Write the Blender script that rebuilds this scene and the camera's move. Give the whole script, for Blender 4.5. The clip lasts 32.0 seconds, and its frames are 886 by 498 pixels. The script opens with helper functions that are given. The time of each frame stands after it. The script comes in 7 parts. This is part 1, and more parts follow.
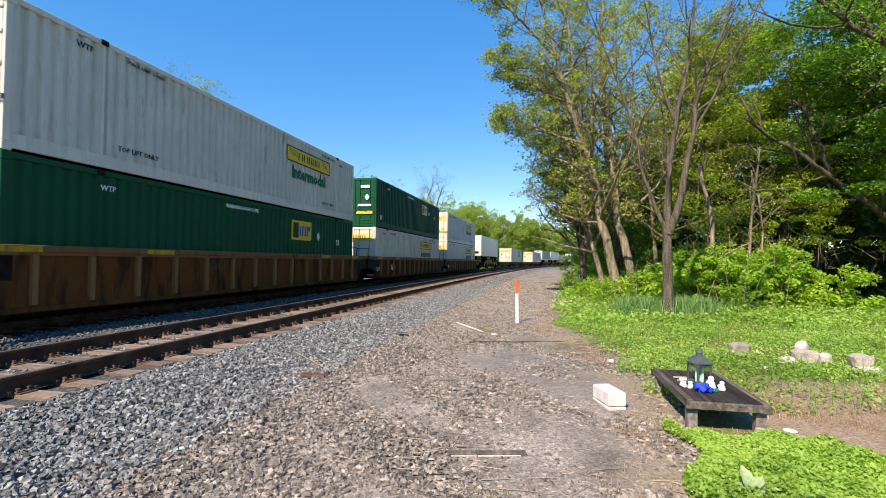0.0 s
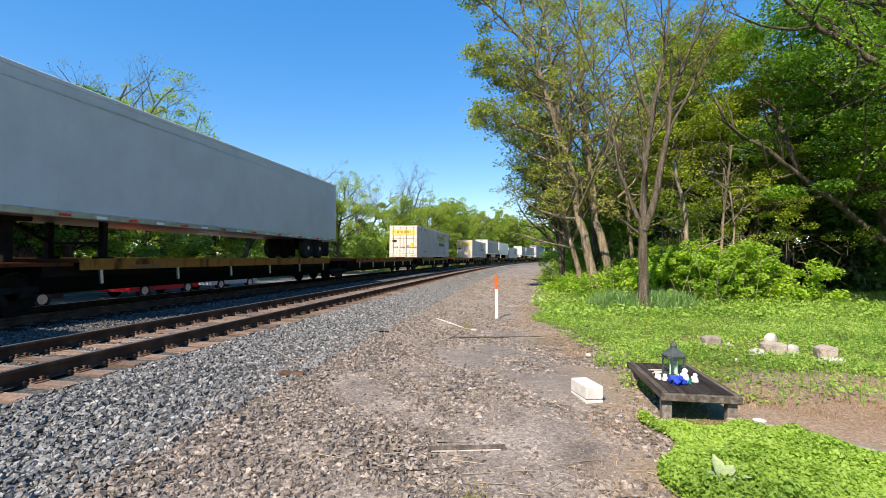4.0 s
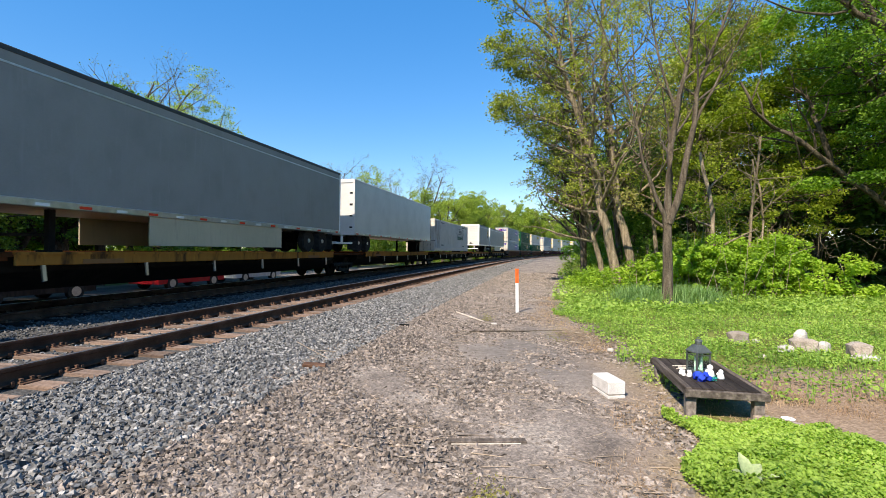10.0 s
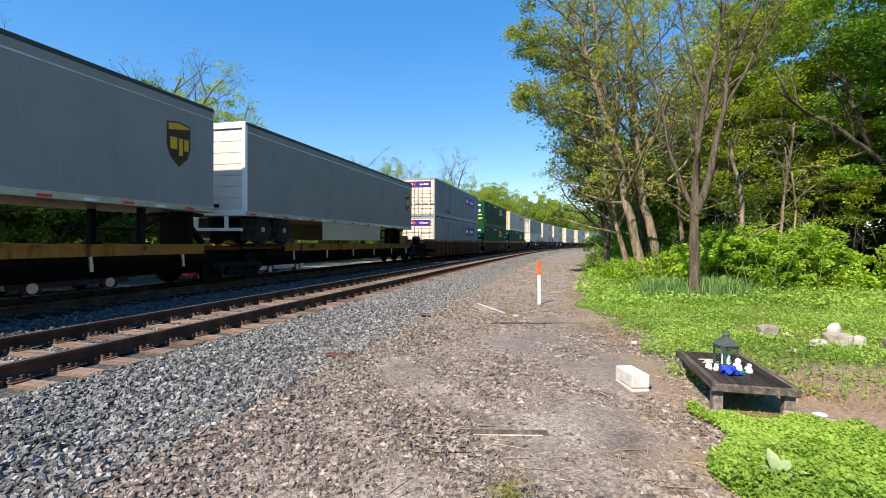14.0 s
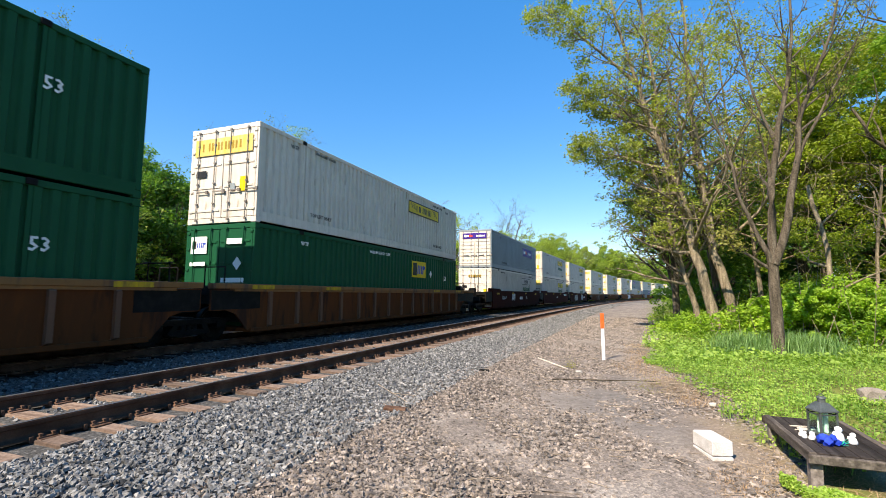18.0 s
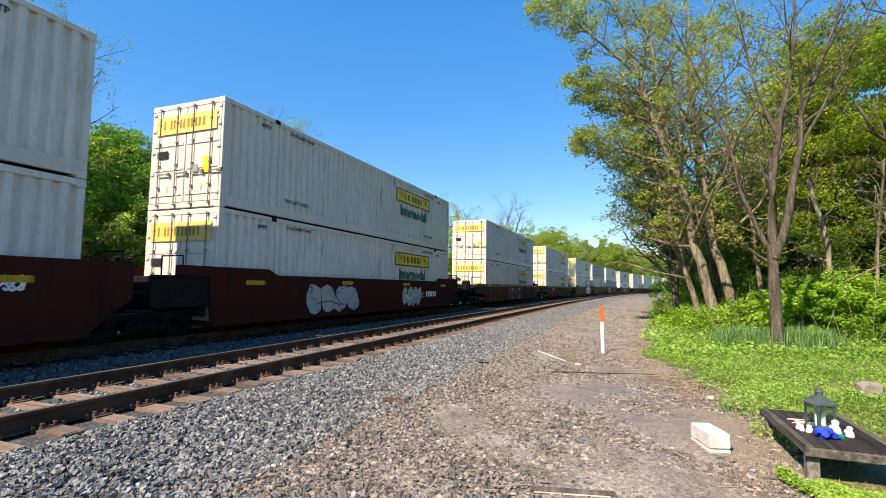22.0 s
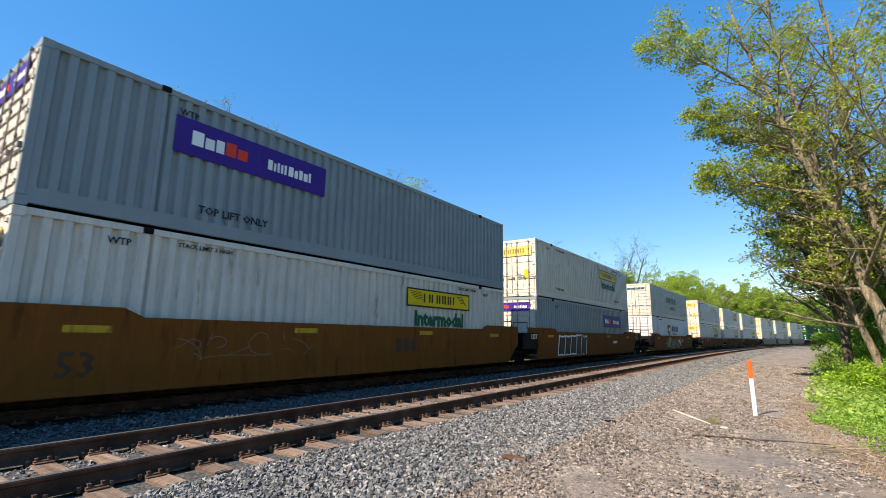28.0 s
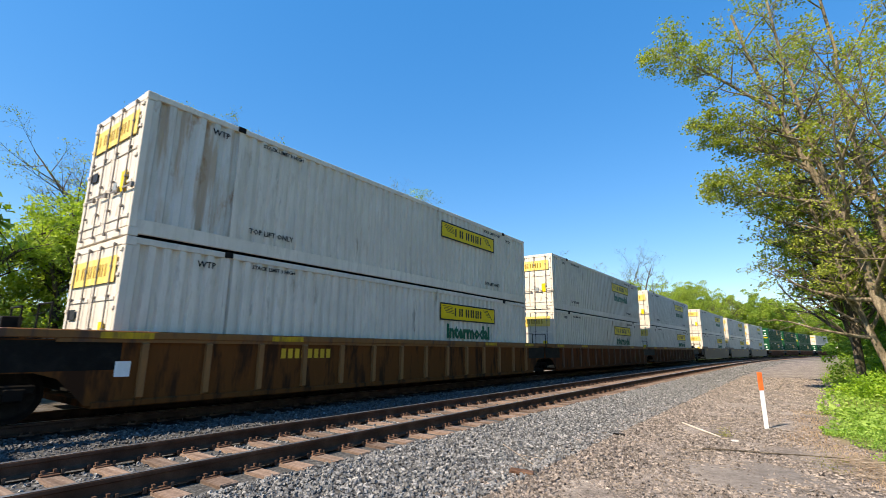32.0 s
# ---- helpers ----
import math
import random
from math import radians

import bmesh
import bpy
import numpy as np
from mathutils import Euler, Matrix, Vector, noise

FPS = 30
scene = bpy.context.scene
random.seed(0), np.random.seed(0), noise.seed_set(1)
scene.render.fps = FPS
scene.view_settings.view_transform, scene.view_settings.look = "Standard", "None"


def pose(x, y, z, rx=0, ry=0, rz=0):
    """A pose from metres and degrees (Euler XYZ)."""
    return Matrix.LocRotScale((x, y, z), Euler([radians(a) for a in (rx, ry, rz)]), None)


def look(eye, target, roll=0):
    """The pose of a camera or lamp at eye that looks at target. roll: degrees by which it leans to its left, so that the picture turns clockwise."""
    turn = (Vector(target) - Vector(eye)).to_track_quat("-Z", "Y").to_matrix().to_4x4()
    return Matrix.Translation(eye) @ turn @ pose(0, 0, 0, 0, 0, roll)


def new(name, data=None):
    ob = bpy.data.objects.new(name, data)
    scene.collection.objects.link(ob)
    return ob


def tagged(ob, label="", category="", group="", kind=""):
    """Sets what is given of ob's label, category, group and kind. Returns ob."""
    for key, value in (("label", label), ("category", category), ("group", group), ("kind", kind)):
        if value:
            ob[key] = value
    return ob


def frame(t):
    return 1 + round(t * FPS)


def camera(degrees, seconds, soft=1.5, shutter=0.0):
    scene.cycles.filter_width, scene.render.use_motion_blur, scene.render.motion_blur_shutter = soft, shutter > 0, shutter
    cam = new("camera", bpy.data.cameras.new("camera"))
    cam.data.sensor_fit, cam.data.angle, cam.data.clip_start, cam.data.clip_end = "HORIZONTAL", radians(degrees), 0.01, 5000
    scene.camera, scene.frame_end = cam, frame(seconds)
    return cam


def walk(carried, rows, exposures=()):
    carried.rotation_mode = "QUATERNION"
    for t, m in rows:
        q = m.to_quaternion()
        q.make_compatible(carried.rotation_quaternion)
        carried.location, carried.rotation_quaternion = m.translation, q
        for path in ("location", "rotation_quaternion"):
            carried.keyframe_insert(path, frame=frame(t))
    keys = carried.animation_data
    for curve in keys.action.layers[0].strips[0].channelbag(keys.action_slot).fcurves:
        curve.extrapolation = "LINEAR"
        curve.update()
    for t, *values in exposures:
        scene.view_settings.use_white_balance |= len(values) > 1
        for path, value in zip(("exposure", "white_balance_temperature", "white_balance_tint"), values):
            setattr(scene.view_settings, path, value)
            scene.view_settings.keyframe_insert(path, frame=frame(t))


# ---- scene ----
# Camera: stands by the gravel path, pans with the train
cam = camera(86.4, 32.0, soft=0.5, shutter=0.05)
EYE_Z = 1.30
TURNS = (
    (0.0, 91.42, -0.73, -0.09), (0.5, 90.94, -0.74, -0.89), (1.0, 90.66, -0.69, -1.54), (1.5, 90.44, -0.60, -1.83),
    (2.0, 90.12, -0.65, -1.99), (2.5, 90.03, -0.61, -2.26), (3.0, 90.47, -0.64, -2.61), (3.5, 90.83, -0.55, -2.66),
    (4.5, 91.05, -0.58, -2.30), (5.5, 91.19, -0.60, -1.59), (6.0, 91.17, -0.59, -0.98), (6.5, 91.22, -0.61, -0.34),
    (7.0, 91.51, -0.56, 0.30), (7.5, 91.61, -0.55, 0.70), (8.0, 91.57, -0.60, 0.81), (8.5, 91.34, -0.60, 0.38),
    (9.0, 90.81, -0.60, -0.06), (9.5, 90.52, -0.60, -0.21), (10.0, 90.19, -0.60, -0.07), (10.5, 89.86, -0.60, -0.03),
    (11.0, 89.56, -0.55, 0.02), (11.5, 89.25, -0.57, 0.20), (12.0, 88.94, -0.55, 0.42), (12.5, 88.61, -0.55, 0.68),
    (13.0, 88.51, -0.50, 0.96), (13.5, 88.62, -0.52, 1.48), (14.0, 89.16, -0.49, 2.52), (14.5, 89.34, -0.50, 3.85),
    (15.0, 89.96, -0.48, 5.70), (15.5, 92.39, -0.54, 8.01), (16.5, 95.30, -0.60, 11.2), (17.5, 95.94, -0.62, 10.78),
    (18.0, 95.37, -0.57, 9.50), (18.5, 94.41, -0.57, 8.06), (19.0, 93.81, -0.66, 7.19), (19.5, 93.42, -0.67, 6.83),
    (20.0, 93.28, -0.72, 6.78), (20.5, 93.30, -0.73, 6.81), (21.0, 93.30, -0.75, 6.97), (21.5, 93.69, -0.78, 7.91),
    (22.0, 94.49, -0.80, 9.49), (22.5, 95.41, -0.88, 11.08), (23.0, 96.24, -0.88, 12.40), (23.5, 96.76, -0.90, 13.62),
    (24.0, 97.21, -0.98, 14.62), (24.5, 97.42, -0.97, 15.50), (25.0, 97.15, -0.92, 16.55), (25.5, 97.58, -0.83, 18.01),
    (26.5, 98.90, -0.79, 20.75), (27.5, 99.96, -0.79, 22.77), (28.0, 100.34, -0.79, 23.33), (28.5, 100.58, -0.77, 23.69),
    (29.0, 100.67, -0.74, 23.87), (29.5, 100.16, -0.70, 23.25), (30.0, 99.93, -0.69, 22.71), (30.5, 100.15, -0.73, 22.69),
    (31.0, 100.65, -0.74, 22.95), (31.5, 101.21, -0.72, 23.30), (32.0, 101.69, -0.72, 24.02))
walk(cam, [(t, pose(0, 0, EYE_Z, rx, ry, rz)) for t, rx, ry, rz in TURNS], [(0, 0.74, 7400, 12), (5, 0.71, 7400, 12), (14, 0.71, 7400, 12), (18, 0.87, 7550, 12), (20, 0.80, 7550, 12), (24, 0.79, 7650, 12), (32, 0.80, 7850, 12)])

# Daylight: clear sky, sun behind and to the left
SUN_TO = Vector((-0.53, -0.85, 1.0)).normalized()
world = bpy.data.worlds.new("sky")
scene.world = world
world.use_nodes = True
sky = world.node_tree.nodes.new("ShaderNodeTexSky")
sky.sky_type = "NISHITA"
sky.sun_disc = False
sky.sun_elevation = math.asin(SUN_TO.z)
sky.sun_rotation = math.atan2(SUN_TO.x, SUN_TO.y) % (2 * math.pi)
sky.air_density, sky.dust_density, sky.ozone_density = 1.0, 0.1, 1.0
rich = world.node_tree.nodes.new("ShaderNodeHueSaturation")
rich.inputs["Saturation"].default_value = 1.35
world.node_tree.links.new(sky.outputs[0], rich.inputs["Color"])
clear = world.node_tree.nodes.new("ShaderNodeMix")
clear.data_type, clear.blend_type = "RGBA", "ADD"
clear.inputs[0].default_value = 1.0
clear.inputs[7].default_value = (0.0, 1.05, 3.5, 1)
world.node_tree.links.new(rich.outputs[0], clear.inputs[6])
world.node_tree.nodes["Background"].inputs["Strength"].default_value = 0.082
world.node_tree.links.new(clear.outputs[2], world.node_tree.nodes["Background"].inputs["Color"])
sun_data = bpy.data.lights.new("sun", "SUN")
sun_data.energy, sun_data.angle, sun_data.color = 5.0, radians(0.53), (1.0, 0.94, 0.84)
sun = new("sun", sun_data)
sun.matrix_world = look((0, 0, 60), Vector((0, 0, 60)) - SUN_TO)

# ---------------------------------------------------------------- mesh tools
FACES = ((0, 3, 2, 1), (4, 5, 6, 7), (0, 1, 5, 4), (1, 2, 6, 5), (2, 3, 7, 6), (3, 0, 4, 7))


class Build:
    """Collects vertices and faces of one mesh."""

    def __init__(self):
        self.v, self.f = [], []

    def add(self, verts, faces):
        n = len(self.v)
        self.v += [tuple(p) for p in verts]
        self.f += [tuple(i + n for i in f) for f in faces]
        return self

    def box(self, x0, x1, y0, y1, z0, z1, m=None, bev=0.0):
        if bev > 0:
            e = bev
            pts = []
            for z, k in ((z0, e), (z0 + e, 0), (z1 - e, 0), (z1, e)):
                c = e if k == 0 else e * 0.4
                a, b, cc, d = (x0 + k, x1 - k, y0 + k, y1 - k)
                q = c * 0.6
                pts += [(a + q, cc, z), (b - q, cc, z), (b, cc + q, z), (b, d - q, z), (b - q, d, z), (a + q, d, z), (a, d - q, z), (a, cc + q, z)]
            fs = [tuple(range(7, -1, -1)), tuple(range(24, 32))]
            for r in range(3):
                for i in range(8):
                    j = (i + 1) % 8
                    fs.append((r * 8 + i, r * 8 + j, r * 8 + 8 + j, r * 8 + 8 + i))
        else:
            pts = [(x0, y0, z0), (x1, y0, z0), (x1, y1, z0), (x0, y1, z0), (x0, y0, z1), (x1, y0, z1), (x1, y1, z1), (x0, y1, z1)]
            fs = FACES
        if m is not None:
            pts = [m @ Vector(p) for p in pts]
        return self.add(pts, fs)

    def tube(self, a, b, r, n=8, r2=None, caps=True):
        a, b = Vector(a), Vector(b)
        r2 = r if r2 is None else r2
        q = (b - a).to_track_quat("Z", "Y")
        pts = []
        for c, rr in ((a, r), (b, r2)):
            for i in range(n):
                t = 2 * math.pi * i / n
                pts.append(c + q @ Vector((rr * math.cos(t), rr * math.sin(t), 0)))
        fs = [(i, (i + 1) % n, n + (i + 1) % n, n + i) for i in range(n)]
        if caps:
            fs += [tuple(range(n - 1, -1, -1)), tuple(range(n, 2 * n))]
        return self.add(pts, fs)

    def lathe(self, c, prof, n=12, axis="z"):
        pts = []
        for r, h in prof:
            for i in range(n):
                t = 2 * math.pi * i / n
                x, y = r * math.cos(t), r * math.sin(t)
                pts.append((c[0] + x, c[1] + y, c[2] + h) if axis == "z" else (c[0] + h, c[1] + x, c[2] + y))
        fs = []
        for k in range(len(prof) - 1):
            fs += [(k * n + i, k * n + (i + 1) % n, k * n + n + (i + 1) % n, k * n + n + i) for i in range(n)]
        fs += [tuple(range(n - 1, -1, -1)), tuple(range((len(prof) - 1) * n, len(prof) * n))]
        return self.add(pts, fs)

    def prism(self, poly, y0, y1):
        """Poly in (x, z), drawn along y."""
        n = len(poly)
        pts = [(x, y0, z) for x, z in poly] + [(x, y1, z) for x, z in poly]
        fs = [(i, (i + 1) % n, n + (i + 1) % n, n + i) for i in range(n)] + [tuple(range(n - 1, -1, -1)), tuple(range(n, 2 * n))]
        return self.add(pts, fs)

    def mesh(self, name, mat, smooth=False):
        me = bpy.data.meshes.new(name)
        me.from_pydata(self.v, [], self.f)
        if mat is not None:
            me.materials.append(mat)
        bm = bmesh.new()
        bm.from_mesh(me)
        bmesh.ops.recalc_face_normals(bm, faces=bm.faces)
        bm.to_mesh(me)
        bm.free()
        if smooth:
            me.polygons.foreach_set("use_smooth", [True] * len(me.polygons))
        return me


def raw_mesh(name, verts, faces, mat, smooth=False):
    """A large mesh from arrays: verts (n,3), faces (m,k) of one k."""
    me = bpy.data.meshes.new(name)
    n, (m, k) = len(verts), faces.shape
    me.vertices.add(n)
    me.vertices.foreach_set("co", np.ascontiguousarray(verts, dtype=np.float32).ravel())
    me.loops.add(m * k)
    me.loops.foreach_set("vertex_index", np.ascontiguousarray(faces, dtype=np.int32).ravel())
    me.polygons.add(m)
    me.polygons.foreach_set("loop_start", np.arange(0, m * k, k, dtype=np.int32))
    me.polygons.foreach_set("loop_total", np.full(m, k, dtype=np.int32))
    me.polygons.foreach_set("use_smooth", np.full(m, smooth, dtype=bool))
    me.materials.append(mat)
    me.update(calc_edges=True)
    return me


def part(name, me, parent, label="", m=None, mat=None):
    ob = new(name, me)
    ob.parent = parent
    if m is not None:
        ob.matrix_local = m
    if mat is not None:
        ob.material_slots[0].link = "OBJECT"
        ob.material_slots[0].material = mat
    if label:
        ob["label"] = label
    return ob


def thing(name, label, category, group="", m=None, kind="", data=None):
    ob = new(name, data)
    if m is not None:
        ob.matrix_world = m
    return tagged(ob, label, category, group, kind)


# ---------------------------------------------------------------- materials
def ramp(nt, fac, cols, lo=0.3, hi=0.7):
    r = nt.nodes.new("ShaderNodeValToRGB")
    e = r.color_ramp.elements
    while len(e) < len(cols):
        e.new(0.5)
    for i, c in enumerate(cols):
        e[i].position = lo + (hi - lo) * i / max(1, len(cols) - 1)
        e[i].color = (*c, 1)
    nt.links.new(fac, r.inputs[0])
    return r.outputs[0]


def noise_at(nt, vec, scale, detail=4.0, rough=0.55, squash=None):
    n = nt.nodes.new("ShaderNodeTexNoise")
    n.inputs["Scale"].default_value, n.inputs["Detail"].default_value, n.inputs["Roughness"].default_value = scale, detail, rough
    if squash:
        mp = nt.nodes.new("ShaderNodeMapping")
        mp.inputs["Scale"].default_value = squash
        nt.links.new(vec, mp.inputs[0])
        vec = mp.outputs[0]
    nt.links.new(vec, n.inputs["Vector"])
    return n.outputs[0]


def mixc(nt, fac, a, b, mode="MIX"):
    m = nt.nodes.new("ShaderNodeMix")
    m.data_type, m.blend_type = "RGBA", mode
    for sock, val in ((m.inputs[0], fac), (m.inputs[6], a), (m.inputs[7], b)):
        if isinstance(val, (int, float)):
            sock.default_value = val
        elif isinstance(val, tuple):
            sock.default_value = (*val, 1)
        else:
            nt.links.new(val, sock)
    return m.outputs[2]


def surf(name, cols, scale=3.0, rough=0.7, metal=0.0, bump=0.2, bscale=40.0, fine=0.25, rnd="", spread=0.3, wear=None, squash=None, lo=0.3, hi=0.7, dist=0.01):
    """A surface: cloudy colours at one scale, grain at a finer one, fine relief; rnd 'object' or 'island' varies the value piece by piece;
    wear = (colour, scale, threshold, squash) lays stains over it."""
    m = bpy.data.materials.new(name)
    m.use_nodes = True
    nt = m.node_tree
    bs = nt.nodes["Principled BSDF"]
    vec = nt.nodes.new("ShaderNodeTexCoord").outputs["Object"]
    col = ramp(nt, noise_at(nt, vec, scale, squash=squash), cols, lo, hi)
    grain = noise_at(nt, vec, bscale, 3.0)
    g = ramp(nt, grain, [(1 - fine,) * 3, (1 + fine * 0.6,) * 3], 0.3, 0.7)
    col = mixc(nt, 1.0, col, g, "MULTIPLY")
    for wcol, ws, wt, wsq in ([] if not wear else wear if isinstance(wear, list) else [wear]):
        w = noise_at(nt, vec, ws, 5.0, 0.65, wsq)
        col = mixc(nt, ramp(nt, w, [(0, 0, 0), (1, 1, 1)], wt, wt + 0.12), col, wcol)
    if rnd:
        src = nt.nodes.new("ShaderNodeObjectInfo").outputs["Random"] if rnd == "object" else nt.nodes.new("ShaderNodeNewGeometry").outputs["Random Per Island"]
        col = mixc(nt, 1.0, col, ramp(nt, src, [(1 - spread, 1 - spread, 1 - spread), (1, 1, 1), (1 + spread * 0.8, 1 + spread * 0.7, 1 + spread * 0.6)], 0.0, 1.0), "MULTIPLY")
    nt.links.new(col, bs.inputs["Base Color"])
    bs.inputs["Roughness"].default_value, bs.inputs["Metallic"].default_value, bs.inputs["Specular IOR Level"].default_value = rough, metal, 0.2
    if bump:
        b = nt.nodes.new("ShaderNodeBump")
        b.inputs["Strength"].default_value, b.inputs["Distance"].default_value = bump, dist
        nt.links.new(grain, b.inputs["Height"])
        nt.links.new(b.outputs[0], bs.inputs["Normal"])
    return m


def leafy(name, dark, mid, light, trans=0.35, rough=0.65):
    """Leaves: each leaf its own tone, some light passing through."""
    m = bpy.data.materials.new(name)
    m.use_nodes = True
    nt = m.node_tree
    bs = nt.nodes["Principled BSDF"]
    geo = nt.nodes.new("ShaderNodeNewGeometry")
    vec = nt.nodes.new("ShaderNodeTexCoord").outputs["Object"]
    patch = noise_at(nt, vec, 0.55, 3.0)
    mix = nt.nodes.new("ShaderNodeMath")
    mix.operation = "MULTIPLY_ADD"
    nt.links.new(geo.outputs["Random Per Island"], mix.inputs[0])
    mix.inputs[1].default_value = 0.42
    sub = nt.nodes.new("ShaderNodeMath")
    sub.operation = "MULTIPLY_ADD"
    nt.links.new(patch, sub.inputs[0])
    sub.inputs[1].default_value, sub.inputs[2].default_value = 1.4, -0.38
    nt.links.new(sub.outputs[0], mix.inputs[2])
    col = ramp(nt, mix.outputs[0], [dark, mid, light], 0.1, 0.95)
    nt.links.new(col, bs.inputs["Base Color"])
    bs.inputs["Roughness"].default_value = rough
    tr = nt.nodes.new("ShaderNodeBsdfTranslucent")
    nt.links.new(mixc(nt, 1.0, col, (1.35, 1.5, 0.6), "MULTIPLY"), tr.inputs[0])
    ms = nt.nodes.new("ShaderNodeMixShader")
    ms.inputs[0].default_value = trans
    nt.links.new(bs.outputs[0], ms.inputs[1])
    nt.links.new(tr.outputs[0], ms.inputs[2])
    nt.links.new(ms.outputs[0], nt.nodes["Material Output"].inputs[0])
    return m


def paint(name, col, rough=0.45, dirt=(0.10, 0.085, 0.07), amount=0.62, streak=(1.2, 1.2, 0.25), metal=0.0, spread=0.06, gloss=0.2):
    """Painted steel with dirt running down."""
    c2 = tuple(min(1, v * 1.06) for v in col)
    c1 = tuple(v * 0.9 for v in col)
    m = surf(name, [c1, col, c2], 1.1, rough, metal, 0.06, 60.0, 0.06, rnd="object", spread=spread, wear=[(tuple(0.8 * a + 0.2 * d for a, d in zip(col, dirt)), 1.0, amount - 0.14, (7.0, 7.0, 0.5)), (tuple(0.72 * a + 0.28 * d for a, d in zip(col, dirt)), 9.0, amount - 0.1, (1.0, 1.0, 0.22)), (dirt, 2.2, amount, streak)])
    m.node_tree.nodes["Principled BSDF"].inputs["Specular IOR Level"].default_value = gloss
    return m


ballast_mat = surf("ballast_stone", [(0.065, 0.067, 0.069), (0.17, 0.172, 0.173), (0.34, 0.34, 0.337)], 14.0, 0.85, 0, 0.12, 90, 0.2, rnd="island", spread=0.6, dist=0.003)
cinder_mat = surf("path_stone", [(0.10, 0.084, 0.073), (0.21, 0.178, 0.155), (0.36, 0.315, 0.283)], 14.0, 0.9, 0, 0.12, 90, 0.2, rnd="island", spread=0.6, dist=0.003)
tie_mat = surf("weathered_tie", [(0.12, 0.08, 0.06), (0.21, 0.148, 0.115), (0.30, 0.228, 0.185)], 2.5, 0.9, 0, 0.6, 30, 0.35, rnd="object", spread=0.3, squash=(0.35, 5, 5), wear=((0.07, 0.05, 0.04), 5.0, 0.6, (0.3, 4, 4)))
rail_mat = surf("rusty_rail", [(0.04, 0.019, 0.012), (0.075, 0.037, 0.023), (0.12, 0.064, 0.042)], 3.0, 0.75, 0.15, 0.25, 80, 0.3)
head_mat = surf("worn_rail_head", [(0.32, 0.29, 0.27), (0.42, 0.39, 0.37), (0.5, 0.47, 0.45)], 2.0, 0.35, 0.85, 0.1, 60, 0.15, squash=(6, 0.5, 6))
plate_mat = surf("rusty_plate", [(0.07, 0.035, 0.022), (0.13, 0.07, 0.045), (0.2, 0.12, 0.08)], 12.0, 0.85, 0.1, 0.4, 90, 0.3, rnd="object", spread=0.25)
bark_mat = surf("grey_bark", [(0.045, 0.036, 0.025), (0.10, 0.08, 0.058), (0.175, 0.145, 0.108)], 3.5, 0.9, 0, 0.9, 28, 0.45, squash=(3, 3, 0.5), dist=0.02)
pale_bark_mat = surf("pale_bark", [(0.10, 0.08, 0.052), (0.215, 0.172, 0.118), (0.35, 0.285, 0.2)], 3.0, 0.9, 0, 0.8, 26, 0.4, squash=(3, 3, 0.5), dist=0.02)
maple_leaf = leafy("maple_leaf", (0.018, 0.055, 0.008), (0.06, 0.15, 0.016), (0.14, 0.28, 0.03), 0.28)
locust_leaf = leafy("locust_leaf", (0.11, 0.14, 0.018), (0.27, 0.31, 0.045), (0.47, 0.49, 0.10), 0.4)
spring_leaf = leafy("spring_leaf", (0.12, 0.12, 0.03), (0.22, 0.22, 0.05), (0.35, 0.3, 0.09), 0.4)
bush_leaf = leafy("bush_leaf", (0.085, 0.18, 0.016), (0.25, 0.40, 0.032), (0.44, 0.58, 0.07), 0.42)
weed_leaf = leafy("weed_leaf", (0.115, 0.195, 0.032), (0.265, 0.405, 0.07), (0.46, 0.58, 0.145), 0.42)
bright_weed = leafy("bright_weed_leaf", (0.15, 0.245, 0.032), (0.30, 0.44, 0.072), (0.49, 0.61, 0.145), 0.43)
grass_leaf = leafy("grass_leaf", (0.09, 0.19, 0.025), (0.17, 0.33, 0.05), (0.28, 0.44, 0.09), 0.35)
dry_leaf = leafy("dry_grass", (0.24, 0.145, 0.085), (0.40, 0.27, 0.17), (0.55, 0.41, 0.28), 0.2)
# Copies of ballast and tie with the train's shade put into their colour
train_shade_stone = surf("train_shade_stone", [(0.03, 0.031, 0.033), (0.085, 0.086, 0.088), (0.19, 0.19, 0.19)], 14.0, 0.9, 0, 0.12, 90, 0.2, rnd="island", spread=0.6)
train_shade_tie = surf("train_shade_tie", [(0.008, 0.007, 0.006), (0.018, 0.015, 0.013), (0.035, 0.03, 0.026)], 2.5, 0.9, 0, 0.5, 30, 0.3, rnd="object", spread=0.3)
bare_stem = surf("bare_stem", [(0.09, 0.07, 0.048), (0.17, 0.135, 0.095), (0.27, 0.22, 0.16)], 6.0, 0.9, 0, 0.3, 60, 0.3, rnd="island", spread=0.4)
twig_mat = surf("dead_twig", [(0.17, 0.13, 0.09), (0.30, 0.24, 0.18), (0.42, 0.35, 0.28)], 6.0, 0.9, 0, 0.3, 60, 0.3, rnd="island", spread=0.4)

# ---------------------------------------------------------------- the line
# Heading along the line; s runs from a point abreast of the camera towards the distance
S_LO, S_HI, S_STEP = -640.0, 760.0, 1.0
_n = int((S_HI - S_LO) / S_STEP) + 1
_s = np.linspace(S_LO, S_HI, _n)
_c = np.clip(_s, -40.0, 150.0)
_head = 0.2084 + 0.000512 * _c + 0.5 * 7.44e-6 * np.where(_c > 0, _c, 0) ** 2 + np.where(_s > 150, (_s - 150) * 0.00163, 0)
_hm = (_head[1:] + _head[:-1]) / 2
_px = np.concatenate([[0], np.cumsum(np.sin(_hm))]) * S_STEP
_py = np.concatenate([[0], np.cumsum(np.cos(_hm))]) * S_STEP
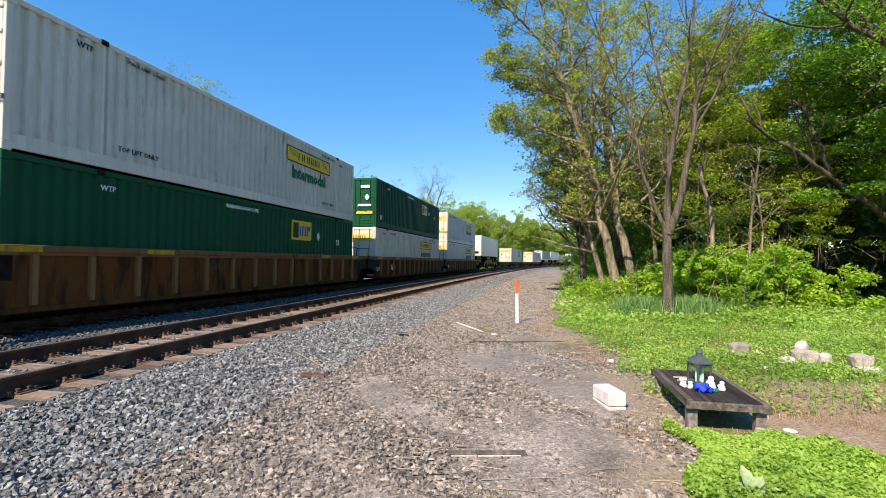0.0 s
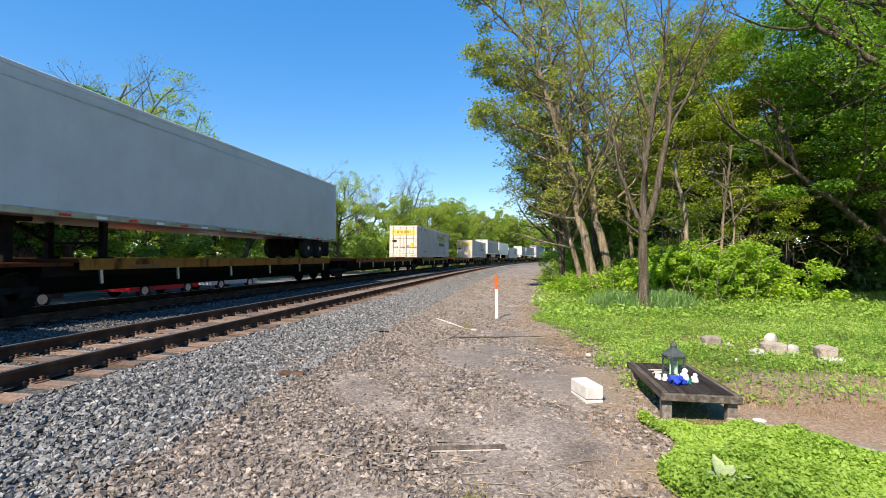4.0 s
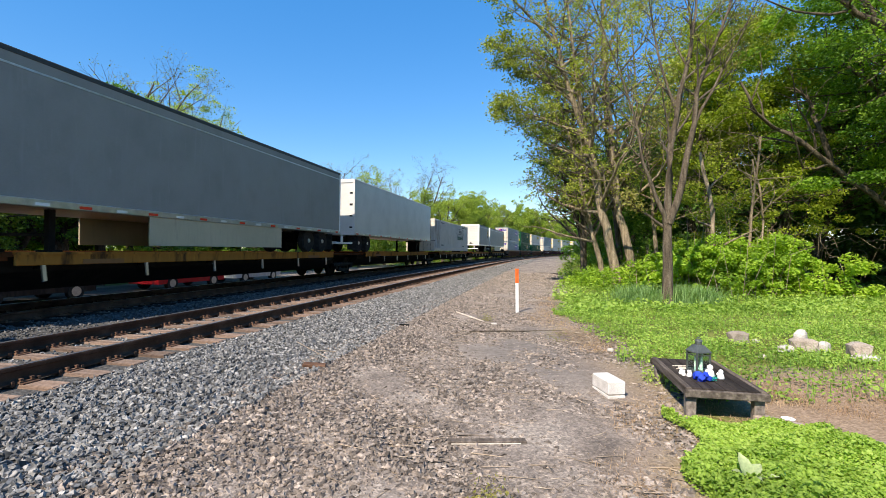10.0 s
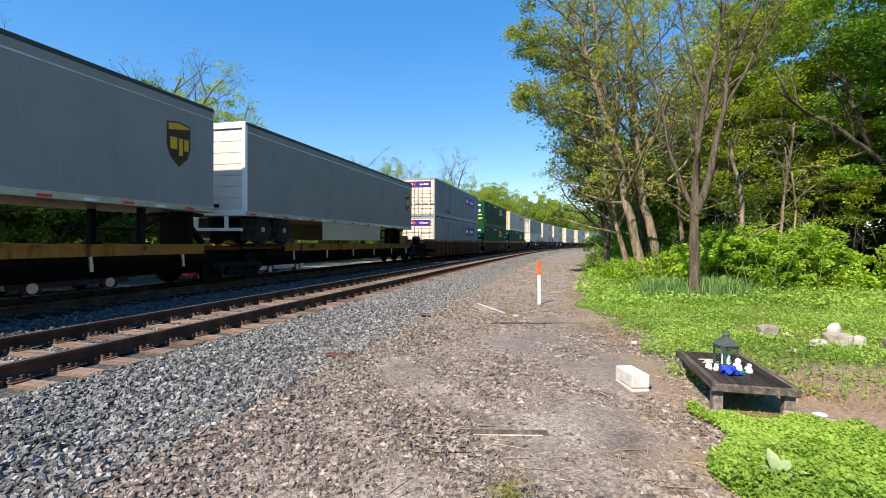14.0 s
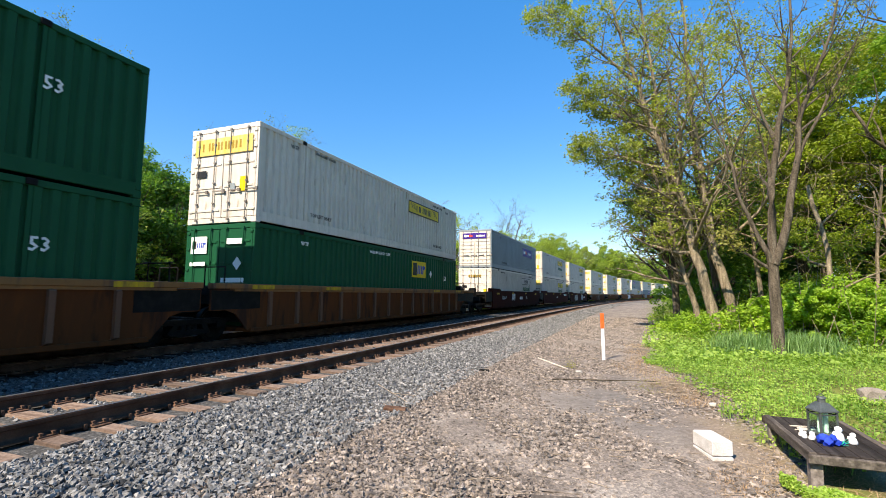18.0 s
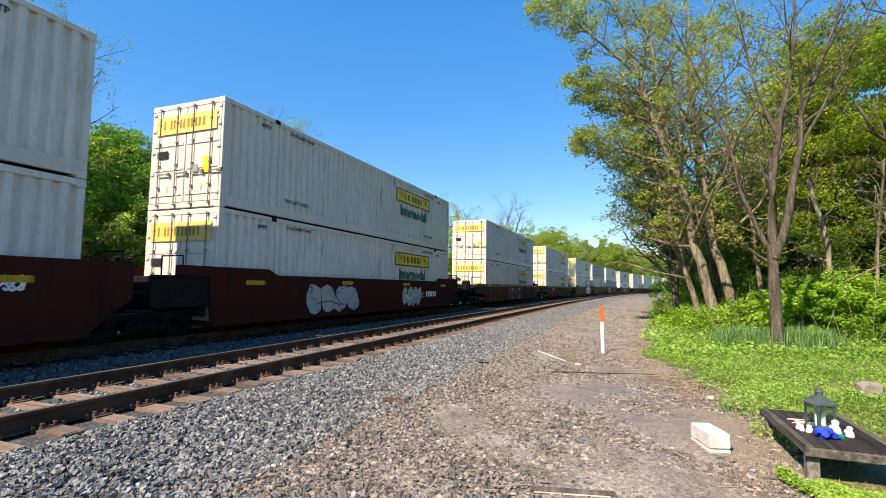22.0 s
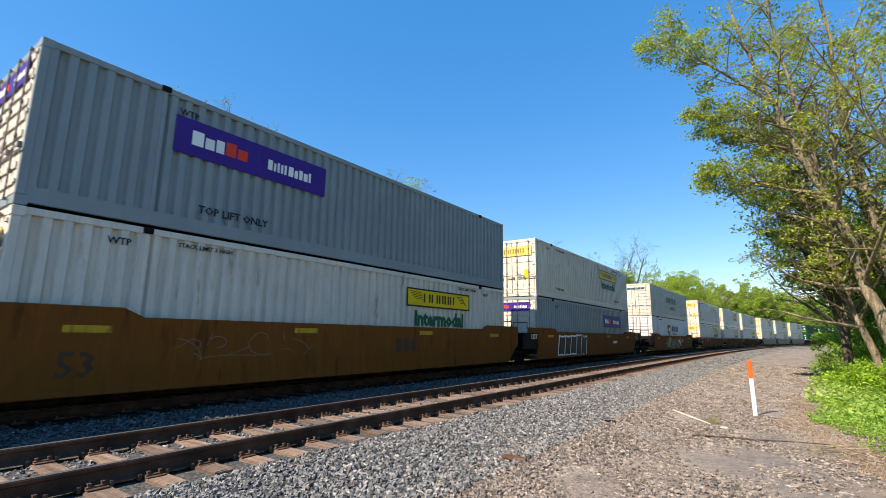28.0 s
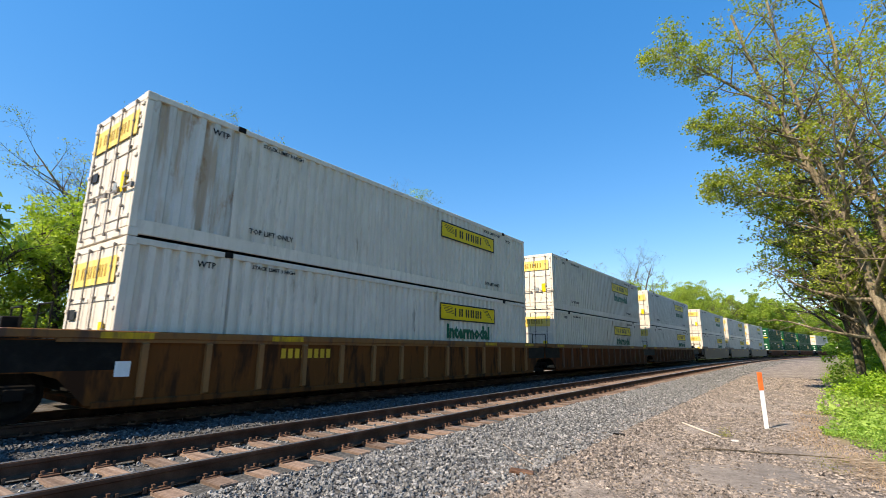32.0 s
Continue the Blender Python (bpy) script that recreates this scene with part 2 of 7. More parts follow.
_px += -7.72 - np.interp(0, _s, _px)
_py += 10.0 - np.interp(0, _s, _py)
TRAIN_OFF, NEAR_OFF = -1.30, 3.28   # the two tracks' centre lines, from the reference line, to the right


def line(s, off=0.0):
    """Place and heading (radians, from +y towards +x) at s, off metres to the right."""
    h = np.interp(s, _s, _head)
    return np.interp(s, _s, _px) + off * np.cos(h), np.interp(s, _s, _py) - off * np.sin(h), h


def line_pose(s, off, z=0.0):
    x, y, h = line(s, off)
    return pose(float(x), float(y), z, 0, 0, -math.degrees(float(h)))


def offset_of(x, y):
    """s and offset of ground points (arrays)."""
    s = (y - 10.0) / 0.972
    for _ in range(5):
        px, py, h = line(s)
        s = s + (x - px) * np.sin(h) + (y - py) * np.cos(h)
    px, py, h = line(s)
    return s, (x - px) * np.cos(h) - (y - py) * np.sin(h)


def ground_z(x, y):
    """Height of the ground: ballast beds of two tracks, falling to the path; rail tops are at 0."""
    s, o = offset_of(np.asarray(x, float), np.asarray(y, float))
    prof = np.interp(o, [-40, -9, -6.0, -4.3, -2.6, 0.4, 1.2, 1.8, 4.9, 5.5, 6.6, 8.5, 12, 30],
                     [-0.9, -0.75, -0.6, -0.3, -0.225, -0.225, -0.235, -0.222, -0.222, -0.245, -0.31, -0.32, -0.30, -0.22])
    return prof


# ---------------------------------------------------------------- ground
def green_edge(y):
    """x at which plants take over from the path."""
    return np.interp(y, [-30, -3, 0, 1.5, 2.6, 3.6, 4.5, 5.0, 5.6, 6.4, 7.3, 9.0, 11.6, 14, 20, 37, 60, 100, 160, 300],
                     [3.0, 2.4, 1.2, 1.2, 1.5, 1.75, 2.1, 2.35, 2.7, 2.8, 2.8, 2.95, 3.05, 3.4, 4.9, 9.2, 15.5, 27, 46, 100])


def bare_patch(x, y):
    """The trodden patch behind the table: 1 inside."""
    d = np.hypot((x - 4.9 - 0.12 * (y - 5)) / 1.75, (y - 5.0) / 1.45)
    return np.clip((1.15 - d) / 0.3, 0, 1)


def make_ground():
    def axis(near, far, step):
        a = list(np.arange(-near, near + step, step))
        v, d = near, step
        while v < far:
            d *= 1.35
            v += d
            a = [-v] + a + [v]
        return np.array(sorted(a))
    xs, ys = axis(18, 2600, 0.3), axis(30, 2600, 0.4)
    ys = ys + 12.0
    gx, gy = np.meshgrid(xs, ys)
    x, y = gx.ravel(), gy.ravel()
    s, o = offset_of(x, y)
    far = np.hypot(x, y)
    bump = 0.02 * np.sin(x * 2.1 + 0.7 * np.sin(y * 1.3)) * np.sin(y * 1.7 + 0.9) + 0.012 * np.sin(x * 5.3 + y * 3.1)
    z = ground_z(x, y) + bump * np.where(o > 6.5, 1.0, 0.35) * np.where(far < 60, 1, 0)
    z = np.where(far > 400, -0.5, z)
    w = len(xs)
    i = np.arange(len(x)).reshape(len(ys), w)
    f = np.stack([i[:-1, :-1], i[:-1, 1:], i[1:, 1:], i[1:, :-1]], -1).reshape(-1, 4)
    me = raw_mesh("ground", np.stack([x, y, z], 1), f, ground_mat, True)
    rag = 0.22 * np.sin(y * 1.9 + 1.3 * np.sin(y * 0.7)) + 0.12 * np.sin(y * 5.1)
    green = np.clip((x - green_edge(y) - rag) / 0.7 + 0.5, 0, 1) * (1 - bare_patch(x, y))
    green = np.where(o < -13, 1.0, green)
    stone = np.clip((6.6 + rag - o) / 0.5, 0, 1) * np.clip((o + 6.5) / 0.8, 0, 1)
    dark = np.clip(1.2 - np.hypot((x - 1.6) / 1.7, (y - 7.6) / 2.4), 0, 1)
    # Train's shade painted into its bed; weaker dark strip over the lot beyond
    train_shade = np.clip((-0.2 - o) / 0.5, 0, 1) * np.maximum(np.clip((o + 4.2) / 1.0, 0, 1), 0.7 * np.clip((o + 13) / 1.0, 0, 1) * np.clip((26 - s) / 6, 0, 1))
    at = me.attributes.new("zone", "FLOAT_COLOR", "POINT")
    at.data.foreach_set("color", np.stack([green, stone, dark, train_shade], 1).astype(np.float32).ravel())
    margin = np.clip(1 - np.abs(x - green_edge(y) - rag + 0.15) / 0.6, 0, 1) * np.clip((14 - y) / 3, 0, 1)
    straw = me.attributes.new("straw", "FLOAT", "POINT")
    straw.data.foreach_set("value", np.maximum(np.clip(bare_patch(x, y) * 1.1, 0, 1), 0.75 * margin).astype(np.float32))
    return thing("ground", "gravel path with ballast on one side and weedy soil on the other", "ground", data=me, kind="structure")


def ground_material():
    m = surf("ground_soil", [(0.145, 0.121, 0.104), (0.25, 0.211, 0.182), (0.35, 0.305, 0.265)], 1.3, 0.95, 0, 0.6, 55, 0.4, dist=0.012)
    nt = m.node_tree
    bs = nt.nodes["Principled BSDF"]
    base = bs.inputs["Base Color"].links[0].from_socket
    vec = nt.nodes.new("ShaderNodeTexCoord").outputs["Object"]
    at = nt.nodes.new("ShaderNodeAttribute")
    at.attribute_name = "zone"
    sep = nt.nodes.new("ShaderNodeSeparateColor")
    nt.links.new(at.outputs["Color"], sep.inputs[0])
    grey = ramp(nt, noise_at(nt, vec, 26.0, 4.0, 0.7), [(0.02, 0.02, 0.02), (0.07, 0.069, 0.067), (0.17, 0.165, 0.16)], 0.3, 0.72)
    soil = ramp(nt, noise_at(nt, vec, 6.0, 5.0, 0.6), [(0.07, 0.08, 0.02), (0.14, 0.16, 0.035), (0.20, 0.22, 0.06)], 0.3, 0.7)
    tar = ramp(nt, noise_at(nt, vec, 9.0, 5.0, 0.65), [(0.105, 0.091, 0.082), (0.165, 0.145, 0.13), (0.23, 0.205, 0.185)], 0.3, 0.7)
    pebble = nt.nodes.new("ShaderNodeTexVoronoi")
    pebble.inputs["Scale"].default_value = 34.0
    nt.links.new(vec, pebble.inputs["Vector"])
    base = mixc(nt, 0.75, base, ramp(nt, pebble.outputs["Color"], [(0.55, 0.55, 0.55), (0.95, 0.95, 0.95), (1.5, 1.46, 1.4)], 0.1, 0.9), "MULTIPLY")
    bp = nt.nodes.new("ShaderNodeBump")
    bp.inputs["Strength"].default_value, bp.inputs["Distance"].default_value = 0.6, 0.01
    nt.links.new(pebble.outputs["Distance"], bp.inputs["Height"])
    nt.links.new(bs.inputs["Normal"].links[0].from_socket, bp.inputs["Normal"])
    nt.links.new(bp.outputs[0], bs.inputs["Normal"])
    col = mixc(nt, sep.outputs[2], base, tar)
    col = mixc(nt, sep.outputs[1], col, grey)
    col = mixc(nt, sep.outputs[0], col, soil)
    dry = nt.nodes.new("ShaderNodeAttribute")
    dry.attribute_name = "straw"
    litter = ramp(nt, noise_at(nt, vec, 30.0, 6.0, 0.75), [(0.10, 0.068, 0.045), (0.27, 0.19, 0.13), (0.44, 0.33, 0.235)], 0.3, 0.7)
    col = mixc(nt, dry.outputs["Fac"], col, litter)
    # near-black tone for the shade painted under the train
    shade_tone = ramp(nt, noise_at(nt, vec, 14.0, 4.0, 0.7), [(0.008, 0.008, 0.008), (0.026, 0.025, 0.024), (0.06, 0.057, 0.054)], 0.3, 0.72)
    col = mixc(nt, at.outputs["Alpha"], col, shade_tone)
    nt.links.new(col, bs.inputs["Base Color"])
    return m


ground_mat = ground_material()
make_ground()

RNG = np.random.default_rng(7)


def stones(name, x, y, size, mat, label, flat=0.75, sink=0.3, category="stones"):
    """Angular stones scattered as one heap: each a skewed 8-cornered block cut to 12 triangles or so."""
    n = len(x)
    base = np.array([(-1, -1, -1), (1, -1, -1), (1, 1, -1), (-1, 1, -1), (-.6, -.7, 1), (.8, -.6, 1), (.7, .75, 1), (-.8, .6, 1)], float) * 0.5
    v = np.repeat(base[None], n, 0) + RNG.normal(0, 0.17, (n, 8, 3))
    v *= (size[:, None, None] * np.stack([RNG.uniform(0.75, 1.35, n), RNG.uniform(0.6, 1.05, n), RNG.uniform(0.4, 0.9, n) * flat], 1)[:, None, :])
    a, b, c = RNG.uniform(0, 6.28, n), RNG.normal(0, 0.7, n), RNG.normal(0, 0.7, n)
    def rot(v, t, i, j):
        ci, si = np.cos(t)[:, None], np.sin(t)[:, None]
        p, q = v[:, :, i].copy(), v[:, :, j].copy()
        v[:, :, i], v[:, :, j] = ci * p - si * q, si * p + ci * q
    rot(v, b, 0, 2), rot(v, c, 1, 2), rot(v, a, 0, 1)
    z = ground_z(x, y) + size * flat * (0.5 - sink) + 0.035 * np.exp(-((offset_of(x, y)[1] - 6.95) / 0.45) ** 2)
    v += np.stack([x, y, z], 1)[:, None, :]
    f = (np.array([(3, 2, 1, 0), (4, 5, 6, 7), (0, 1, 5, 4), (1, 2, 6, 5), (2, 3, 7, 6), (3, 0, 4, 7)])[None] + (np.arange(n) * 8)[:, None, None]).reshape(-1, 4)
    return thing(name, label, category, kind="stuff", data=raw_mesh(name, v.reshape(-1, 3), f, mat))


def chips(name, x, y, size, mat, label, category="gravel"):
    """Small angular chips: a low wedge each, with a ridge."""
    n = len(x)
    base = np.array([(-.6, -.5, -.3), (.6, -.45, -.3), (.55, .5, -.3), (-.55, .45, -.3), (-.35, .0, .42), (.3, .08, .36)])
    v = np.repeat(base[None], n, 0) + RNG.normal(0, 0.13, (n, 6, 3))
    v *= (size[:, None, None] * np.stack([RNG.uniform(0.8, 1.5, n), RNG.uniform(0.6, 1.1, n), RNG.uniform(0.35, 0.8, n)], 1)[:, None, :])
    a = RNG.uniform(0, 6.28, n)
    c, sn = np.cos(a)[:, None], np.sin(a)[:, None]
    p, q = v[:, :, 0].copy(), v[:, :, 1].copy()
    v[:, :, 0], v[:, :, 1] = c * p - sn * q, sn * p + c * q
    v += np.stack([x, y, ground_z(x, y) + size * 0.12 + 0.035 * np.exp(-((offset_of(x, y)[1] - 6.95) / 0.45) ** 2)], 1)[:, None, :]
    f = (np.array([(0, 1, 5), (0, 5, 4), (2, 3, 4), (2, 4, 5), (1, 2, 5), (3, 0, 4)])[None] + (np.arange(n) * 6)[:, None, None]).reshape(-1, 3)
    return thing(name, label, category, kind="stuff", data=raw_mesh(name, v.reshape(-1, 3), f, mat))


def along(n, s0, s1, o0, o1):
    """Random ground points in a band along the line, thinning out with distance."""
    s = s0 + (s1 - s0) * RNG.uniform(0, 1, n) ** 1.6
    x, y, _ = line(s, RNG.uniform(o0, o1, n))
    return x, y


def make_stones():
    x, y = along(68000, -13, 26, 4.55, 6.75)
    stones("ballast", x, y, RNG.uniform(0.02, 0.048, len(x)), ballast_mat, "grey crushed stone ballast sloping down from the track", 0.9, 0.12, "ballast")
    x, y = along(7600, -13, 22, 2.6, 3.95)
    stones("ballast", x, y, RNG.uniform(0.025, 0.05, len(x)), ballast_mat, "grey crushed stone between the wooden ties", 0.8, 0.42, "ballast")
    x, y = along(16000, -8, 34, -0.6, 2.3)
    stones("ballast", x, y, RNG.uniform(0.03, 0.06, len(x)), train_shade_stone, "grey crushed stone between the two tracks, darkened for train shade", 0.8, 0.3, "ballast")
    x, y = along(5000, 20, 75, 4.5, 6.6)
    stones("ballast", x, y, RNG.uniform(0.06, 0.1, len(x)), ballast_mat, "grey crushed stone ballast along the distant track", 0.7, 0.3, "ballast")
    # coarse brownish stones at the foot of the bank, thinning out over the path
    n = 34000
    sl = -13 + 21 * RNG.uniform(0, 1, n) ** 1.15
    x, y, _ = line(sl, 6.3 + 3.6 * RNG.uniform(0, 1, n) ** 1.7)
    stones("gravel", x, y, 0.012 + 0.032 * RNG.uniform(0, 1, n) ** 1.7, cinder_mat, "grey-brown broken stone at the foot of the ballast", 0.75, 0.3, "gravel")
    n = 95000
    y = np.where(RNG.uniform(0, 1, n) < 0.12, RNG.uniform(-4, 1.5, n), 1.5 + 34 * RNG.uniform(0, 1, n) ** 2.7)
    s, _, = offset_of(np.zeros(n), y)
    xl, _, _ = line(s, 6.6)
    x = xl + (green_edge(y) + 0.35 - xl) * RNG.uniform(0, 1, n)
    chips("gravel", x, y, (0.011 + 0.036 * RNG.uniform(0, 1, n) ** 2.2) * (1 + np.clip(y - 9, 0, 30) * 0.05), cinder_mat, "fine worn gravel trodden into the path")


make_stones()


# ---------------------------------------------------------------- track
RAIL = [(-0.075, -0.18), (0.075, -0.18), (0.075, -0.166), (0.02, -0.145), (0.012, -0.13), (0.012, -0.055), (0.036, -0.04), (0.036, -0.008), (0.026, 0.0),
        (-0.026, 0.0), (-0.036, -0.008), (-0.036, -0.04), (-0.012, -0.055), (-0.012, -0.13), (-0.02, -0.145), (-0.075, -0.166)]


def sweep(name, poly, off, s_list, mat):
    k = len(poly)
    v, f = [], []
    for s in s_list:
        x, y, h = line(s, off)
        for a, z in poly:
            v.append((x + a * math.cos(h), y - a * math.sin(h), z))
    for r in range(len(s_list) - 1):
        for i in range(k):
            j = (i + 1) % k
            f.append((r * k + i, r * k + j, r * k + k + j, r * k + k + i))
    return raw_mesh(name, np.array(v), np.array(f), mat)


def make_track(name, off, s0, s1, near_s, wood, gauge=1.505):
    track = thing(name, "standard railway track on weathered wooden ties", "railway track", kind="structure")
    ss = list(np.arange(-620, -30, 20.0)) + list(np.arange(-30, 120, 1.5)) + list(np.arange(120, 740, 8.0))
    for side in (-gauge / 2, gauge / 2):
        r = part("rail", sweep("rail", RAIL, off + side, ss, rail_mat), track, "rusty steel rail")
        part("rail_head", sweep("rail_head", [(-0.03, 0.002), (0.03, 0.002), (0.024, 0.004), (-0.024, 0.004)], off + side, ss, head_mat), r, "worn bright running surface")
    shapes = []
    for k in range(5):
        b = Build().box(-1.3, 1.3, -0.115, 0.115, -0.36, -0.185 + 0.006 * (k % 3), bev=0.012)
        v = b.v
        rr = random.Random(k)
        b.v = [(x + rr.uniform(-.02, .02), y + rr.uniform(-.008, .008), z + rr.uniform(-.006, .003)) for x, y, z in v]
        shapes.append(b.mesh("tie", wood))
    pl = Build().box(-0.17, 0.17, -0.095, 0.095, -0.184, -0.172, bev=0.004)
    for sx in (-0.105, 0.105):
        pl.box(sx - 0.018, sx + 0.018, -0.09, 0.09, -0.173, -0.158)
        for sy in (-0.06, 0.055):
            pl.box(sx * 0.93 - 0.014, sx * 0.93 + 0.014, sy - 0.012, sy + 0.012, -0.172, -0.135)
            pl.box(sx * 0.86 - 0.022, sx * 0.86 + 0.022, sy - 0.016, sy + 0.016, -0.142, -0.128)
    plate = pl.mesh("tie_plate", plate_mat)
    an = Build()
    for sy in (-0.135, 0.135):
        an.box(-0.09, 0.09, sy - 0.012, sy + 0.012, -0.2, -0.172)
        an.box(0.07, 0.095, sy - 0.016, sy + 0.016, -0.2, -0.145)
    anchor = an.mesh("rail_anchor", plate_mat)
    rr = random.Random(3)
    far = Build()
    s = s0
    i = 0
    while s < s1:
        m = line_pose(s, off + rr.uniform(-0.05, 0.05)) @ pose(0, 0, rr.uniform(-0.008, 0.0), 0, 0, rr.uniform(-1.5, 1.5))
        if near_s[0] < s < near_s[1]:
            part("tie", shapes[i % 5], track, m=m)
            for side in (-gauge / 2, gauge / 2):
                part("tie_plate", plate, track, m=line_pose(s, off + side))
                if off > 0 and s < 30:
                    part("rail_anchor", anchor, track, m=line_pose(s, off + side))
        else:
            far.box(-1.3, 1.3, -0.115, 0.115, -0.36, -0.183, m)
        s += 0.52 + rr.uniform(-0.025, 0.025)
        i += 1
    if far.v:
        tagged(part("distant_ties", far.mesh("distant_ties", wood), track), kind="stuff")
    return track


make_track("railway_track", NEAR_OFF, -14, 210, (-10, 55), tie_mat)
# The train's own track: tie colour darkened for the shade of the cars
make_track("railway_track", TRAIN_OFF, -14, 210, (-8, 20), train_shade_tie)


# ---------------------------------------------------------------- trees
def leaf_mesh(name, pts, size, mat, droop=0.0, width=0.6, up=0.35, far=False):
    """One folded leaf of four corners per point; far leaves have three."""
    n = len(pts)
    d = RNG.normal(0, 1, (n, 3))
    d[:, 2] = d[:, 2] * 0.6 - droop
    d /= np.linalg.norm(d, axis=1, keepdims=True)
    nrm = RNG.normal(0, 0.75, (n, 3))
    nrm[:, 2] += up * 2
    side = np.cross(d, nrm)
    side /= np.linalg.norm(side, axis=1, keepdims=True) + 1e-9
    nn = np.cross(side, d)
    L = size * RNG.uniform(0.65, 1.3, n)
    L = L[:, None]
    base = pts - d * L * 0.5
    if far:
        v = np.stack([base + side * L * width * 0.55, base + d * L * 1.1, base - side * L * width * 0.55], 1)
        return raw_mesh(name, v.reshape(-1, 3), np.arange(3 * n).reshape(-1, 3), mat)
    v = np.stack([base, pts + side * L * width * 0.5 + nn * L * 0.08, base + d * L, pts - side * L * width * 0.5 + nn * L * 0.08], 1)
    f = (np.array([(0, 1, 2), (0, 2, 3)])[None] + (np.arange(n) * 4)[:, None, None]).reshape(-1, 3)
    return raw_mesh(name, v.reshape(-1, 3), f, mat)


def grow(rr, b, tips, p, d, length, r, level, top, spread, bend, forks, first=0.35, reach=1.0):
    """A limb as a chain of tapering tubes, with limbs of its own."""
    segs = 6 if level == 0 else 4 if level == 1 else 3
    pts, rad = [p.copy()], [r]
    r_end = r * (0.55 if level < top else 0.25)
    kids = []
    for i in range(segs):
        d = (d + Vector((rr.gauss(0, bend), rr.gauss(0, bend), rr.gauss(0.04 if level else 0, bend * 0.6)))).normalized()
        p = p + d * (length / segs)
        pts.append(p.copy())
        rad.append(r + (r_end - r) * (i + 1) / segs)
        if level < top and (i >= segs * first or level > 0):
            kids.append((p.copy(), d.copy(), rad[-1]))
        if level >= top - 1:
            tips.append((p.copy(), level))
    n = 9 if level == 0 else 6 if level == 1 else 4 if level == 2 else 3
    ring = []
    for i, (q, w) in enumerate(zip(pts, rad)):
        ax = (pts[min(i + 1, segs)] - pts[max(i - 1, 0)]).to_track_quat("Z", "Y")
        ring.append([q + ax @ Vector((w * math.cos(6.2832 * k / n), w * math.sin(6.2832 * k / n), 0)) for k in range(n)])
    off = len(b.v)
    b.v += [tuple(q) for rg in ring for q in rg]
    b.f += [(off + i * n + k, off + i * n + (k + 1) % n, off + i * n + n + (k + 1) % n, off + i * n + n + k) for i in range(segs) for k in range(n)]
    if level >= top:
        return
    for q, dd, w in kids:
        for _ in range(forks[level] if rr.random() < 0.85 else forks[level] - 1):
            side = Vector((rr.gauss(0, 1), rr.gauss(0, 1), rr.gauss(0.25, 0.5))).normalized()
            nd = (dd * (1 - spread) + side * spread).normalized()
            grow(rr, b, tips, q, nd, length * reach * rr.uniform(0.42, 0.68), w * rr.uniform(0.45, 0.7), level + 1, top, spread, bend * 1.15, forks)
    grow(rr, b, tips, p, d, length * reach * rr.uniform(0.45, 0.6), r_end * 0.95, level + 1, top, spread * 0.8, bend * 1.1, forks)


def limb_tube(b, pts, rad, n):
    """A tapering tube along a line of points."""
    m = len(pts)
    off = len(b.v)
    for i, (q, w) in enumerate(zip(pts, rad)):
        ax = (pts[min(i + 1, m - 1)] - pts[max(i - 1, 0)]).to_track_quat("Z", "Y")
        b.v += [tuple(q + ax @ Vector((w * math.cos(6.2832 * k / n), w * math.sin(6.2832 * k / n), 0))) for k in range(n)]
    b.f += [(off + i * n + k, off + i * n + (k + 1) % n, off + i * n + n + (k + 1) % n, off + i * n + n + k) for i in range(m - 1) for k in range(n)]


def sprout(rr, b, tips, pts, rad, length, level, spec, up, bend):
    """Side shoots along a limb: spec[level] = (how many, angle, length ratio, first place along it)."""
    count, ang, ratio, first = spec[level]
    turn = rr.uniform(0, 6.28)
    m = len(pts) - 1
    for k in range(count):
        u = first + (0.98 - first) * (k + rr.random()) / count
        i = min(m - 1, int(u * m))
        f = u * m - i
        q = pts[i].lerp(pts[i + 1], f)
        w = rad[i] + (rad[i + 1] - rad[i]) * f
        ax = (pts[i + 1] - pts[i]).normalized()
        turn += 2.4 + rr.gauss(0, 0.4)
        side = ax.to_track_quat("Z", "Y") @ Vector((math.cos(turn), math.sin(turn), 0))
        g = radians(ang * rr.uniform(0.7, 1.25))
        d = ax * math.cos(g) + side * math.sin(g)
        shoot(rr, b, tips, q, d, length * ratio * rr.uniform(0.65, 1.2) * (1.2 - 0.6 * u), min(w * 0.62, 0.09), level + 1, spec, up, bend)


def shoot(rr, b, tips, p, d, length, r, level, spec, up=0.1, bend=0.12):
    segs = max(2 if level > 2 else 3, min(9, int(length / 0.55)))
    pts, rad = [p.copy()], [r]
    for i in range(segs):
        d = (d + Vector((rr.gauss(0, bend), rr.gauss(0, bend), rr.gauss(up if level else 0, bend * 0.6)))).normalized()
        p = p + d * (length / segs)
        pts.append(p.copy())
        rad.append(max(0.004, r * (1 - 0.8 * (i + 1) / segs)))
    limb_tube(b, pts, rad, 9 if level == 0 else 5 if level == 1 else 3)
    if level >= len(spec) - 1:
        tips += pts[segs // 2:]
    if level < len(spec):
        sprout(rr, b, tips, pts, rad, length, level, spec, up, bend)


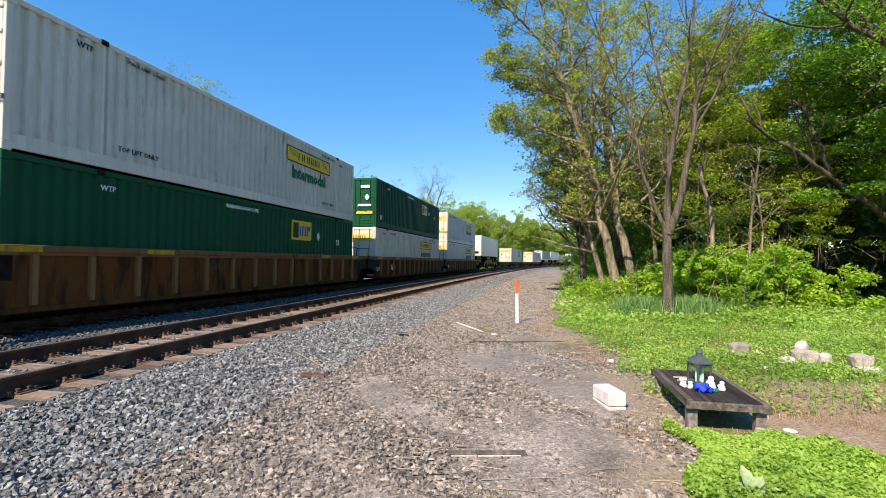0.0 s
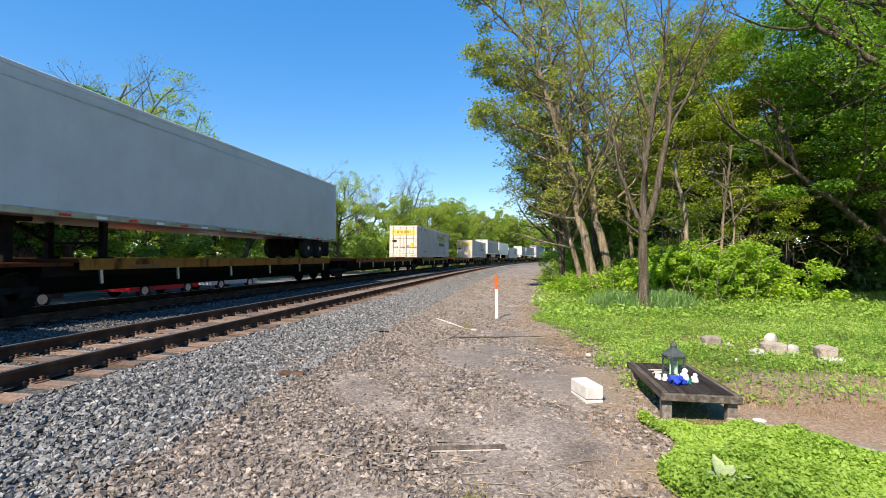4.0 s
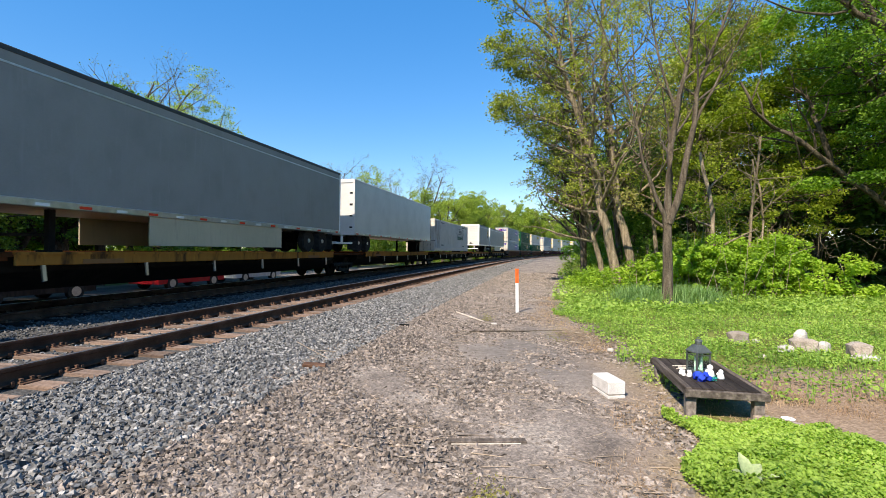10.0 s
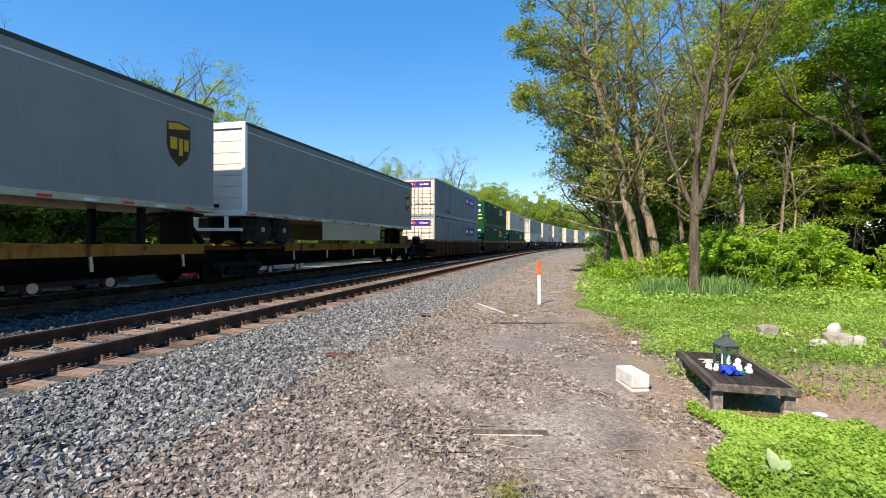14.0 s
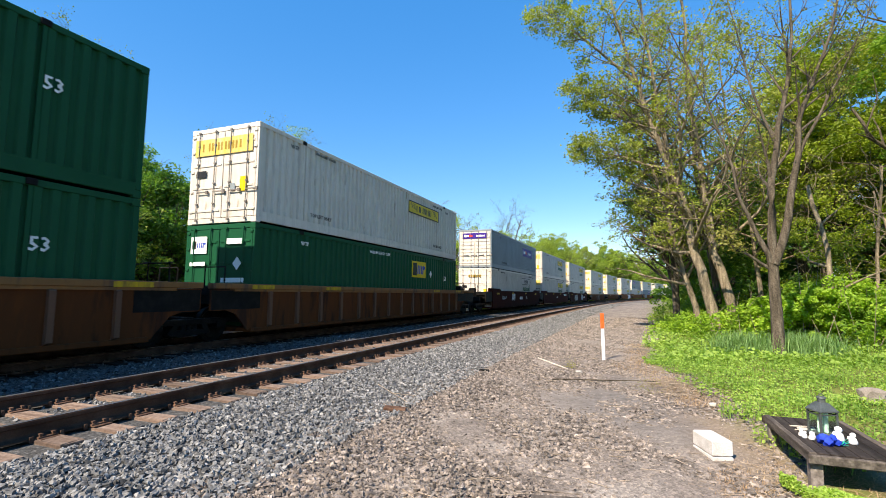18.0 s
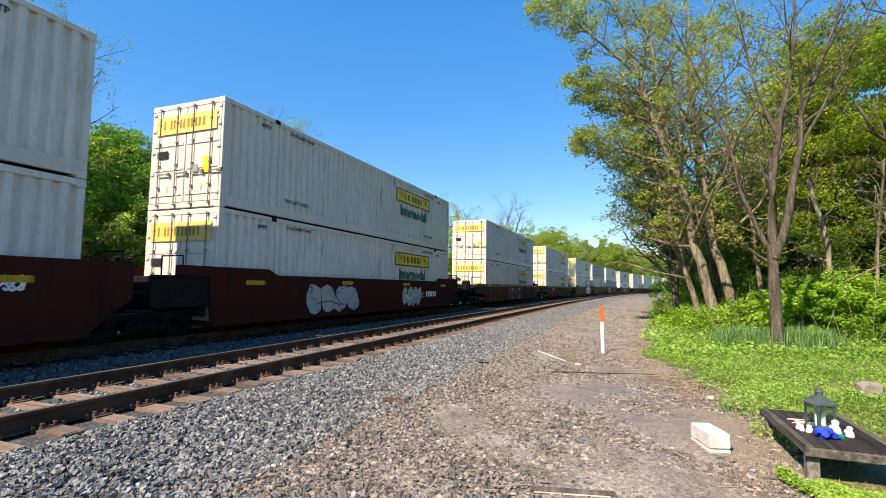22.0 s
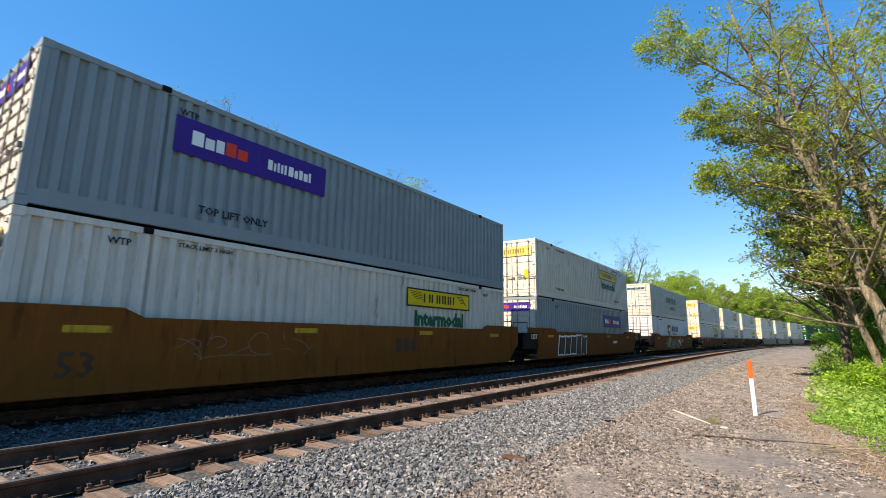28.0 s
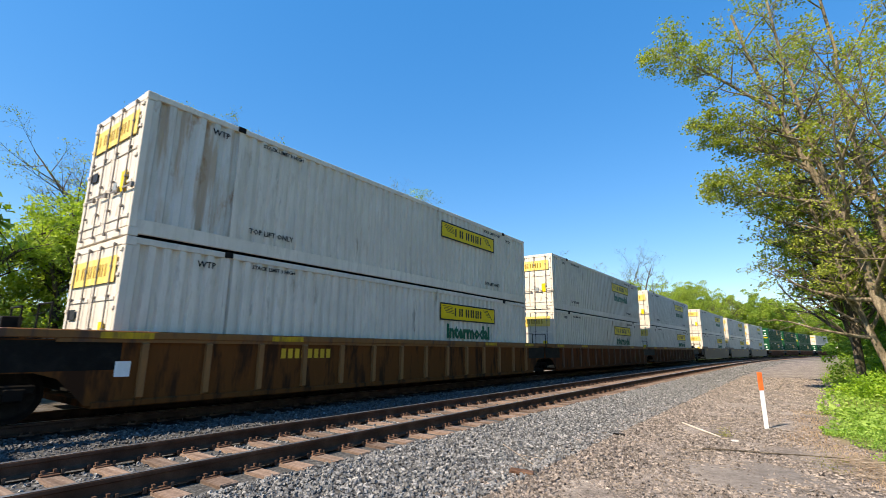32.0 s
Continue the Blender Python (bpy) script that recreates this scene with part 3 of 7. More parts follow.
def branchy(label, x, y, leaders, seed, spec, leaf, bark, leaves, size, puff=0.2, keep=0.7, group="", droop=0.35, up=0.1, bend=0.12, flat=0.7, leaf_up=0.35, foot=0.0):
    """A tree of one or more leaders, each (start, direction, length, radius) or (points, radius, end radius), with shoots and clusters of leaves."""
    rr = random.Random(seed)
    z = float(ground_z(np.array([x]), np.array([y]))[0]) - 0.1
    b, tips = Build(), []
    for ld in leaders:
        if len(ld) == 4:
            shoot(rr, b, tips, Vector(ld[0]), Vector(ld[1]).normalized(), ld[2], ld[3], 0, spec, up, bend * 0.4)
        else:
            line_pts = [Vector((a, rr.gauss(0, 0.05) + (c - 2.5) * 0.03, c)) for a, c in ld[0]]
            fine = []
            for q0, q1 in zip(line_pts, line_pts[1:]):
                fine += [q0, q0.lerp(q1, 0.5) + Vector((rr.gauss(0, .03), rr.gauss(0, .03), 0))]
            fine.append(line_pts[-1])
            rad = [ld[1] + (ld[2] - ld[1]) * (i / (len(fine) - 1)) ** 0.8 for i in range(len(fine))]
            limb_tube(b, fine, rad, 9)
            sprout(rr, b, tips, fine, rad, (fine[-1] - fine[0]).length, 0, spec, up, bend)
    ob = thing("tree", label, "tree", group, m=pose(x, y, z))
    part("trunk", raw_mesh("trunk", np.array(b.v), np.array(b.f), bark, True), ob)
    tp = np.array([tuple(q) for q in tips])
    tp = tp[RNG.uniform(0, 1, len(tp)) < keep]
    pts = tp[RNG.integers(0, len(tp), leaves)] + RNG.normal(0, puff, (leaves, 3)) * np.array([1, 1, flat])
    part("crown", leaf_mesh("crown", pts[pts[:, 2] > max(0.5, foot)], size, leaf, droop, up=leaf_up), ob)
    return ob


def tree(label, x, y, trunk_len, r, seed, leaf, bark, leaves=6000, size=0.09, lean=(0, 0), top=3, spread=0.6, bend=0.12, forks=(2, 2, 2), puff=0.35,
         category="tree", group="", droop=0.2, name="tree", crown_name="crown", first=0.35, reach=1.0, clumps=0, far=False):
    rr = random.Random(seed)
    z = float(ground_z(np.array([x]), np.array([y]))[0]) - 0.1
    b, tips = Build(), []
    grow(rr, b, tips, Vector((0, 0, 0)), Vector((lean[0], lean[1], 1)).normalized(), trunk_len, r, 0, top, spread, bend, forks, first, reach)
    # flared foot
    ob = thing(name, label, category, group, m=pose(x, y, z))
    part("trunk", raw_mesh("trunk", np.array(b.v), np.array(b.f), bark, True), ob)
    if leaves:
        tp = np.array([tuple(q) for q, _ in tips])
        if clumps:
            # leafy boughs: shells of leaves over the ends of the limbs
            tp = tp[RNG.permutation(len(tp))[:clumps]]
            rad = RNG.uniform(0.7, 1.3, len(tp)) * puff * 1.15
            pick = RNG.integers(0, len(tp), leaves)
            d = RNG.normal(0, 1, (leaves, 3))
            d[:, 2] += 0.5
            d /= np.linalg.norm(d, axis=1, keepdims=True)
            pts = tp[pick] + d * (rad[pick] * RNG.uniform(0.5, 1.05, leaves))[:, None] * np.array([1, 1, 0.6])
        else:
            pts = tp[RNG.integers(0, len(tp), leaves)] + RNG.normal(0, puff, (leaves, 3)) * np.array([1, 1, 0.8])
        pts = pts[pts[:, 2] > 0.4]
        part(crown_name, leaf_mesh("crown", pts, size, leaf, droop, far=far), ob)
    return ob


def foliage(name, label, category, boxes, n, size, mat, seed=1, kind="stuff", lumps=40, droop=0.1, lump_r=(0.5, 1.2), squash=0.7, far=False):
    """A mass of leaves gathered in lumps inside the given boxes (x0, x1, y0, y1, z0, z1), so that it has an uneven outline and gaps."""
    rg = np.random.default_rng(seed)
    all_pts = []
    vol = np.array([(b[1] - b[0]) * (b[3] - b[2]) * (b[5] - b[4]) ** 0.6 for b in boxes])
    for b, w in zip(boxes, vol / vol.sum()):
        k = max(3, int(lumps * w))
        c = np.stack([rg.uniform(b[0], b[1], k), rg.uniform(b[2], b[3], k), b[4] + (b[5] - b[4]) * rg.uniform(0, 1, k) ** 0.9], 1)
        rad = rg.uniform(lump_r[0], lump_r[1], k)
        m = int(n * w)
        i = rg.integers(0, k, m)
        dirs = rg.normal(0, 1, (m, 3))
        dirs /= np.linalg.norm(dirs, axis=1, keepdims=True)
        pts = c[i] + dirs * (rad[i] * rg.uniform(0.35, 1.0, m) ** 0.6)[:, None] * np.array([1, 1, squash])
        all_pts.append(pts)
    pts = np.concatenate(all_pts)
    g = ground_z(pts[:, 0], pts[:, 1])
    pts[:, 2] = np.maximum(pts[:, 2] + g, g + 0.03)
    return thing(name, label, category, kind=kind, data=leaf_mesh(name, pts, size, mat, droop, far=far))


def polar(bearing, d):
    """Place d metres from the camera at a bearing, degrees to the right of straight ahead."""
    return d * math.sin(radians(bearing)), d * math.cos(radians(bearing))


def dead_wood(label, x, y, limbs, seed, bark, twigs=6, name="dead_limb"):
    """A leafless trunk or limb: each limb is (points along it as (x, z), radius, end radius), with short crooked twigs."""
    rr = random.Random(seed)
    b, tips = Build(), []
    for line_xz, r0, r1 in limbs:
        pts = []
        raw = [Vector((a, rr.gauss(0, 0.08), c)) for a, c in line_xz]
        for q0, q1 in zip(raw, raw[1:]):
            pts += [q0, q0.lerp(q1, 0.5) + Vector((rr.gauss(0, .04), rr.gauss(0, .04), rr.gauss(0, .04)))]
        pts.append(raw[-1])
        rad = [r0 + (r1 - r0) * i / (len(pts) - 1) for i in range(len(pts))]
        limb_tube(b, pts, rad, 8)
        sprout(rr, b, tips, pts, rad, (pts[-1] - pts[0]).length, 0, [(twigs, 55, 0.3, 0.3), (3, 50, 0.5, 0.3)], 0.05, 0.3)
    ob = thing(name, label, "tree", m=pose(x, y, float(ground_z(np.array([x]), np.array([y]))[0])))
    part("limb", raw_mesh("limb", np.array(b.v), np.array(b.f), bark, True), ob)
    return ob


def tangle(label, box, n, seed, mat, length=(0.6, 1.8), r=0.012):
    """Crooked bare stems and vines inside a box (x0, x1, y0, y1, z0, z1)."""
    rr = random.Random(seed)
    b = Build()
    for _ in range(n):
        p = Vector((rr.uniform(box[0], box[1]), rr.uniform(box[2], box[3]), rr.uniform(box[4], box[5])))
        d = Vector((rr.gauss(0, 0.7), rr.gauss(0, 0.4), rr.gauss(0.1, 0.7))).normalized()
        pts, rad = [p], [r * rr.uniform(0.6, 1.5)]
        step = rr.uniform(*length) / 4
        for k in range(4):
            d = (d + Vector((rr.gauss(0, .3), rr.gauss(0, .3), rr.gauss(-0.05, .3)))).normalized()
            pts.append(pts[-1] + d * step)
            rad.append(rad[0] * (1 - 0.2 * (k + 1)))
        limb_tube(b, pts, rad, 4)
    return thing("bare_stems", label, "stems", kind="stuff", data=raw_mesh("bare_stems", np.array(b.v), np.array(b.f), mat))


def make_trees():
    # slim forked tree at the edge of the path
    branchy("slim grey forked tree with sparse young leaves", 6.62, 14.0,
            [([(0, -0.1), (0.05, 1.3), (0.08, 2.65), (0.12, 4.0), (0.17, 4.95), (0.39, 6.4), (0.77, 7.8), (0.94, 9.0), (1.15, 12.2)], 0.17, 0.025),
             ([(0.08, 2.55), (0.5, 3.85), (0.76, 5.05), (0.92, 6.1), (1.1, 6.95), (1.54, 8.0), (1.92, 9.0), (2.5, 12.0)], 0.12, 0.025),
             ([(0.02, 2.5), (-0.22, 3.15), (-0.38, 3.66), (-0.66, 4.35), (-0.78, 5.2), (-1.12, 6.4), (-1.47, 7.4), (-2.3, 9.6)], 0.075, 0.016),
             ([(0.0, 2.45), (-0.5, 2.8), (-0.86, 3.0), (-1.1, 3.4)], 0.05, 0.02),
             ([(0.78, 5.1), (1.1, 6.0), (1.75, 7.2), (2.3, 8.2), (3.1, 10.0)], 0.06, 0.012), ([(0.3, 6.0), (-0.1, 7.2), (-0.3, 8.6), (-0.7, 10.5)], 0.05, 0.012)],
            17, [(13, 38, 0.2, 0.42), (5, 40, 0.45, 0.25), (3, 42, 0.5, 0.3)], spring_leaf, bark_mat, 3000, 0.085, 0.12, 0.45, up=0.14)
    # clump of tall leaning locusts behind it: (x, y, leaders, leaves, bark, foot of the crown)
    spray = [(24, 62, 0.28, 0.28), (7, 48, 0.42, 0.2), (5, 50, 0.5, 0.2)]
    for i, (x, y, leaders, n, bark, foot) in enumerate([
            (7.75, 21.0, [([(0.1, -0.1), (0, 0.7), (-0.31, 2.13), (-0.65, 3.4), (-0.88, 5.2), (-1.3, 6.8), (-1.92, 8.35), (-2.26, 9.5), (-2.6, 10.9), (-3.04, 12.3), (-3.8, 16.0)], 0.26, 0.05),
                          ([(-1.25, 6.7), (-1.56, 7.85), (-1.8, 9.5), (-2.0, 11.3), (-2.28, 13.3), (-2.5, 16.5)], 0.14, 0.04),
                          ([(-1.3, 6.8), (-3.0, 7.6), (-4.4, 8.0), (-5.3, 8.2)], 0.06, 0.015), ([(-1.95, 8.4), (-3.6, 9.7), (-4.6, 10.5), (-5.4, 11.0)], 0.07, 0.015), ([(-2.6, 10.9), (-4.4, 12.8), (-5.8, 14.2), (-6.9, 15.2)], 0.08, 0.015)], 40000, pale_bark_mat, 4.3),
            (8.89, 22.0, [([(0.1, -0.1), (0, 0.7), (-0.32, 2.15), (-0.68, 3.5), (-0.81, 5.1), (-1.0, 6.95), (-1.17, 8.55), (-1.29, 9.9), (-1.37, 11.8), (-1.33, 13.95), (-1.6, 17.0)], 0.25, 0.05)], 20000, pale_bark_mat, 4.6),
            (7.43, 22.0, [([(0.1, -0.1), (0, 0.55), (-0.27, 1.9), (-0.54, 3.05), (-0.95, 4.5), (-1.28, 6.1), (-1.9, 8.4), (-2.6, 10.5)], 0.17, 0.03)], 15000, pale_bark_mat, 3.8),
            (7.17, 24.0, [([(0, -0.1), (0, 0.7), (0.05, 2.5), (-0.19, 4.5), (-0.43, 6.5), (-0.56, 8.6), (-0.7, 12.5)], 0.2, 0.04), ([(-0.05, 1.2), (-0.15, 2.5), (-0.5, 4.2), (-1.25, 6.0), (-1.9, 8.0)], 0.13, 0.02)], 18000, bark_mat, 3.2),
            (10.9, 24.0, [([(0, -0.1), (0, 1.1), (-0.15, 3.4), (-0.33, 5.4), (-0.77, 7.75), (-1.07, 10.4), (-1.3, 14.5)], 0.14, 0.03)], 14000, pale_bark_mat, 4.0),
            (9.9, 26.5, [([(0, -0.1), (-0.1, 3.0), (-0.5, 6.5), (-0.8, 10.0), (-1.0, 16.0)], 0.2, 0.04)], 15000, bark_mat, 4.0),
            (8.7, 29.0, [([(0, -0.1), (0.1, 3.0), (-0.3, 6.5), (-0.9, 9.0), (-1.5, 13.0)], 0.2, 0.04)], 15000, pale_bark_mat, 4.5),
            (12.6, 22.5, [([(0, -0.1), (0.1, 3.0), (-0.2, 6.5), (-0.6, 10.0), (-0.8, 15.0)], 0.15, 0.03)], 14000, bark_mat, 4.0)]):
        branchy("tall leaning locust tree with thin yellow-green spring leaves", x, y, leaders, 30 + i, spray, locust_green if i in (3, 5) else locust_leaf, bark, int(n * (0.5 if i < 4 else 0.36)), 0.12, 0.17, 0.22, "locust clump", 0.15, 0.04, 0.15, flat=0.4, leaf_up=0.5, foot=foot)
    # broad dark maples of the wood
    for i, (b, d, h, r, n) in enumerate([(38.5, 34, 7.5, 0.3, 16000), (47, 28, 7.5, 0.3, 12000), (35, 31, 7.5, 0.3, 14000), (29, 32, 7.5, 0.3, 14000), (24.5, 34, 7, 0.28, 14000), (18.6, 40, 5.5, 0.26, 16000), (21.5, 45, 6.5, 0.28, 14000), (21.0, 54, 6.5, 0.28, 14000),
                                         (20.6, 66, 7, 0.3, 13000), (20.6, 80, 7, 0.3, 12000), (21, 98, 8, 0.3, 12000), (22, 125, 9, 0.3, 12000), (23, 155, 9, 0.3, 12000), (56, 20, 6.5, 0.26, 9000)]):
        x, y = polar(b, d)
        tree("broad dense maple with dark green leaves", x, y, h, r, 60 + i, canopy_leaf if d < 30 else maple_leaf, bark_mat, int(n * 1.7) if d < 31 else n, 0.125 if d < 31 else 0.2 if d < 60 else 0.3, (random.Random(i).uniform(-.1, .1), 0), 3, 0.62, 0.12, (2, 2, 1), 0.8, group="maples of the wood", first=0.2, clumps=230, far=d > 31)
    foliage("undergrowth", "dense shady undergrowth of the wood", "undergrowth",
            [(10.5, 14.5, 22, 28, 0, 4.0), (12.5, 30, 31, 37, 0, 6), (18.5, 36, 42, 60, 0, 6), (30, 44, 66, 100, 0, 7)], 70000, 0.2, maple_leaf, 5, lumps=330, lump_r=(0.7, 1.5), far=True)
    foliage("canopy", "sunlit layered yellow-green canopy over the edge of the wood", "foliage",
            [(11.3, 16, 19.5, 24, 4.2, 12.5), (13.5, 18, 24, 29, 5, 14)], 90000, 0.12, yellow_canopy, 15, lumps=190, lump_r=(0.6, 1.5), squash=0.25)
    foliage("canopy", "dark green maple canopy hanging over the wood's edge", "foliage",
            [(13.6, 19, 15.6, 20, 3.9, 7.2), (13.2, 24, 15.5, 21, 7.5, 13), (17, 27, 20, 27, 4.5, 14), (19, 27, 11, 16, 3.2, 11)], 130000, 0.13, canopy_leaf, 16, lumps=230, lump_r=(0.6, 1.5), squash=0.35)
    foliage("leafy_wall", "green leaves behind the locust trunks", "foliage", [(9.4, 14, 27, 35, 0, 7.0), (17, 22, 40, 60, 0, 8)], 50000, 0.19, far_maple, 25, lumps=200, lump_r=(0.6, 1.5), squash=0.6, far=True)
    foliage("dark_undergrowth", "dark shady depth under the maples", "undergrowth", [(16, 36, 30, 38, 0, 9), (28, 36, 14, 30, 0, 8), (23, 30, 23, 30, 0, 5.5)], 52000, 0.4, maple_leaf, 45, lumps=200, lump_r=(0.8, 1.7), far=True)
    foliage("saplings", "thin young leaves among the bare stems", "foliage", [(9.5, 14.5, 18, 21, 1.5, 5.2), (14, 17.5, 17.5, 19, 2.2, 4.2)], 12000, 0.1, yellow_canopy, 55, lumps=90, lump_r=(0.25, 0.65), squash=0.5)
    # dead wood caught in the edge of the wood
    dead_wood("grey leaning dead tree caught in the wood", 16.2, 18.0, [([(5.6, -0.1), (4.2, 1.2), (1.9, 2.6), (0, 3.9), (-1.33, 4.95), (-2.55, 5.75), (-3.54, 6.4), (-4.38, 7.05), (-4.8, 8.15)], 0.15, 0.045), ([(-1.3, 4.95), (-1.75, 6.0), (-2.1, 6.85), (-2.4, 7.5), (-2.95, 7.9)], 0.12, 0.03)], 5, bark_mat, 9, "fallen_tree")
    dead_wood("pale broken trunk standing in the bush", 9.85, 17.0, [([(0.05, -0.1), (0, 1.0), (-0.14, 2.3), (-0.27, 3.9), (-0.52, 5.25)], 0.1, 0.06)], 6, pale_bark_mat, 3, "broken_trunk")
    dead_wood("pale dead stems standing in the bush", 11.8, 18.0, [([(-0.1, -0.1), (0, 3.0), (0.14, 4.5), (0.3, 6.05)], 0.06, 0.04), ([(0.25, -0.1), (0.4, 2.8), (0.2, 4.2), (0.05, 5.2)], 0.05, 0.03)], 7, pale_bark_mat, 8, "broken_trunk")
    dead_wood("heavy dark limb reaching out of the wood", 15.2, 15.0, [([(7.0, -0.1), (6.6, 4.0), (4.6, 6.6), (2.0, 7.8), (0, 8.2), (-0.75, 8.55), (-1.58, 9.1), (-2.42, 9.6), (-3.35, 10.25), (-4.3, 10.7)], 0.2, 0.05)], 8, bark_mat, 9, "dead_tree")
    tangle("pale bare stems and vines tangled at the wood's edge", (10.0, 14.2, 17.6, 21.0, 1.4, 6.5), 170, 11, bare_stem, (0.6, 1.8), 0.009)
    tangle("bare stems over the dark hollow of the wood", (13.2, 17.5, 17.0, 19.0, 0.3, 2.6), 60, 12, bare_stem, (0.5, 1.4), 0.009)
    # far side of the line
    far = [(-70, 24, 4.5, 2), (-64, 25, 5.0, 2), (-60, 27, 9.4, 1), (-56, 25, 5.0, 2), (-53.5, 27, 9.8, 1), (-50, 26, 4.5, 2), (-47.5, 29, 4.0, 2), (-45.5, 30, 5.3, 0), (-42.0, 29, 5.0, 0), (-38.8, 30, 5.6, 0), (-36.0, 31, 5.3, 0), (-33.3, 36, 9.8, 1), (-32.5, 40, 6.2, 2),
           (-30, 39, 7.4, 1), (-28.5, 42, 7.4, 2), (-26, 46, 7.6, 2), (-23.0, 48, 6.6, 2), (-20.5, 46, 5.0, 3), (-17.5, 52, 8.0, 1), (-15, 50, 5.0, 2), (-12.5, 56, 8.5, 1), (-10, 56, 6.0, 2), (-7, 66, 9.5, 1), (-4.2, 68, 10.5, 1), (-3.0, 62, 5.5, 2), (0.0, 76, 6.5, 2),
           (2.5, 92, 7.5, 2), (4.5, 112, 8.5, 2), (6.0, 128, 10.0, 1), (6.5, 138, 9.0, 2), (8.5, 160, 9.0, 2), (9.6, 180, 10.0, 2), (10.8, 200, 10.0, 2), (11.8, 220, 11.0, 2), (12.8, 240, 11.0, 2), (14.5, 260, 11.0, 1), (15.5, 280, 11.0, 2)]
    for i, (bb, d, h, kind) in enumerate(far):
        x, y = polar(bb, d)
        k = 1.0 if d < 60 else d / 60
        if kind == 0:
            tree("dense maple with dark green leaves beyond the tracks", x, y, h, 0.28, 90 + i, far_maple, bark_mat, 42000, 0.15, (0, 0), 3, 0.6, 0.12, (2, 2, 2), 0.62, group="trees beyond the tracks", first=0.15, clumps=340, far=True)
        elif kind == 1:
            branchy("tall thinly leaved tree beyond the tracks", x, y, [((0, 0, 0), (0.05, 0, 1), h * 1.3, 0.24), ((0, 0, h * 0.45), (0.5, 0.1, 1), h * 0.95, 0.12), ((0, 0, h * 0.55), (-0.5, 0.1, 1), h * 0.85, 0.11)], 90 + i, [(10, 48, 0.42, 0.3), (6, 46, 0.45, 0.2), (5, 46, 0.5, 0.2)], thin_leaf, bark_mat, 2200, 0.1 * k, 0.14, 0.5, "trees beyond the tracks", 0.3, 0.08, 0.26)
        else:
            tree("light green spring tree beyond the tracks", x, y, h, 0.22, 90 + i, light_leaf, bark_mat, 24000, 0.125 * k, (0, 0), 3, 0.6, 0.12, (2, 2, 1), 0.5 * k ** 0.5, group="trees beyond the tracks", first=0.1, clumps=300, far=True)
    boxes = []
    for bb, d in ((-72, 26), (-64, 27), (-56, 28), (-49, 29), (-42, 33), (-36, 38), (-30, 42), (-25, 46), (-20, 50), (-15, 54), (-10, 60), (-5, 68), (-1, 80), (3, 100), (6, 128), (8.5, 155), (11, 180), (13.5, 205), (16, 225)):
        x, y = polar(bb, d)
        k = max(3.5, d * 0.085)
        edge = float(line(y - 4, -9.0)[0])
        x = min(x, edge - k)
        boxes.append((x - k, x + k, y - k, y + k, 0, (9.5 if bb > -33 else 8) if d < 60 else min(15.0, 0.135 * d)))
    foliage("thicket", "light green thicket beyond the tracks", "thicket", boxes, 270000, 0.29, thicket_leaf, 8, lumps=900, lump_r=(0.7, 1.5), far=True)
    foliage("thicket", "dense low brush under the trees beyond the tracks", "thicket", [q[:4] + (0, max(4.5, q[5] * 0.4)) for q in boxes], 80000, 0.42, thicket_leaf, 18, lumps=520, lump_r=(0.9, 1.8), far=True)
    boxes = []
    for s in range(-12, 130, 8):
        x, y, h = line(s, -17)
        boxes.append((float(x) - 3.5, float(x) + 3, float(y) - 4.5, float(y) + 4.5, 0, 1.5 if s < 40 else 2.2))
        x, y, h = line(s, -23)
        boxes.append((float(x) - 4, float(x) + 4, float(y) - 4.5, float(y) + 4.5, 0, 3.2))
    foliage("dark_undergrowth", "low shaded undergrowth beyond the tracks", "undergrowth", boxes, 70000, 0.28, maple_leaf, 51, lumps=520, lump_r=(0.6, 1.2), far=True)
    boxes = []
    for s in range(250, 560, 40):
        x, y, h = line(s, -30)
        boxes.append((float(x) - 22, float(x) + 22, float(y) - 22, float(y) + 22, 0, 13))
    foliage("distant_wood", "hazy distant wood beyond the tracks", "wood", boxes, 30000, 0.9, thicket_leaf, 9, lumps=260, lump_r=(1.5, 3.0), far=True)
    boxes = []
    for s in range(50, 330, 12):
        x, y, h = line(s, -24)
        boxes.append((float(x) - 7, float(x) + 7, float(y) - 8, float(y) + 8, 0, 6.5 + s * 0.02))
    foliage("distant_wood", "green hedge of trees along the far tracks", "wood", boxes, 70000, 0.42, thicket_leaf, 39, lumps=620, lump_r=(1.1, 2.2), far=True)
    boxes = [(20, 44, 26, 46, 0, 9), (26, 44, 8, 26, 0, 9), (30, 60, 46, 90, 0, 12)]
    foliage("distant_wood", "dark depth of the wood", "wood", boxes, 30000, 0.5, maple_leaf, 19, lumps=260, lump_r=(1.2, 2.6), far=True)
    boxes = []
    for bb in range(-80, 16, 4):
        x, y = polar(bb, 75 if bb < -30 else 120 if bb < 0 else 330)
        boxes.append((x - 5, x + 5, y - 5, y + 5, 0, 6 if bb < -30 else 8 if bb < 0 else 14))
    foliage("distant_wood", "hazy distant wood beyond the tracks", "wood", boxes, 60000, 0.6, thicket_leaf, 29, lumps=460, lump_r=(1.3, 2.6), far=True)


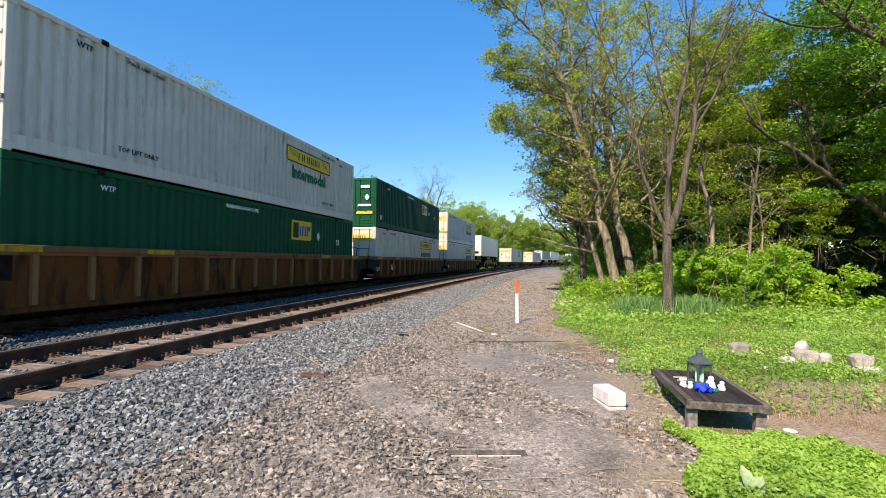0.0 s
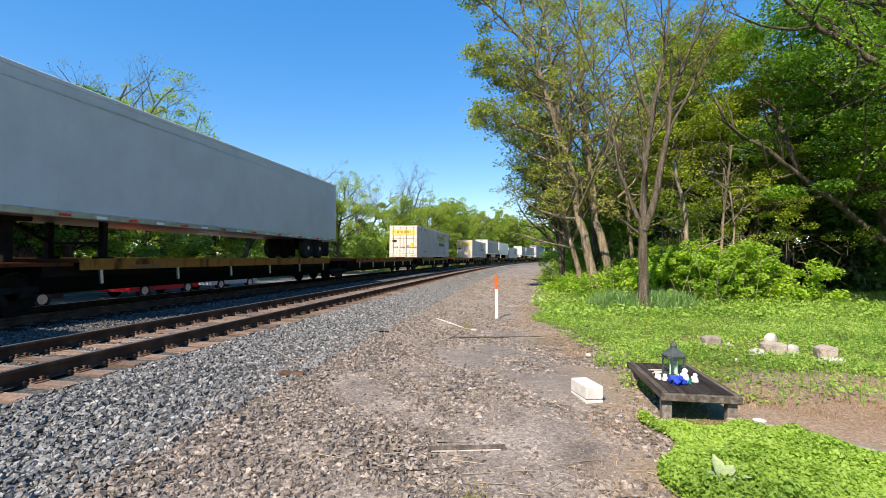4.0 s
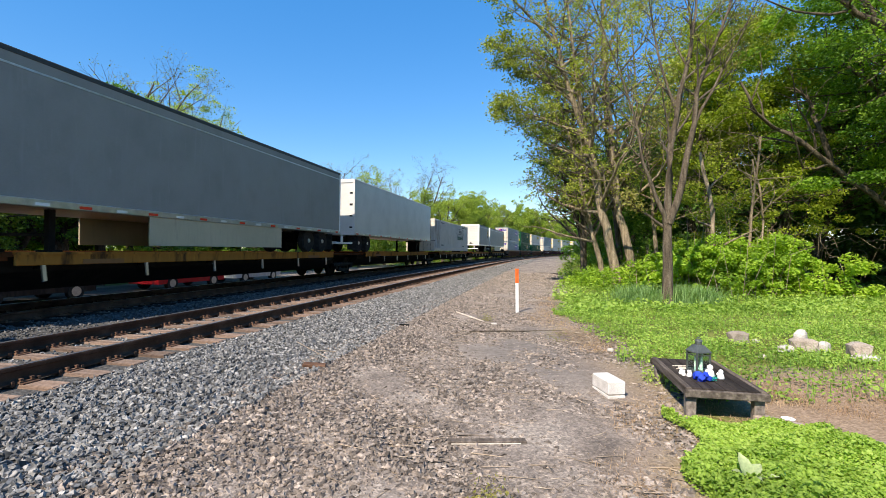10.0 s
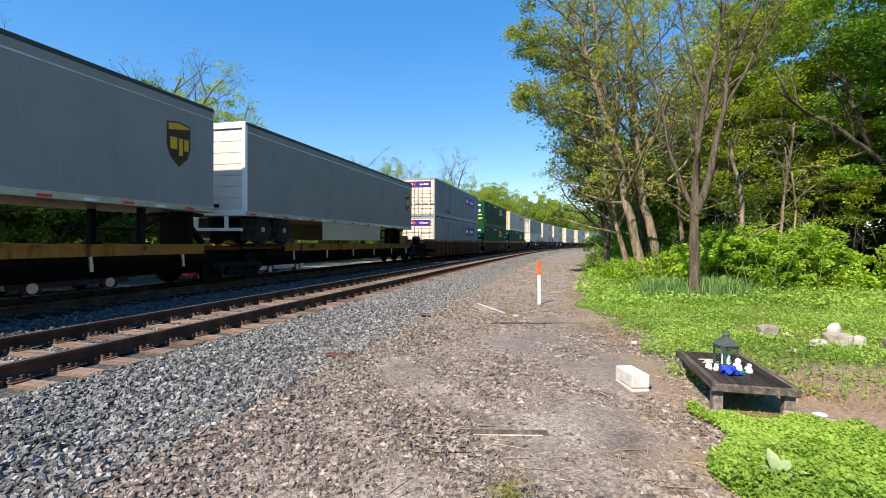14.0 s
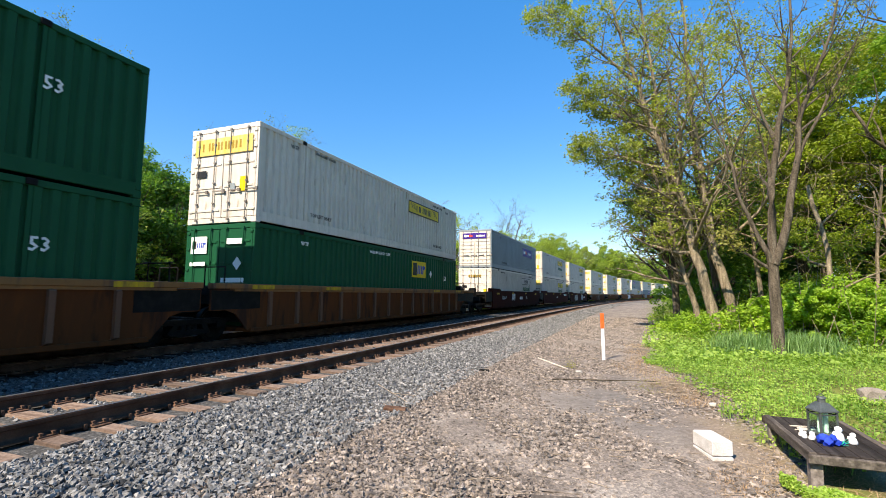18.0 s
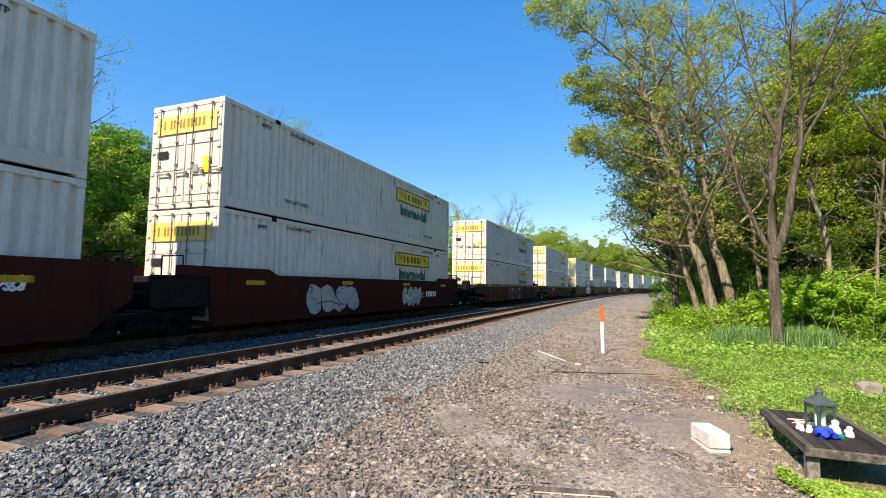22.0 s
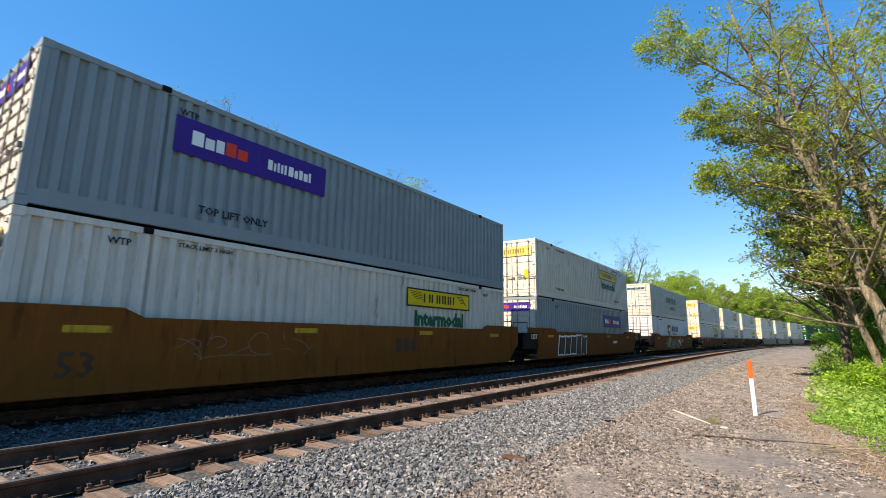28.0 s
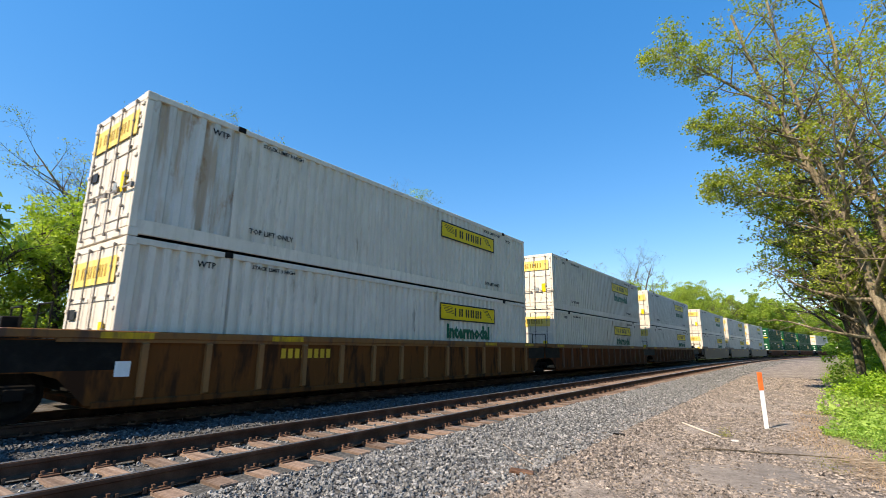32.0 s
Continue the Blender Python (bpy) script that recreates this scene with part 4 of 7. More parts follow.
locust_green = leafy("locust_green_leaf", (0.05, 0.105, 0.012), (0.17, 0.265, 0.03), (0.36, 0.45, 0.065), 0.34)
yellow_canopy = leafy("yellow_canopy_leaf", (0.06, 0.10, 0.008), (0.21, 0.28, 0.02), (0.42, 0.47, 0.05), 0.42)
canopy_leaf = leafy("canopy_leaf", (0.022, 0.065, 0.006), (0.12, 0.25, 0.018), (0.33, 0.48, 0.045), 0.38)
far_maple = leafy("far_maple_leaf", (0.035, 0.10, 0.013), (0.125, 0.265, 0.03), (0.30, 0.47, 0.062), 0.34)
thin_leaf = leafy("thin_leaf", (0.10, 0.13, 0.03), (0.2, 0.24, 0.05), (0.34, 0.36, 0.09), 0.42)
thicket_leaf = leafy("thicket_leaf", (0.085, 0.14, 0.02), (0.21, 0.30, 0.042), (0.37, 0.46, 0.08), 0.4)
light_leaf = leafy("light_spring_leaf", (0.12, 0.18, 0.024), (0.27, 0.36, 0.05), (0.44, 0.52, 0.09), 0.42)
make_trees()


# ---------------------------------------------------------------- plants on the ground
def blades(name, label, category, x, y, height, width, mat, bend=0.5):
    """Grass: one narrow curved blade of two quads and a tip per point."""
    n = len(x)
    z = ground_z(x, y)
    a = RNG.uniform(0, 6.28, n)
    d = np.stack([np.cos(a), np.sin(a), np.zeros(n)], 1)
    side = np.stack([-np.sin(a), np.cos(a), np.zeros(n)], 1)
    h = (height * RNG.uniform(0.5, 1.2, n))[:, None]
    w = width
    lean = RNG.uniform(0.1, bend, n)[:, None]
    p0 = np.stack([x, y, z - 0.01], 1)
    up = np.array([0, 0, 1.0])
    p1 = p0 + up * h * np.maximum(0.15, 0.6 - 0.17 * lean) + d * h * lean * 0.35
    p2 = p0 + up * h * np.maximum(0.12, 1.0 - 0.3 * lean) + d * h * lean
    v = np.stack([p0 - side * w / 2, p0 + side * w / 2, p1 + side * w * 0.4, p1 - side * w * 0.4, p2], 1).reshape(-1, 3)
    k = (np.arange(n) * 5)[:, None, None]
    tri = np.concatenate([np.array([(0, 1, 2)])[None] + k, np.array([(0, 2, 3)])[None] + k, np.array([(3, 2, 4)])[None] + k], 1).reshape(-1, 3)
    return thing(name, label, category, kind="stuff", data=raw_mesh(name, v, tri, mat))


def ground_leaves(name, label, x, y, size, mat, top=0.16):
    z = ground_z(x, y) + 0.02 + top * RNG.uniform(0, 1, len(x)) ** 0.8 * (0.55 + 0.3 * np.sin(x * 3.1 + 1.7 * np.sin(y * 2.3)) * np.sin(y * 2.7) + 0.25 * np.sin(x * 9.3 + 2.1 * np.sin(y * 7.1)) * np.sin(y * 11.0 + 1.3 * x))
    return thing(name, label, "plants", kind="stuff", data=leaf_mesh(name, np.stack([x, y, z], 1), size, mat, 0.0, 0.75, 0.65))


def weeds(n, y0, y1, power, xmax):
    y = y0 + (y1 - y0) * RNG.uniform(0, 1, n) ** power
    e = green_edge(y) + 0.18 * np.sin(y * 1.9 + 1.3 * np.sin(y * 0.7)) + 0.12 * np.sin(y * 5.1)
    x = e + (xmax(y) - e) * RNG.uniform(0, 1, n)
    thin = 0.62 + 0.5 * np.sin(x * 2.3 + 1.9 * np.sin(y * 1.1)) * np.sin(y * 2.9 + 1.4 * np.sin(x * 1.7))
    keep = (bare_patch(x, y) < RNG.uniform(0.3, 1.35, n)) & (RNG.uniform(0, 1, n) < np.where(y > 5, thin, 1.0))
    return x[keep], y[keep]


def make_plants():
    # bright low weeds before the table
    x, y = weeds(90000, 1.4, 4.9, 0.8, lambda y: 2.98 + (4.42 - y) * 0.883)
    keep = ~((np.abs(x - 2.75) < 0.55) & (y > 4.35))
    ground_leaves("weeds", "bright green low weeds by the table", x[keep], y[keep], 0.03, bright_weed, 0.14)
    x, y = weeds(22000, -5.0, 1.4, 1.0, lambda y: 6.5 + 0 * y)
    ground_leaves("weeds", "green low weeds along the path", x, y, 0.04, weed_leaf, 0.13)
    x, y = weeds(120000, 5.0, 16.5, 0.9, lambda y: 5.5 + y * 0.8)
    ground_leaves("weeds", "bright green ground cover of broad-leaved weeds", x, y, 0.045, weed_leaf, 0.2)
    x, y = weeds(30000, 12.0, 40.0, 1.4, lambda y: 8 + y * 0.5)
    ground_leaves("weeds", "green ground cover under the edge of the wood", x, y, 0.11, weed_leaf, 0.35)
    x, y = weeds(26000, 5.0, 22.0, 0.9, lambda y: 5.5 + y * 0.8)
    blades("grass", "fresh green grass among the weeds", "grass", x, y, 0.24, 0.009, grass_leaf)
    for cx, cy, wide, n in ((5.95, 14.3, 0.32, 1500), (7.35, 14.1, 0.42, 2200)):
        x, y = cx + RNG.normal(0, wide, n), cy + RNG.normal(0, 0.3, n)
        blades("grass", "tall blue-green leaf blades beside the tree foot", "grass", x, y, 0.68, 0.018, iris_leaf, 0.8)
    # dry stalks and grass at the margin
    n = 5200
    y = 7.5 + 9 * RNG.uniform(0, 1, n)
    x = green_edge(y) - 0.25 + RNG.normal(0, 0.22, n) - 0.45 * np.exp(-((y - 11) / 1.3) ** 2) * RNG.uniform(0, 1.6, n)
    blades("dry_grass", "dry yellowish grass along the path's edge", "grass", x, y, 0.085, 0.006, dry_leaf, 2.6)
    n = 30000
    x, y = 4.8 + RNG.normal(0, 0.95, n), 4.95 + RNG.normal(0, 0.8, n)
    blades("dry_grass", "dry straw strewn over the trodden patch", "grass", x, y, 0.05, 0.006, dry_leaf, 4.2)
    n = 2600
    y = 1.6 + 3.6 * RNG.uniform(0, 1, n)
    x = green_edge(y) - 0.28 + RNG.normal(0, 0.2, n)
    blades("dry_grass", "dry straw before the weeds", "grass", x, y, 0.055, 0.005, dry_leaf, 3.2)
    # bramble bush at the wood's edge
    def bush(label, boxes, n, seed, lumps, stems, lump_r):
        x, y = (boxes[0][0] + boxes[0][1]) / 2, (boxes[0][2] + boxes[0][3]) / 2
        ob = thing("bush", label, "bush", m=pose(x, y, 0))
        for i, q in enumerate(boxes):
            piece = foliage("leaf_mass", "", "", [q], int(n / len(boxes)), 0.12, bush_leaf, seed + i, kind="", lumps=lumps // len(boxes), lump_r=lump_r)
            me = piece.data
            bpy.data.objects.remove(piece)
            me.transform(Matrix.Translation((-x, -y, 0)))
            part("leaf_mass", me, ob)
        rr = random.Random(seed)
        for i in range(stems):
            b = Build()
            q = boxes[i % len(boxes)]
            px, py = rr.uniform(q[0], q[1]), rr.uniform(q[2], q[3])
            p = Vector((px - x, py - y, float(ground_z(np.array([px]), np.array([py]))[0])))
            t = p + Vector((rr.uniform(-.6, .6), rr.uniform(-.6, .6), q[5] * rr.uniform(0.6, 1.25)))
            b.tube(p, t, 0.012, 4, 0.005)
            b.tube(t, t + Vector((rr.uniform(-.5, .5), rr.uniform(-.5, .3), rr.uniform(-.1, .5))), 0.006, 3, 0.003)
            part("stem", b.mesh("stem", twig_mat), ob, "dry stem")
    bush("bright green bramble bush at the edge of the wood", [(9.3, 14.4, 15.6, 18.0, 0.1, 1.5), (7.6, 10.0, 16.5, 19.0, 0.1, 1.5), (8.6, 12.8, 16.2, 18.0, 0.9, 2.15)], 50000, 31, 360, 80, (0.16, 0.42))
    bush("green shrubs along the foot of the locust clump", [(6.2, 8.6, 19, 24, 0, 0.8), (8.4, 11, 25, 33, 0, 1.3), (13.8, 16.5, 40, 52, 0, 1.8), (24, 30, 60, 86, 0, 2.2)], 26000, 33, 200, 40, (0.3, 0.6))
    # tuft in the gravel and small ones beside the stick
    for cx, cy, k, n in ((0.30, 2.9, 0.10, 500), (1.05, 10.9, 0.12, 300), (2.1, 8.5, 0.2, 200)):
        pts = np.stack([cx + RNG.normal(0, k * .6, n), cy + RNG.normal(0, k * .6, n), np.zeros(n)], 1)
        pts[:, 2] = ground_z(pts[:, 0], pts[:, 1]) + np.abs(RNG.normal(0, k * .8, n))
        thing("weed_tuft", "small grey-green weed growing in the gravel", "plant", kind="stuff", data=leaf_mesh("weed_tuft", pts, 0.028, spring_leaf, -0.4, 0.35))
    # broad felted leaves
    ob = thing("mullein", "pale broad-leaved plant with felted leaves", "plant", m=pose(2.1, 3.22, -0.31))
    for a, t, L, w in ((100, 62, 0.2, 0.1), (20, 40, 0.17, 0.11), (-20, 20, 0.2, 0.09), (-80, 30, 0.14, 0.09), (170, 35, 0.13, 0.09)):
        b = Build()
        prof = [(0, 0.02), (0.25, 0.8), (0.5, 1.0), (0.75, 0.8), (1.0, 0.05)]
        v, f = [], []
        for i, (u, k) in enumerate(prof):
            zz = 0.03 * math.sin(u * 3.1)
            v += [(u * L, -k * w / 2, zz + 0.012), (u * L, 0, zz), (u * L, k * w / 2, zz + 0.012)]
        for i in range(4):
            f += [(i * 3, i * 3 + 3, i * 3 + 4, i * 3 + 1), (i * 3 + 1, i * 3 + 4, i * 3 + 5, i * 3 + 2)]
        n = len(v)
        v += [(x, y, z - 0.003) for x, y, z in v]
        f += [tuple(n + i for i in reversed(q)) for q in f]
        b.add(v, f)
        part("leaf", b.mesh("leaf", felt_leaf, True), ob, m=pose(0, 0, 0.04, 0, 0, a) @ pose(0, 0, 0, 0, -t, 0))


iris_leaf = leafy("iris_leaf", (0.08, 0.16, 0.045), (0.155, 0.28, 0.085), (0.26, 0.40, 0.15), 0.3)
felt_leaf = surf("felt_leaf", [(0.16, 0.23, 0.10), (0.24, 0.31, 0.15), (0.34, 0.4, 0.21)], 9.0, 0.9, 0, 0.3, 60, 0.2)
make_plants()


# ---------------------------------------------------------------- the train
white_paint = paint("white_steel", (0.64, 0.58, 0.505), 0.45, (0.27, 0.225, 0.17), 0.64)
pale_blue_paint = paint("pale_blue_white_steel", (0.56, 0.57, 0.585), 0.5, (0.3, 0.28, 0.25), 0.66)
cream_paint = paint("cream_steel", (0.52, 0.49, 0.40), 0.5, (0.28, 0.25, 0.2), 0.64)
green_paint = paint("green_steel", (0.007, 0.074, 0.033), 0.5, (0.015, 0.055, 0.03), 0.66, gloss=0.08)
grey_paint = paint("blue_grey_steel", (0.24, 0.28, 0.30), 0.45, (0.2, 0.2, 0.19), 0.66)
skirt_cream = paint("skirt_cream", (0.44, 0.385, 0.27), 0.5, (0.3, 0.26, 0.2), 0.66)
trailer_white = paint("trailer_white", (0.57, 0.565, 0.545), 0.35, (0.45, 0.43, 0.4), 0.7)
dark_rail = paint("dark_roof_rail", (0.05, 0.055, 0.055), 0.5, (0.08, 0.08, 0.08), 0.7)
trailer_grey = paint("trailer_grey", (0.245, 0.243, 0.23), 0.5, (0.3, 0.3, 0.3), 0.7)
car_ochre = paint("ochre_car_paint", (0.155, 0.053, 0.014), 0.85, (0.045, 0.019, 0.010), 0.49, spread=0.15, gloss=0.05)
sill_ochre = paint("worn_ochre_sill", (0.38, 0.16, 0.03), 0.7, (0.06, 0.03, 0.014), 0.52, spread=0.15, gloss=0.06)
car_yellow = paint("yellow_orange_car_paint", (0.225, 0.073, 0.014), 0.8, (0.10, 0.036, 0.012), 0.56, spread=0.12, gloss=0.05)
car_brown = paint("brown_car_paint", (0.125, 0.038, 0.012), 0.85, (0.05, 0.02, 0.012), 0.52, spread=0.15, gloss=0.05)
car_red = paint("dark_red_car_paint", (0.062, 0.013, 0.009), 0.85, (0.032, 0.012, 0.009), 0.53, spread=0.15, gloss=0.04)
car_tan = paint("tan_car_paint", (0.18, 0.115, 0.07), 0.6, (0.15, 0.10, 0.07), 0.52, spread=0.12)
rail_ochre = paint("ochre_top_rail", (0.24, 0.10, 0.028), 0.6, (0.10, 0.05, 0.03), 0.52, spread=0.15)
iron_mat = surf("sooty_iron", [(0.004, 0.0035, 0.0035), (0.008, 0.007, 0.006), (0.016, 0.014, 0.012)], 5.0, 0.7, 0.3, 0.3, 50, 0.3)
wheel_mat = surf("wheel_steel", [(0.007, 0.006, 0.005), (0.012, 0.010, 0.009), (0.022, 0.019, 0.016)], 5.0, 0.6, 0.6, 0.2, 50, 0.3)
tyre_mat = surf("tyre_rubber", [(0.015, 0.015, 0.016), (0.025, 0.025, 0.026), (0.045, 0.043, 0.04)], 6.0, 0.85, 0, 0.3, 60, 0.25)
bright_metal = surf("bright_metal", [(0.5, 0.5, 0.5), (0.6, 0.6, 0.6), (0.68, 0.68, 0.67)], 6.0, 0.35, 0.8, 0.1, 60, 0.1)
sign_yellow = paint("sign_yellow", (0.72, 0.50, 0.008), 0.5, (0.5, 0.38, 0.08), 0.68)
sign_pale = paint("sign_pale_yellow", (0.68, 0.49, 0.10), 0.5, (0.6, 0.52, 0.36), 0.58)
sign_ochre = paint("sign_ochre", (0.30, 0.19, 0.02), 0.5, (0.4, 0.3, 0.1), 0.62)
sign_black = paint("sign_black", (0.02, 0.02, 0.022), 0.5, (0.05, 0.05, 0.05), 0.7)
sign_green = paint("sign_green", (0.0, 0.095, 0.052), 0.5, (0.1, 0.2, 0.15), 0.72)
sign_purple = paint("sign_purple", (0.045, 0.015, 0.22), 0.5, (0.1, 0.08, 0.2), 0.72)
sign_blue = paint("sign_blue", (0.02, 0.06, 0.40), 0.5, (0.1, 0.1, 0.3), 0.72)
sign_blue_dark = paint("sign_dark_blue", (0.012, 0.03, 0.17), 0.5, (0.1, 0.1, 0.15), 0.72)
sign_navy = paint("sign_navy", (0.015, 0.03, 0.09), 0.5, (0.1, 0.1, 0.15), 0.72)
sign_red = paint("sign_red", (0.7, 0.05, 0.02), 0.5, (0.4, 0.1, 0.05), 0.72)
sign_white = paint("sign_white", (0.78, 0.78, 0.76), 0.5, (0.5, 0.48, 0.44), 0.72)
sign_brown = paint("sign_brown", (0.06, 0.035, 0.02), 0.5, (0.1, 0.06, 0.04), 0.72)
sign_gold = paint("sign_gold", (0.62, 0.36, 0.03), 0.5, (0.4, 0.25, 0.05), 0.72)
teal_grey = paint("dark_teal", (0.03, 0.085, 0.10), 0.5, (0.1, 0.12, 0.12), 0.72)

rod_mat = paint("zinc_rod", (0.20, 0.19, 0.18), 0.5, (0.12, 0.08, 0.05), 0.55)
stripe_yellow = paint("worn_yellow_stripe", (0.62, 0.36, 0.01), 0.6, (0.16, 0.09, 0.03), 0.5)
rib_ochre = paint("worn_ochre_rib", (0.26, 0.115, 0.04), 0.7, (0.12, 0.06, 0.03), 0.55)
rib_brown = paint("worn_brown_rib", (0.15, 0.066, 0.036), 0.7, (0.09, 0.045, 0.03), 0.55)
rusty_white = surf("rusty_white_steel", [(0.5, 0.47, 0.42), (0.57, 0.55, 0.51), (0.6, 0.58, 0.55)], 1.1, 0.6, 0, 0.1, 60, 0.1, wear=[((0.42, 0.33, 0.25), 1.5, 0.5, (2.2, 2.2, 0.22)), ((0.28, 0.125, 0.045), 1.3, 0.56, (1.2, 1.2, 0.5))])
MESHES = {}


def cached(key, fn):
    if key not in MESHES:
        MESHES[key] = fn()
    return MESHES[key]


def text_mesh(words, height, mat, bold=0.022):
    """Letters lying in the plane x = 0, running along +y, standing up z; centred, a few mm thick."""
    def make():
        cu = bpy.data.curves.new("letters", "FONT")
        cu.body, cu.size, cu.extrude, cu.offset = words, height * 1.38, 0.003, height * bold
        cu.align_x, cu.align_y, cu.resolution_u = "CENTER", "CENTER", 1
        ob = bpy.data.objects.new("letters", cu)
        scene.collection.objects.link(ob)
        bpy.context.view_layer.update()
        me = bpy.data.meshes.new_from_object(ob.evaluated_get(bpy.context.evaluated_depsgraph_get()))
        bpy.data.objects.remove(ob)
        bpy.data.curves.remove(cu)
        me.transform(Matrix(((0, 0, 1, 0), (1, 0, 0, 0), (0, 1, 0, 0), (0, 0, 0, 1))))
        me.materials.clear()
        me.materials.append(mat)
        return me
    return cached(("text", words, height, mat.name), make)


def slab(key, y0, y1, z0, z1, mat, t=0.006):
    """A thin plate on the plane x = 0."""
    return cached(("slab", key, y0, y1, z0, z1, mat.name), lambda: Build().box(0.0, t, y0, y1, z0, z1).mesh(key, mat))


def strokes(key, polys, mat, t=0.004):
    """Flat shapes in (y, z), drawn as thin plates on the plane x = 0."""
    def make():
        b = Build()
        for p in polys:
            n = len(p)
            b.add([(0, y, z) for y, z in p] + [(t, y, z) for y, z in p], [tuple(range(n)), tuple(range(2 * n - 1, n - 1, -1))] + [(i, n + i, n + (i + 1) % n, (i + 1) % n) for i in range(n)])
        return b.mesh(key, mat)
    return cached(("strokes", key, mat.name), make)


def bars(widths, h, gap=0.35, slant=0.0):
    """Upright bars for letters that are not spelled out: shapes centred on 0."""
    total = sum(widths) + gap * h * (len(widths) - 1)
    y, out = -total / 2, []
    for w in widths:
        out.append([(y, -h / 2), (y + w, -h / 2), (y + w + slant * h, h / 2), (y + slant * h, h / 2)])
        y += w + gap * h
    return out


L2, W2, H = 8.075, 1.30, 2.90


def corrugated(pitch, depth, y0, y1, z0, z1, x, flat=0.42):
    b = Build()
    prof = []
    y = y0
    k = 0
    n = int((y1 - y0) / pitch)
    p = (y1 - y0) / n
    for i in range(n):
        a = y0 + i * p
        prof += [(a, 0), (a + p * flat, 0), (a + p * (flat + (1 - flat) * 0.22), -depth), (a + p * (1 - (1 - flat) * 0.22), -depth)]
    prof.append((y1, 0))
    pts = [(x + d, yy, z) for z in (z0, z1) for yy, d in prof]
    m = len(prof)
    fs = [(i, i + 1, m + i + 1, m + i) for i in range(m - 1)]
    back = x - depth - 0.015
    pts += [(back, y0, z0), (back, y1, z0), (back, y0, z1), (back, y1, z1)]
    fs.append((2 * m, 2 * m + 1, 2 * m + 3, 2 * m + 2))
    return b.add(pts, fs)


def container_frame(mat):
    def make():
        b = Build()
        for sx in (-1, 1):
            x0, x1 = sorted((sx * 1.30, sx * 1.22))
            for sy in (-1, 1):
                y0, y1 = sorted((sy * L2, sy * (L2 - 0.13)))
                b.box(x0, x1, y0, y1, 0.17, H - 0.17, bev=0.012)
            b.box(x0, x1, -L2 + 0.13, L2 - 0.13, H - 0.13, H - 0.005, bev=0.01)
            b.box(x0, x1, -L2 + 0.13, L2 - 0.13, 0.05, 0.33, bev=0.01)
            b.box(x0 - 0.004 * (sx < 0), x1 + 0.004 * (sx > 0), -L2 + 0.3, L2 - 0.3, 0.30, 0.33)
        for sy in (-1, 1):
            y0, y1 = sorted((sy * L2, sy * (L2 - 0.11)))
            b.box(-1.22, 1.22, y0, y1, 0.02, 0.17, bev=0.01)
            b.box(-1.22, 1.22, y0, y1, H - 0.15, H - 0.01, bev=0.01)
        return b.mesh("frame", mat)
    return cached(("frame", mat.name), make)


def door_leaf(ob, mat, style, m, flip):
    """One leaf of the doors, with its pressed ribs and hinges."""
    d = part("door", cached(("door", mat.name), lambda: Build().box(0.0, 1.2, 0.0, 0.045, 0.18, 2.74, bev=0.008).mesh("door", mat)), ob, m=m)
    if style == "ribbed":
        rib = cached(("door_rib", mat.name), lambda: Build().box(0.06, 1.14, -0.028, 0.0, 0.0, 0.13, bev=0.012).mesh("door_rib", mat))
        levels = [0.32 + i * 0.275 for i in range(9)]
    else:
        rib = cached(("door_bar", mat.name), lambda: Build().box(0.06, 1.14, -0.022, 0.0, 0.0, 0.07, bev=0.008).mesh("door_rib", mat))
        levels = [0.36, 1.05, 1.72, 2.35]
    for z in levels:
        part("door_rib", rib, d, m=pose(0, 0, z))
    hinge = cached(("hinge", mat.name), lambda: Build().box(-0.03, 0.08, -0.03, 0.01, 0.0, 0.07, bev=0.008).mesh("hinge", mat))
    for z in (0.35, 0.95, 1.55, 2.15, 2.62):
        part("hinge", hinge, d, m=pose(1.15 if flip else 0, 0, z))
    return d


def lock_rod(mat):
    def make():
        b = Build().tube((0, 0, 0.1), (0, 0, 2.8), 0.015, 6)
        for z in (0.12, 0.6, 1.2, 1.8, 2.35, 2.76):
            b.box(-0.035, 0.035, -0.016, 0.035, z - 0.022, z + 0.022)
        b.box(0.0, 0.42, -0.03, -0.012, 0.93, 0.965)
        b.box(0.36, 0.44, -0.035, 0.02, 0.90, 0.99)
        return b.mesh("lock_rod", mat)
    return cached(("rod", mat.name), make)


def each_bar(key, polys, mat, parent, m=None, name="letter_bar"):
    """Every shape of a sign as a plate of its own."""
    for i, q in enumerate(polys):
        part(name, strokes("%s_%d" % (key, i), [q], mat), parent, m=m or pose(0.006, 0, 0))


